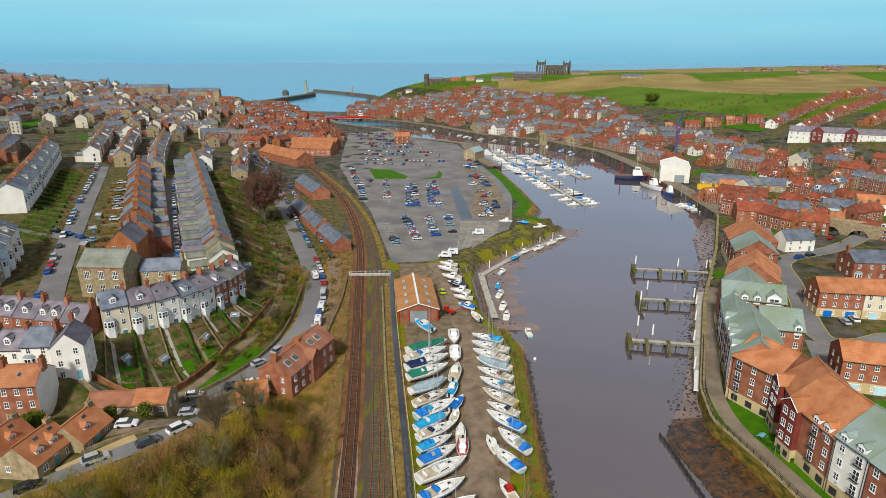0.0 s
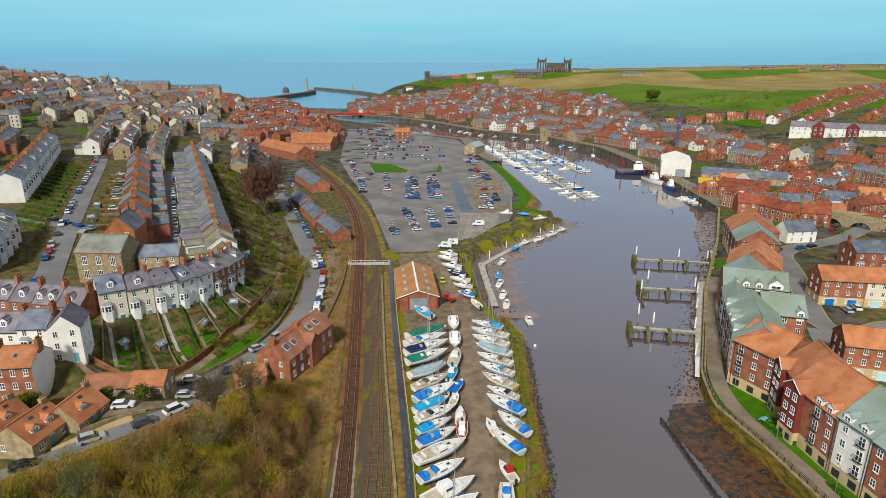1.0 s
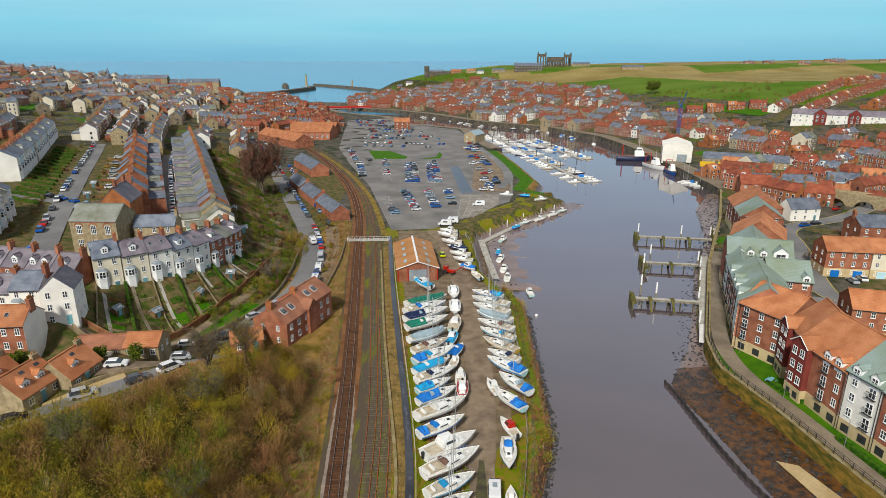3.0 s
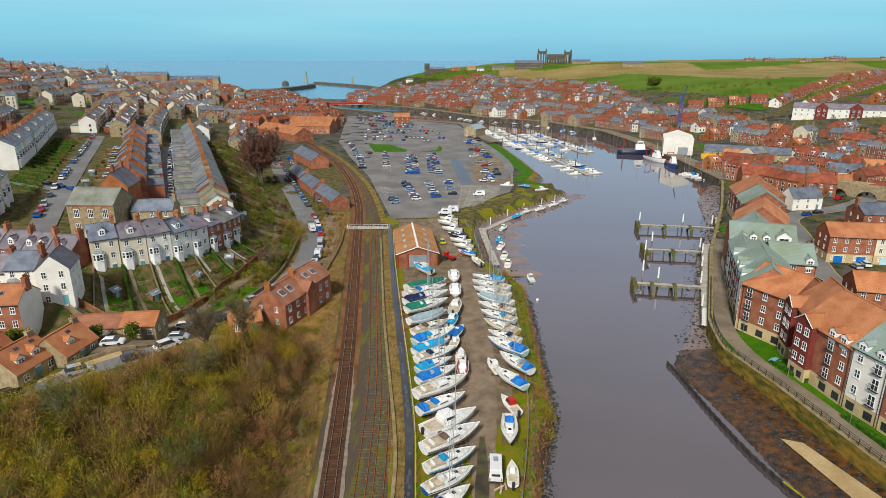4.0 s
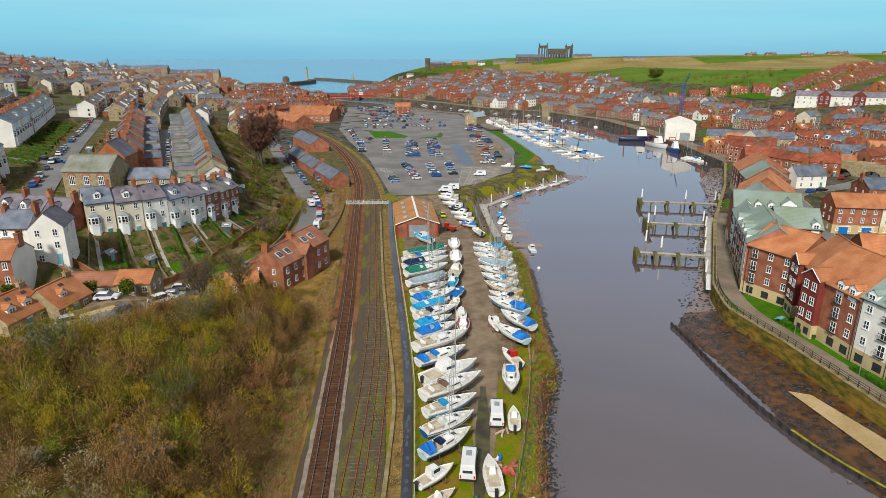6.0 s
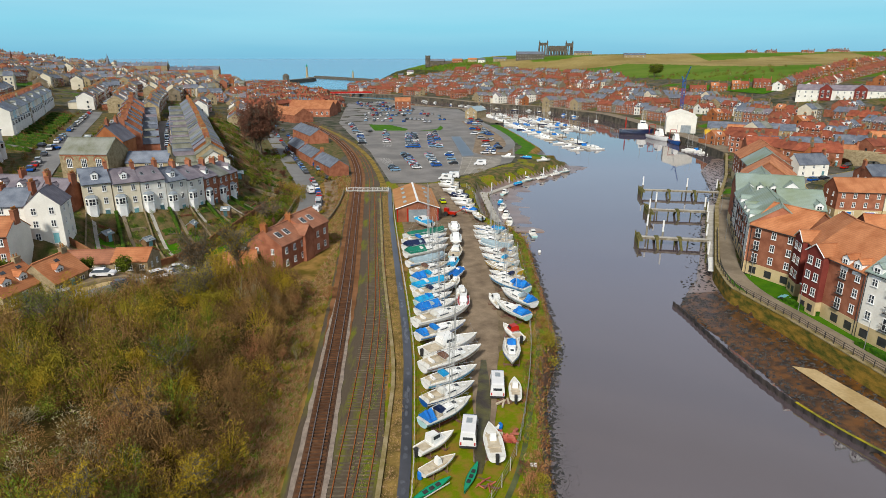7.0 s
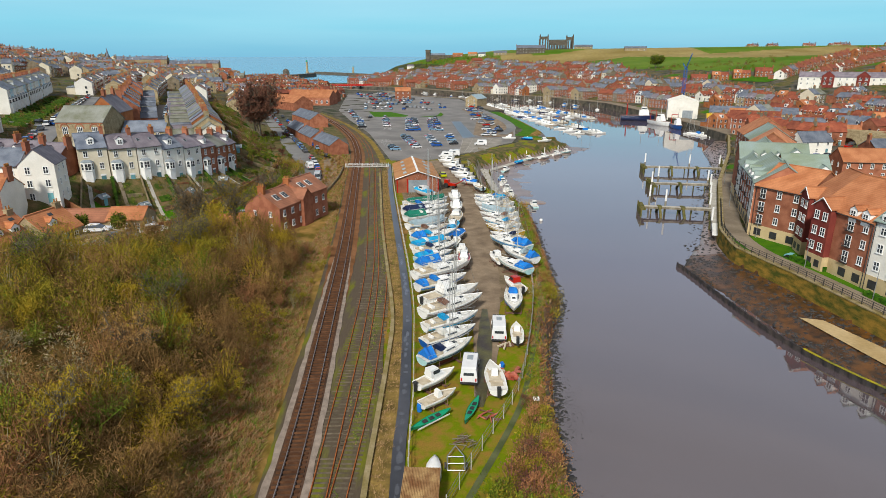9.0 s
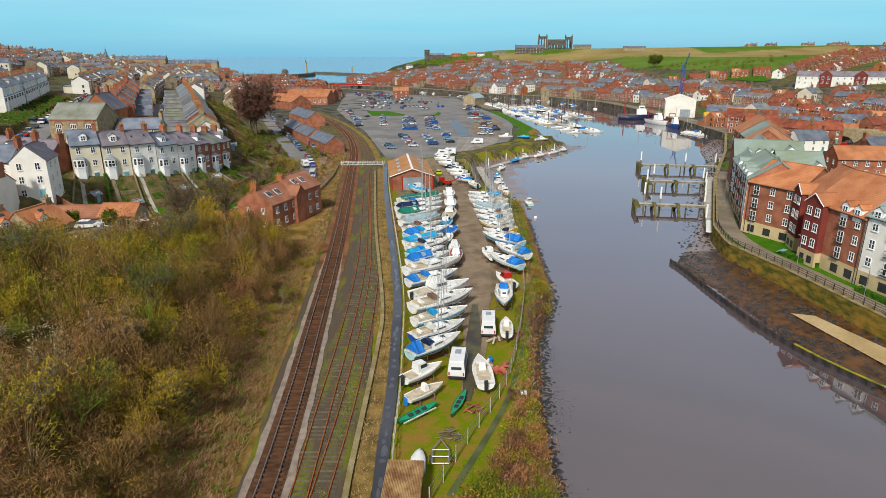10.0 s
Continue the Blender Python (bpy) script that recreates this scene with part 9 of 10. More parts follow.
def arcade(L, H, n, z_sill, z_top, y=0.0, thick=1.6):
    """A wall pierced by tall pointed openings."""
    s = Shape()
    s.box(0, L, y, y + thick, -4, z_sill).box(0, L, y + 0.01, y + thick - 0.01, z_top, H)
    w = L / n
    for k in range(n + 1):
        s.box(max(0, k * w - w * 0.24), min(L, k * w + w * 0.24), y, y + thick, z_sill, z_top)
    for k in range(n):
        s.prism([(k * w + w * 0.24, z_top), (k * w + w * 0.24, z_top - 2.2), (k * w + w * 0.5, z_top)], y, y + thick)
        s.prism([(k * w + w * 0.76, z_top), (k * w + w * 0.5, z_top), (k * w + w * 0.76, z_top - 2.2)], y, y + thick)
    return s


part("nave_wall", arcade(34, 13, 7, 2, 10), M_RUIN, abbey).matrix_basis = pose(-12, 0, 0)
part("clerestory", arcade(34, 5.5, 9, 0.5, 4.3, 0.3, 1.0), M_RUIN, abbey).matrix_basis = pose(-12, 0, 13)
part("north_wall", arcade(30, 17, 6, 3, 13), M_RUIN, abbey).matrix_basis = pose(-10, 14, 0)
part("transept_front", arcade(15, 24, 3, 3, 20), M_RUIN, abbey).matrix_basis = pose(-28, -2, 0)
part("east_front", arcade(12, 23, 3, 3, 19), M_RUIN, abbey).matrix_basis = pose(20, 2, 0)
for x, y, hh in ((-28, -2, 28), (-14, -2, 28), (20, 1, 27), (31.5, 1, 27), (-28, 12, 22), (31, 14, 24)):
    s = Shape().box(-1.3, 1.3, -1.3, 1.3, -4, hh - 4)
    s.beam((0, 0, hh - 4), (0, 0, hh + 1), 1.5, sides=4, r2=0.1)
    part("turret", s, M_RUIN, abbey, "slender corner turret").matrix_basis = pose(x, y, 0)
abbey.matrix_basis = pose(189, 1092, h(189, 1092) - 1, 0, 0, -6) @ Matrix.Diagonal((0.94, 0.94, 0.92, 1))
church = thing("church", "low stone church with a square tower on the cliff", "church")
part("tower", Shape().box(-4, 4, -4, 4, -4, 15).box(-4.3, 4.3, -4.3, 4.3, 15, 16.2), M_RUIN, church)
part("nave", gable_body(26, 12, 7, 10), M_RUIN, church).matrix_basis = pose(18, -5, 0)
part("roof", gable_roof(26, 12, 7, 10), M_SLATE, church).matrix_basis = pose(18, -5, 0)
part("chancel", gable_body(14, 9, 5, 7.5), M_RUIN, church).matrix_basis = pose(38, -4, 0)
church.matrix_basis = pose(-31, 1150, max(36, h(-31, 1150)), 0, 0, -8)
manor = house("long stone manor house beside the abbey", 46, 14, 9, 13, M_RUIN, M_SLATE, 2, 10, stack=2, name="manor_house", category="manor")
manor.matrix_basis = pose(140, 1040, h(140, 1040), 0, 0, -5)
for x, y, w, wl_, rf_ in ((22, 1135, 18, M_BRICK, M_PANTILE), (48, 1110, 16, M_STONE, M_PANTILE), (92, 1060, 22, M_STONE, M_SLATE), (235, 1080, 30, M_STONE, M_SLATE), (300, 1000, 34, M_STONE, M_SLATE), (62, 1070, 12, M_WHITE, M_SLATE), (-62, 1118, 12, M_WHITE, M_SLATE_PURPLE), (-78, 1105, 9, M_BRICK, M_SLATE)):
    o = house("stone outbuilding on the headland", w, 8, 4.2, 6.8, wl_, rf_, 1, 4, "headland buildings", stack=0, name="building", category="building")
    o.matrix_basis = pose(x, y, h(x, y), 0, 0, -8)
vill = Block("low farm buildings on the far ridge", 2, 9, 8, 3.2, 5.4, [M_STONE, M_BRICK, M_CREAM], [M_SLATE, M_SLATE_PURPLE, M_PANTILE_OLD], "far ridge buildings", 91)
for _ in range(26):
    x = rt_.uniform(520, 1150)
    y = 0.62 * x + rt_.uniform(640, 800) if x < 700 else 0.5 * x + rt_.uniform(640, 900)
    vill.place(pose(x, y, h(x, y), 0, 0, rt_.uniform(-40, 40)))
spire = thing("church", "dark stone church with a tall spire in the town", "church")
part("tower", Shape().box(-4, 4, -4, 4, -4, 16), M_RUIN, spire)
part("spire", Shape().beam((0, 0, 16), (0, 0, 38), 4.6, sides=8, r2=0.1), M_SLATE, spire, "pointed slate spire")
part("nave", gable_body(26, 14, 9, 16), M_RUIN, spire).matrix_basis = pose(16, -7, 0)
part("roof", gable_roof(26, 14, 9, 16), M_SLATE, spire).matrix_basis = pose(16, -7, 0)
spire.matrix_basis = pose(-500, 935, 16, 0, 0, -30)
crescent = Block("tall grand crescent of guest houses on the cliff", 8, 9, 13, 15, 19.5, [M_STONE, M_BRICK], [M_SLATE], "clifftop crescent", 5)
for k in range(2):
    crescent.place(pose(-452 + 74 * k, 938 + 8 * k, h(-440 + 74 * k, 940) - 1, 0, 0, 6))


def stone_pier(label, pts, width, top):
    ln = smooth_line(pts, 14)
    d = np.gradient(ln, axis=0)
    d /= np.linalg.norm(d, axis=1)[:, None]
    s = Shape()
    s.loft([[(x + dy * (w_ * width + o), y - dx * (w_ * width + o), z) for w_, o, z in ((-0.5, -1, -3), (0.5, 1, -3), (0.5, 0, top), (0.5, -0.8, top), (-0.5, 0.0, top))] for (x, y), (dx, dy) in zip(ln, d)])
    ob = thing("pier", label, "pier", "harbour piers")
    part("wall", s, M_RUIN, ob)
    return ob


stone_pier("long curving stone harbour pier to the west", [(-322, 1080), (-318, 1140), (-302, 1240), (-284, 1345), (-296, 1400)], 15, 7)
stone_pier("stone harbour pier on the east side", [(-128, 1200), (-140, 1270), (-168, 1330), (-210, 1390)], 13, 6)
stone_pier("outer arm of the east pier", [(-215, 1400), (-262, 1465), (-316, 1535)], 10, 6)
stone_pier("short inner stone pier in the harbour", [(-140, 900), (-172, 905), (-205, 912)], 10, 4.5)
light = thing("lighthouse", "fluted stone lighthouse column on the pier end", "lighthouse")
part("column", Shape().loft([[(r_ * math.cos(t), r_ * math.sin(t), z) for t in [k * math.pi / 6 for k in range(12)]] for r_, z in ((3.6, 0), (3.6, 2), (2.6, 3), (2.0, 21), (2.6, 22), (2.6, 23))]), M_STONE, light)
part("lantern", Shape().loft([[(r_ * math.cos(t), r_ * math.sin(t), z) for t in [k * math.pi / 4 for k in range(8)]] for r_, z in ((1.5, 23), (1.5, 25.5), (0.2, 27.5))]), M_GREENP, light, "domed lantern")
light.matrix_basis = pose(-304, 1383, 6.5)
light2 = thing("lighthouse", "small stone beacon tower on the east pier", "lighthouse")
part("column", Shape().beam((0, 0, 0), (0, 0, 13), 2.2, sides=10, r2=1.5), M_STONE, light2)
part("lantern", Shape().beam((0, 0, 13), (0, 0, 16), 1.4, sides=8, r2=0.2), M_GREENP, light2)
light2.matrix_basis = pose(-203, 1385, 6)
mast_ = thing("signal_station", "dark rounded pavilion on the west pier", "building")
part("body", Shape().loft([[(7 * r_ * math.cos(t), 5 * r_ * math.sin(t), z) for t in [k * math.pi / 6 for k in range(12)]] for r_, z in ((1, 0), (1, 7), (0.7, 10), (0.2, 12))]), M_RUIN, mast_)
mast_.matrix_basis = pose(-330, 1300, 5)
bridge = thing("swing_bridge", "low iron swing bridge with a red and cream parapet", "bridge")
part("deck", Shape().box(-34, 34, -5, 5, 4.6, 5.6), M_TIMBER_WHITE, bridge)
for sgn in (-1, 1):
    part("girder", Shape().box(-34, 34, sgn * 5 - 0.3, sgn * 5 + 0.3, 5.0, 6.8), M_REDP, bridge, "red painted girder")
for x in (-14, 14):
    part("pier", Shape().beam((x, 0, -3), (x, 0, 4.6), 4.5, sides=12), M_RUIN, bridge)
bridge.matrix_basis = pose(-128, 802, 0, 0, 0, 14)
crane = thing("tower_crane", "slim blue lattice crane above the quay roofs", "crane")
cl = Shape()
for a in ((-0.9, -0.9), (0.9, -0.9), (0.9, 0.9), (-0.9, 0.9)):
    cl.beam((*a, 0), (*a, 25), 0.16)
for k in range(8):
    for p_, q2 in (((-0.9, -0.9), (0.9, -0.9)), ((0.9, -0.9), (0.9, 0.9)), ((-0.9, 0.9), (-0.9, -0.9))):
        cl.beam((*p_, 2.9 * k), (*q2, 2.9 * k + 2.9), 0.1)
part("mast", cl, M_BLUE, crane)
part("jib", Shape().beam((0, 0, 24), (2, -4, 35), 0.35).beam((0, 0, 24), (-1.2, 3, 28), 0.4), M_BLUE, crane)
crane.matrix_basis = pose(180, 470, h(180, 470))


# ---- trees and scrub ----
def foliage(name, a, b, rough=0.9):
    """Leaf or twig colour that differs from piece to piece."""
    m = bpy.data.materials.new(name)
    m.use_nodes = True
    n, l = m.node_tree.nodes, m.node_tree.links
    p = n["Principled BSDF"]
    p.inputs["Roughness"].default_value = rough
    p.inputs["Specular IOR Level"].default_value = 0.08
    geo, info = n.new("ShaderNodeNewGeometry"), n.new("ShaderNodeObjectInfo")
    mix = n.new("ShaderNodeMix")
    mix.data_type = "RGBA"
    mix.inputs["A"].default_value, mix.inputs["B"].default_value = (*a, 1), (*b, 1)
    l.new(geo.outputs["Random Per Island"], mix.inputs["Factor"])
    hs = n.new("ShaderNodeHueSaturation")
    ma = n.new("ShaderNodeMath")
    ma.operation = "MULTIPLY_ADD"
    ma.inputs[1].default_value, ma.inputs[2].default_value = 0.5, 0.75
    l.new(info.outputs["Random"], ma.inputs[0])
    l.new(ma.outputs["Value"], hs.inputs["Value"])
    l.new(mix.outputs["Result"], hs.inputs["Color"])
    l.new(hs.outputs["Color"], p.inputs["Base Color"])
    return m


M_BARK = surface("grey_bark", (0.09, 0.075, 0.055), (0.17, 0.145, 0.11), 2.0, 0.95, 0.4)
F_BROWN = foliage("brown_twigs", (0.20, 0.112, 0.038), (0.34, 0.20, 0.072))
F_RUST = foliage("rust_twigs", (0.22, 0.098, 0.042), (0.37, 0.175, 0.08))
F_OLIVE = foliage("olive_leaves", (0.17, 0.145, 0.012), (0.30, 0.235, 0.026))
F_GOLD = foliage("yellow_lichen_twigs", (0.24, 0.175, 0.014), (0.40, 0.275, 0.026))
F_GREY = foliage("pale_grey_twigs", (0.19, 0.16, 0.09), (0.36, 0.30, 0.18))
F_GREEN = foliage("dark_green_leaves", (0.042, 0.07, 0.006), (0.16, 0.19, 0.018))
F_UMBER = foliage("dark_brown_twigs", (0.125, 0.072, 0.026), (0.22, 0.13, 0.05))
F_MOSS = foliage("dark_olive_twigs", (0.10, 0.092, 0.013), (0.20, 0.17, 0.026))
F_LEAF = foliage("fresh_green_leaves", (0.10, 0.155, 0.014), (0.22, 0.28, 0.034))
F_PLUM = foliage("purple_brown_twigs", (0.075, 0.036, 0.028), (0.20, 0.09, 0.055))


def twig_tree(seed, tall, spread, limbs=6, subs=5, twigs=7, leaves=500, leaf=0.16, slim=0.4, thick=0.011):
    """Segments of a branching tree and small leaf quads round its outer twigs, as two arrays."""
    r_ = np.random.RandomState(seed)
    seg, tips = [], []
    base = np.zeros(3)

    def rod(a, b, ra, rb_):
        seg.append((a, b, ra, rb_))

    stems = r_.randint(1, 4)
    for st in range(stems):
        lean = np.array([r_.uniform(-0.25, 0.25) * spread, r_.uniform(-0.25, 0.25) * spread, tall * r_.uniform(0.3, 0.45)])
        rod(base, lean, tall * 0.022, tall * 0.015)
        for i in range(limbs):
            t = r_.uniform(0.45, 1.0)
            p = base + t * (lean - base)
            ang = r_.uniform(0, 2 * np.pi)
            e = p + np.array([np.cos(ang) * spread * r_.uniform(0.25, 0.6), np.sin(ang) * spread * r_.uniform(0.25, 0.6), tall * r_.uniform(0.16, 0.42)])
            rod(p, e, tall * 0.011, tall * 0.006)
            for j in range(subs):
                t2 = r_.uniform(0.35, 1.0)
                p2 = p + t2 * (e - p)
                v = r_.normal(0, 1, 3) * np.array([1, 1, 0.7]) + np.array([0, 0, 0.8])
                e2 = p2 + v / np.linalg.norm(v) * tall * r_.uniform(0.10, 0.2)
                rod(p2, e2, tall * 0.005, tall * 0.003)
                for k in range(twigs):
                    p3 = p2 + r_.uniform(0.2, 1.0) * (e2 - p2)
                    v = r_.normal(0, 1, 3) + np.array([0, 0, 0.7])
                    e3 = p3 + v / np.linalg.norm(v) * tall * r_.uniform(0.06, 0.16)
                    rod(p3, e3, thick * 1.6, thick)
                    tips.append(e3)
    tips = np.array(tips)
    V, F = [], []
    tri = np.array([0, 2.094, 4.189])
    for a, b, ra, rb_ in seg:
        dd = (b - a) / (np.linalg.norm(b - a) + 1e-9)
        u = np.cross(dd, [0.3, 0.5, 0.81])
        u /= np.linalg.norm(u) + 1e-9
        w = np.cross(dd, u)
        k = len(V)
        for c, rr in ((a, max(ra, thick)), (b, max(rb_, thick * 0.8))):
            for q3 in tri:
                V.append(c + rr * (np.cos(q3) * u + np.sin(q3) * w))
        F += [(k, k + 1, k + 4, k + 3), (k + 1, k + 2, k + 5, k + 4), (k + 2, k, k + 3, k + 5)]
    wood = (np.array(V), np.array(F))
    pick = tips[r_.randint(0, len(tips), leaves)] + r_.normal(0, leaf * 1.6, (leaves, 3))
    ax = r_.normal(0, 1, (leaves, 3)) + (np.array([0, 0, 1.2]) if slim < 0.3 else 0)
    ax /= np.linalg.norm(ax, axis=1)[:, None]
    bx = np.cross(ax, r_.normal(0, 1, (leaves, 3)))
    bx /= np.linalg.norm(bx, axis=1)[:, None]
    sz = leaf * r_.uniform(0.5, 1.4, (leaves, 1))
    LV = np.stack([pick - ax * sz - bx * sz * slim, pick + ax * sz - bx * sz * slim, pick + ax * sz + bx * sz * slim, pick - ax * sz + bx * sz * slim], 1).reshape(-1, 3)
    LF = np.arange(leaves * 4).reshape(-1, 4)
    return wood, (LV, LF)


def mesh_np(name, V, F, mats, slots=None):
    me = bpy.data.meshes.new(name)
    me.vertices.add(len(V))
    me.vertices.foreach_set("co", np.asarray(V, np.float32).ravel())
    me.loops.add(F.size)
    me.loops.foreach_set("vertex_index", F.astype(np.int32).ravel())
    me.polygons.add(len(F))
    me.polygons.foreach_set("loop_start", np.arange(0, F.size, 4, dtype=np.int32))
    for m in mats:
        me.materials.append(m)
    if slots is not None:
        me.polygons.foreach_set("material_index", np.asarray(slots, np.int32))
    me.update(calc_edges=True)
    return me


def tree(label, seed, tall, spread, mat, leaves, leaf=0.16, name="tree", bark=None, **kw):
    wood, lv = twig_tree(seed, tall, spread, leaves=leaves, leaf=leaf, **kw)
    ob = thing(name, label, "tree" if name == "tree" else "shrub")
    part("trunk", mesh_np("trunk", *wood, [bark or M_BARK]), None, ob, "branching trunk and twigs")
    part("crown", mesh_np("crown", *lv, [mat]), None, ob, "loose crown of small leaves and twigs")
    return ob


# the thicket on the near hillside: uncounted shrubs grown into one another
rs = random.Random(31)
shapes = [twig_tree(100 + k, t, sp, 4, 3, 4, lv, lf, slim=0.11, thick=0.016) for k, (t, sp, lv, lf) in enumerate(((5.5, 3.6, 620, 0.19), (7.2, 3.6, 560, 0.19), (4.2, 4.0, 620, 0.18), (8.2, 4.0, 520, 0.19), (5.0, 3.6, 640, 0.18), (2.6, 3.6, 520, 0.17)))]


def dome_bush(seed, wide, tall, rays=80, slips=500, stout=0.95):
    """A many-stemmed shrub: fine shoots fan out from its foot to an uneven dome."""
    r_ = np.random.RandomState(seed)
    lobes = r_.normal(0, 1, (5, 3))
    lobes /= np.linalg.norm(lobes, axis=1)[:, None]

    def aim(n):
        v = r_.normal(0, 1, (n, 3))
        v[:, 2] = np.abs(v[:, 2]) * 0.9 + 0.12
        v /= np.linalg.norm(v, axis=1)[:, None]
        swell = 0.78 + 0.34 * np.max(np.clip(v @ lobes.T, 0, 1) ** 6, axis=1)
        return v, v * swell[:, None] * np.array([wide, wide, tall])

    def strips(a, b, w):
        dd = (b - a) / (np.linalg.norm(b - a, axis=1)[:, None] + 1e-9)
        s_ = np.cross(dd, r_.normal(0, 1, dd.shape))
        s_ /= np.linalg.norm(s_, axis=1)[:, None] + 1e-9
        return np.stack([a - s_ * w, a + s_ * w, b + s_ * w * 0.5, b - s_ * w * 0.5], 1).reshape(-1, 3)

    v, e = aim(rays)
    e *= r_.uniform(0.7, 1.03, (rays, 1))
    a = e * r_.uniform(0.3, 0.75, (rays, 1)) * np.array([0.8, 0.8, 1.0])
    wood = (strips(a, e, stout * r_.uniform(0.014, 0.035, (rays, 1))), np.arange(rays * 4).reshape(-1, 4))
    v, e = aim(slips)
    e = e * r_.uniform(0.66, 1.06, (slips, 1)) + r_.normal(0, 0.08, (slips, 3))
    d_ = v + r_.normal(0, 1.0, (slips, 3))
    d_ /= np.linalg.norm(d_, axis=1)[:, None]
    return wood, (strips(e, e + d_ * r_.uniform(0.12, 0.30, (slips, 1)), stout * r_.uniform(0.022, 0.05, (slips, 1))), np.arange(slips * 4).reshape(-1, 4))


domes = [dome_bush(300 + k, w_, t_) for k, (w_, t_) in enumerate(((2.0, 4.2), (2.4, 5.4), (1.7, 3.4), (2.8, 6.2), (2.2, 4.8), (1.6, 5.6), (1.9, 2.6)))]
mixed = domes * 4 + shapes[:3]
far_domes = [dome_bush(360 + k, w_, t_, 26, 110, 3.6) for k, (w_, t_) in enumerate(((2.0, 3.6), (2.4, 4.6), (1.7, 3.0), (2.2, 4.0)))]
small_domes = [dome_bush(340 + k, w_, t_, 46, 190, 1.95) for k, (w_, t_) in enumerate(((2.0, 3.6), (2.4, 4.6), (1.7, 3.0), (2.2, 4.0)))]
low_forms = [twig_tree(220 + k, t, 4.6, 3, 3, 3, 330, 0.24, thick=0.03) for k, t in enumerate((4.0, 5.0, 6.0))]
tones = [F_BROWN, F_OLIVE, F_GOLD, F_GREY, F_RUST, F_GREEN, F_PLUM, F_UMBER, F_MOSS, F_LEAF]
PV, PF, PM, count = [], [], [], 0


def add_bush(x, y, z, k, size, spin, wood_i, leaf_i, shapes):
    global count
    (wv, wf), (lv, lf) = shapes[k]
    c, s2 = math.cos(spin), math.sin(spin)
    R = np.array([[c, -s2, 0], [s2, c, 0], [0, 0, 1]]) * size
    for V_, F_, mi in ((wv, wf, wood_i), (lv, lf, leaf_i)):
        PV.append(V_ @ R.T + np.array([x, y, z]))
        PF.append(F_ + count)
        PM.append(np.full(len(F_), mi))
        count += len(V_)


def scatter(n, box, keep, sizes, picks, forms=None):
    forms = forms or shapes
    done = 0
    for _ in range(n * 6):
        if done >= n:
            break
        x, y = rs.uniform(box[0], box[1]), rs.uniform(box[2], box[3])
        if not keep(x, y):
            continue
        done += 1
        patch = noise.noise((x * 0.07, y * 0.07, 3.0)) + rs.uniform(-0.35, 0.35)
        li = picks[min(len(picks) - 1, int((patch + 0.8) / 1.6 * len(picks)))] if -0.8 < patch < 0.8 else rs.choice(picks)
        wi = li if rs.random() < 0.6 else 3 if rs.random() < 0.2 else 7 if rs.random() < 0.6 else 8
        add_bush(x, y, h(x, y) - 0.1, rs.randrange(len(forms)), rs.uniform(*sizes), rs.uniform(0, 6.28), wi, li, forms)


def off_lane(x, y):
    if x < -38 and y > float(np.interp(x, [-86, -72, -65, -56.5, -51, -44, -38], [66, 75, 80.5, 86, 91, 96, 104])):
        return False
    return x < float(np.interp(y, [0, 40, 75, 105, 118], [-19.5, -21.5, -24.3, -27.5, -33])) and (y < 98 + 0.1 * (x + 50) or x > -44) and y < 116 and not (x < -52 and y > 128 + 0.63 * x and y > 88 + 0.75 * (x + 72) - 4)


scatter(300, (-34, -18, 20, 116), off_lane, (0.6, 1.15), [7, 4, 0, 7, 2, 0, 7, 4, 1], mixed)
scatter(370, (-92, -33, 56, 116), off_lane, (0.75, 1.3), [7, 1, 8, 0, 2, 1, 7, 5, 0, 8], mixed)
scatter(210, (-80, -28, 20, 62), off_lane, (0.7, 1.25), [8, 9, 2, 1, 7, 9, 0, 3, 8], mixed)
scatter(26, (-27, -18, 60, 118), lambda x, y: x < -19 - 0.05 * (y - 40), (0.3, 0.55), [0, 4, 1])
scatter(60, (-62, -28, 34, 76), off_lane, (0.7, 1.1), [1, 2, 9, 7, 8], domes)
single("scrub_thicket", mesh_np("scrub_thicket", np.concatenate(PV), np.concatenate(PF), tones, np.concatenate(PM)), None, "dense leafless brown and olive scrub covering the bank", "scrub", "stuff")
PV, PF, PM, count = [], [], [], 0
# riverside scrub on both edges of the boatyard, bushes along gardens and the road bank
scatter(70, (1, 13, 24, 57), lambda x, y: x > 1.5 + (y - 40) * 0.42 + 1.6 and x < float(along(WEST_BANK, y)) - 1.2, (0.5, 0.85), [4, 1, 4, 5, 4, 2], small_domes)
scatter(120, (8, 24, 40, 165), lambda x, y: float(along(WEST_BANK, y)) - 4.5 < x < float(along(WEST_BANK, y)) - 0.8, (0.18, 0.38), [4, 6, 4, 1], small_domes)
scatter(14, (14, 22, 88, 100), lambda x, y: float(along(WEST_BANK, y)) - 6 < x < float(along(WEST_BANK, y)) - 0.5, (0.5, 0.8), [2, 4, 1], small_domes)
scatter(10, (16, 22, 148, 162), lambda x, y: float(along(WEST_BANK, y)) - 5 < x < float(along(WEST_BANK, y)) - 0.5, (0.4, 0.6), [2, 4], small_domes)
scatter(90, (0, 12, 30, 52), lambda x, y: x > 1.8 + (y - 40) * 0.42 + 2.2 and x < float(along(WEST_BANK, y)) - 0.6, (0.45, 0.8), [4, 6, 1, 5, 4, 0], small_domes)
single("riverside_scrub", mesh_np("riverside_scrub", np.concatenate(PV), np.concatenate(PF), tones, np.concatenate(PM)), None, "rust brown bank scrub beside the river path", "scrub", "stuff")
PV, PF, PM, count = [], [], [], 0


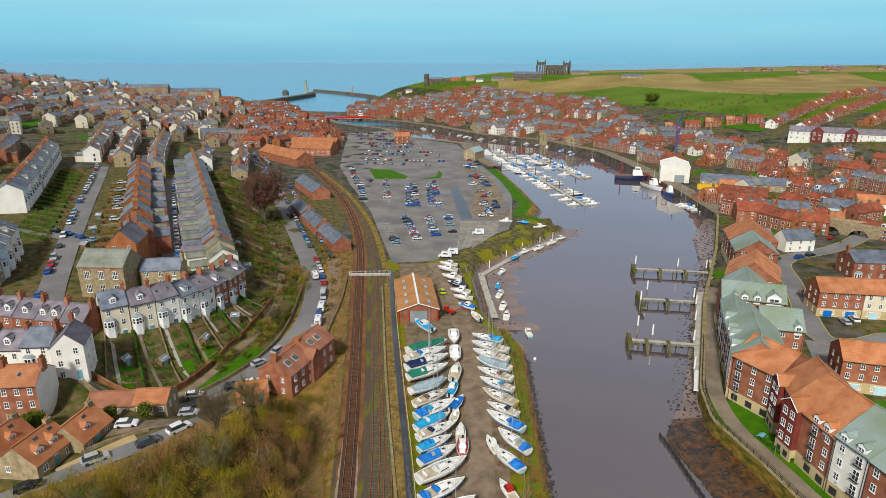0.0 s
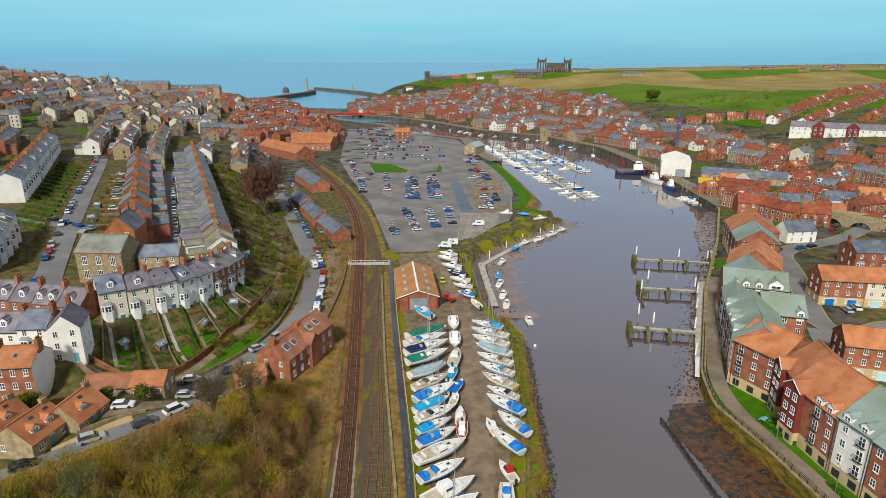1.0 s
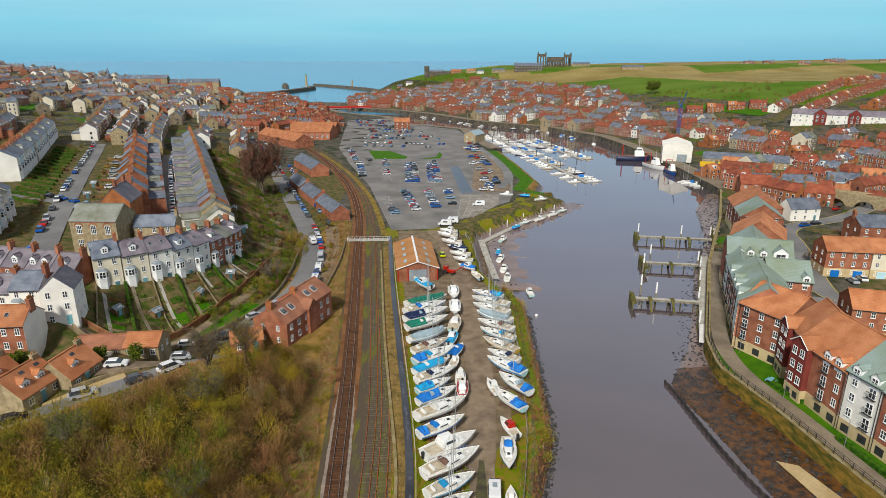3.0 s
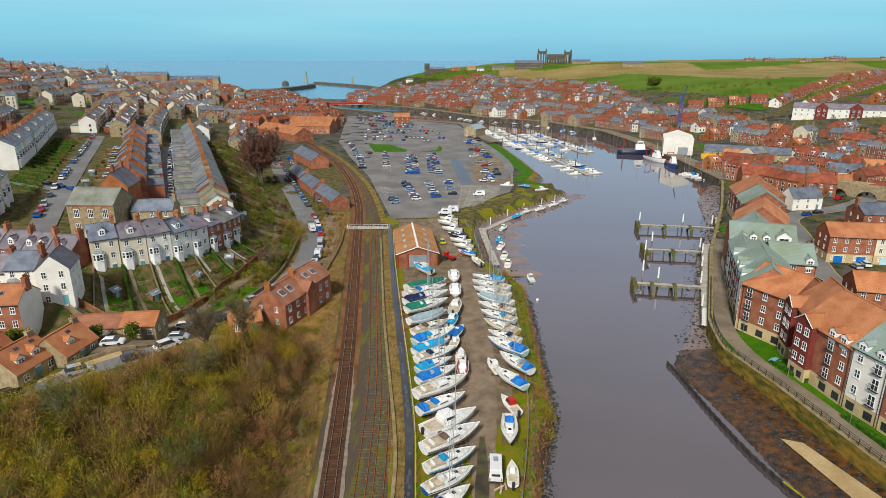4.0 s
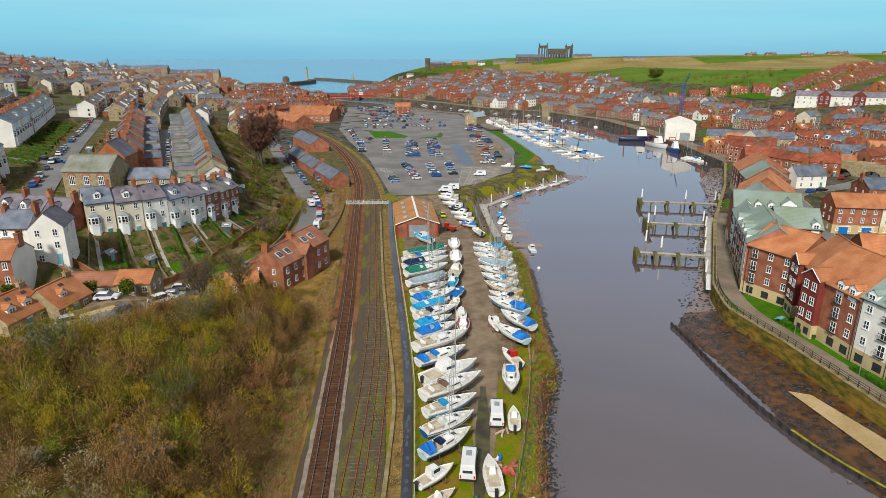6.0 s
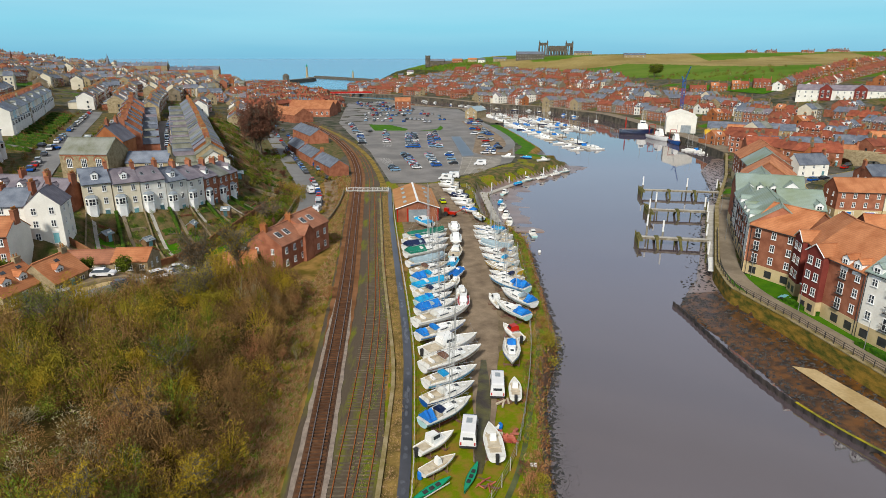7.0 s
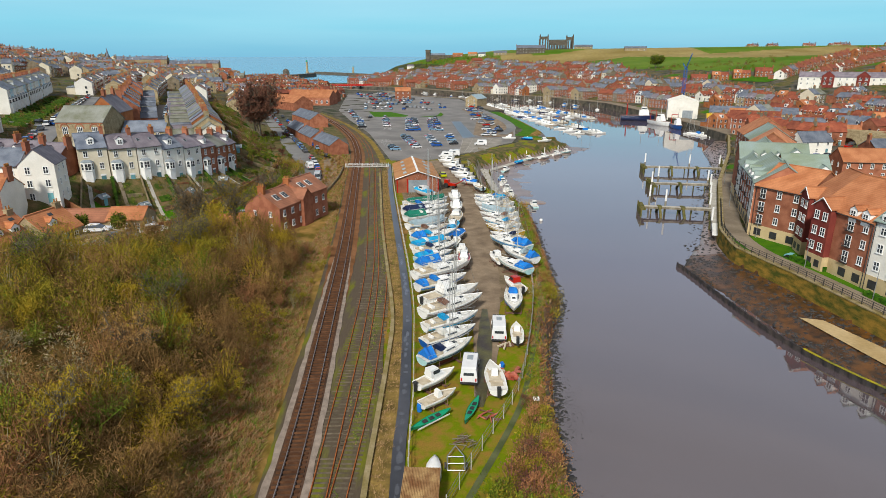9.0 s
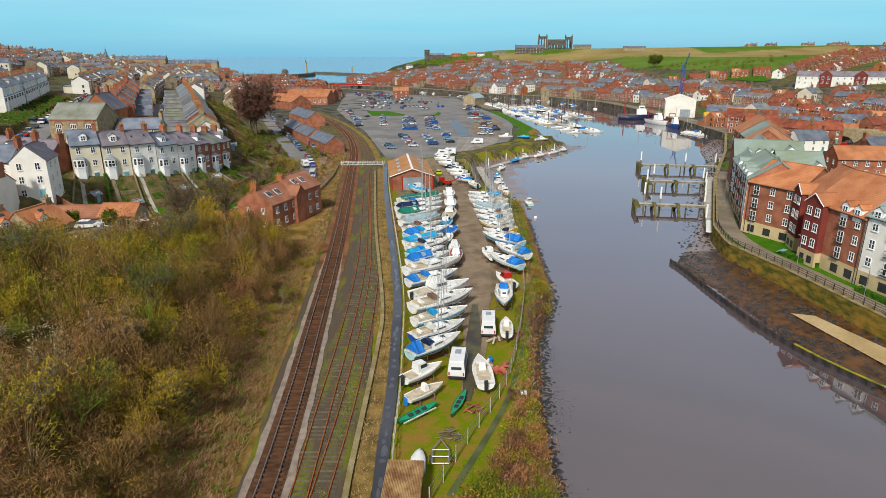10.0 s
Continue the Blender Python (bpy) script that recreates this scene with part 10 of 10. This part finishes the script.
def bank(x, y):
    xr = float(np.interp(y, [118, 140, 160, 187, 215, 271], [-54, -50, -44.5, -46.5, -54, -74]))
    return xr - 16 < x < xr - 0.5


scatter(110, (-95, -44, 136, 300), bank, (0.3, 0.62), [5, 6, 5, 0], low_forms)
scatter(60, (-80, -34, 140, 250), lambda x, y: float(np.interp(y, [140, 160, 187, 215, 250], [-35, -36, -38, -44, -56])) < x < float(np.interp(y, [140, 160, 187, 215, 250], [-33, -34, -35.5, -40, -51])), (0.25, 0.5), [0, 1, 0], low_forms)
scatter(460, (-150, -48, 150, 350), lambda x, y: -62 - 0.46 * (y - 183) - 1 < x < -62 - 0.46 * (y - 183) + 17 and y > 183 and x < float(along(HILL_FOOT, y)) + 2, (0.4, 0.85), [5, 8, 6, 5, 7, 9], far_domes)
scatter(300, (-86, -54, 120, 182), lambda x, y: x < float(np.interp(y, [120, 128, 146, 160, 180], [-66, -62.5, -58.5, -55.5, -55])) and y < 141 + 1.1 * max(0, x + 82) and y < 180, (0.12, 0.40), [5, 7, 9, 5, 0, 8], small_domes)
scatter(110, (-58, -44, 140, 215), lambda x, y: -7 < x - float(along(HILL_FOOT, y)) < 1.0, (0.5, 0.95), [0, 1, 5, 0], small_domes)
scatter(90, (-46, -22, 112, 235), lambda x, y: -9 < x - float(np.interp(y, [110, 130, 165, 200, 240], [-24, -25.5, -29, -33, -38])) < -0.5 and not (y < 147 and x < -27), (0.2, 0.5), [0, 4, 1, 0], small_domes)
scatter(190, (-170, -100, 176, 330), lambda x, y: 3.5 < x - (-113 - 0.47 * (y - 176)) < 13, (0.25, 0.55), [5, 7, 5, 8, 2, 9], far_domes)
scatter(170, (-215, -120, 170, 350), lambda x, y: -15 < x - (-137 - 0.47 * (y - 205)) < -1, (0.3, 0.65), [5, 7, 8, 6, 9], far_domes)
scatter(70, (-175, -100, 165, 300), lambda x, y: 3.5 < x - (-113 - 0.47 * (y - 176)) < 13, (0.25, 0.45), [5, 6, 5, 2], low_forms)
single("garden_shrubs", mesh_np("garden_shrubs", np.concatenate(PV), np.concatenate(PF), tones, np.concatenate(PM)), None, "overgrown garden shrubs and hedges on the slopes", "shrubs", "stuff")
PV, PF, PM, count = [], [], [], 0
scatter(260, (-140, 110, 960, 1150), lambda x, y: h(x, y) > 9 and 0.88 * x + 0.47 * y < 560 and y > 985 + 0.25 * x, (0.8, 1.5), [5, 5, 1, 0], far_domes)
scatter(380, (110, 380, 180, 720), lambda x, y: x > float(along(EAST_BANK, y)) + 14 and x < 0.75 * y, (0.5, 1.3), [5, 8, 7, 5], far_domes)
scatter(420, (-600, -110, 330, 900), lambda x, y: x < float(along(HILL_FOOT, y)) and -x < 0.76 * y, (0.7, 1.6), [5, 8, 7, 6], far_domes)
single("town_trees", mesh_np("town_trees", np.concatenate(PV), np.concatenate(PF), tones, np.concatenate(PM)), None, "winter trees and woods among the far houses", "trees", "stuff")

# single trees that stand out
tree("large leafless tree with a dense rust brown crown", 11, 22, 13, F_PLUM, 42000, 0.19, slim=0.3, limbs=13, subs=8, twigs=9, thick=0.03).matrix_basis = pose(-84, 276, 6.0) @ Matrix.Diagonal((1.2, 1.2, 1.3, 1))
tree("leafless rust brown tree beside the valley road", 12, 19, 12, F_RUST, 18000, 0.15, slim=0.25, limbs=10, subs=8, twigs=9, thick=0.03).matrix_basis = pose(-90, 288, 7.5)
tree("dark evergreen tree alone at the field edge", 13, 16, 15, F_GREEN, 9000, 0.4, limbs=9, subs=6, twigs=7, thick=0.05).matrix_basis = pose(236, 706, h(236, 706))
tree("bare spreading tree above the garden wall", 14, 9, 8, F_BROWN, 250, 0.08, limbs=8, subs=6, twigs=9, thick=0.02).matrix_basis = pose(-50.5, 165, h(-50.5, 165))
for k, (x, y, t_, mt, lab) in enumerate(((-40, 88, 9, F_OLIVE, "olive green leafy tree in the scrub"), (-33, 66, 9, F_GREEN, "ivy covered green tree among bare scrub"), (-52, 72, 9, F_GREEN, "dark green tree standing in the thicket"), (-24.5, 49, 7, F_GOLD, "pale silvery bare tree on the bank"), (-30, 40, 8, F_GOLD, "yellow lichen covered bare tree"), (-44, 101, 12, F_BROWN, "tall brown leafless tree below the houses"), (-38, 105, 12, F_GOLD, "golden brown tree below the houses"), (-61, 65, 10, F_OLIVE, "olive tree crown above the thicket"), (-31, 54, 7.5, F_BROWN, "pale twiggy tree in the thicket"), (-70, 60, 9, F_BROWN, "brown leafless tree on the hill"))):
    tree(lab, 40 + k, t_, 5.5, mt, 3000, 0.10, slim=0.22, limbs=7, subs=6, twigs=8, thick=0.016, bark=M_BARK).matrix_basis = pose(x, y, h(x, y) - 0.1)
for x, y, t_ in ((-80.4, 104.4, 6.5), (-83.2, 103.6, 5.0), (-67.2, 106.6, 3.4), (-60.8, 107.6, 3.6)):
    tree("dark green conifer in a cottage garden", 70 + int(t_ * 10), t_, t_ * 0.45, F_GREEN, 2600, 0.16, limbs=9, subs=6, twigs=6, thick=0.02).matrix_basis = pose(x, y, h(x, y))
# dry grass and bramble tufts on the railway bank, the river bank and the yard edges
tv, tf, rr2 = [], [], np.random.RandomState(4)
tm = []


def tuft(x, y, z, size, mi):
    for _ in range(7):
        a = rr2.uniform(0, 6.28)
        ln, wd = size * rr2.uniform(0.35, 0.9), size * 0.085
        lean_ = rr2.uniform(0.6, 2.2)
        dx, dy = math.cos(a) * lean_ * ln, math.sin(a) * lean_ * ln
        px, py = -math.sin(a) * wd, math.cos(a) * wd
        k = len(tv)
        tv.extend([(x - px, y - py, z), (x + px, y + py, z), (x + dx + px * 0.3, y + dy + py * 0.3, z + ln), (x + dx - px * 0.3, y + dy - py * 0.3, z + ln)])
        tf.append((k, k + 1, k + 2, k + 3))
        tm.append(mi)


for _ in range(13000):
    y = rr2.uniform(30, 118)
    edge_x = float(np.interp(y, [0, 40, 75, 105, 118], [-16, -17.0, -19.8, -24, -27]))
    x = edge_x - abs(rr2.normal(0, 1)) * 4.0
    tuft(x, y, h(x, y), rr2.uniform(0.25, 0.6), 0 if rr2.rand() < 0.5 else 1 if rr2.rand() < 0.6 else 2)
for _ in range(7000):
    x = rr2.uniform(-84, -42)
    y = float(np.interp(x, [-84, -72, -65, -56.5, -51, -48], [77, 85.6, 90.6, 96.4, 102.4, 112])) - 3.2 - rr2.rand() * 9.5
    tuft(x, y, h(x, y), rr2.uniform(0.3, 0.75), 1 if rr2.rand() < 0.45 else 0 if rr2.rand() < 0.75 else 2)
for _ in range(6000):
    y = rr2.uniform(104, 236)
    x = float(np.interp(y, [100, 130, 165, 200, 240], [-22, -25, -28.8, -32.8, -37.5])) - abs(rr2.normal(0, 1)) * 3.5
    if not (y < 147 and x < -27.5):
        tuft(x, y, h(x, y), rr2.uniform(0.25, 0.6), 0 if rr2.rand() < 0.6 else 1 if rr2.rand() < 0.6 else 2)
for _ in range(5000):
    y = rr2.uniform(32, 165)
    xw_ = float(along(WEST_BANK, y))
    x = xw_ - rr2.uniform(0.3, 4.2)
    tuft(x, y, h(x, y), rr2.uniform(0.2, 0.5), 2 if x < xw_ - 2.4 and rr2.rand() < 0.8 else 1 if rr2.rand() < 0.65 else 0 if rr2.rand() < 0.5 else 2)
for _ in range(2600):
    y = rr2.uniform(36, 210)
    x = float(np.interp(y, [30, 68, 99, 129, 200], [-5.8, -6.2, -8.8, -12.6, -20])) + rr2.uniform(-0.9, 0.9)
    tuft(x, y, 4.3, rr2.uniform(0.12, 0.35), 0)
for _ in range(5600):
    y = rr2.uniform(36, 205)
    x = float(np.interp(y, [20, 58, 99, 129, 165, 205], [-10, -10.2, -11.9, -15.4, -19.6, -24])) + rr2.choice([-0.1, 1.25, 1.5, 3.2, 1.1]) + rr2.normal(0, 0.32)
    if noise.noise((x * 0.35, y * 0.12, 1.0)) < -0.05:
        continue
    tuft(x, y, 4.31, rr2.uniform(0.08, 0.22), 2 if rr2.rand() < 0.75 else 0)
single("rough_grass_tufts", mesh_np("rough_grass_tufts", np.array(tv), np.array(tf), [foliage("dry_grass", (0.24, 0.145, 0.065), (0.46, 0.30, 0.15)), foliage("dead_bracken", (0.20, 0.085, 0.032), (0.38, 0.18, 0.07)), foliage("green_grass", (0.09, 0.16, 0.012), (0.22, 0.27, 0.03))], np.array(tm)), None, "dry straw coloured grass and bramble on the banks", "grass", "stuff")
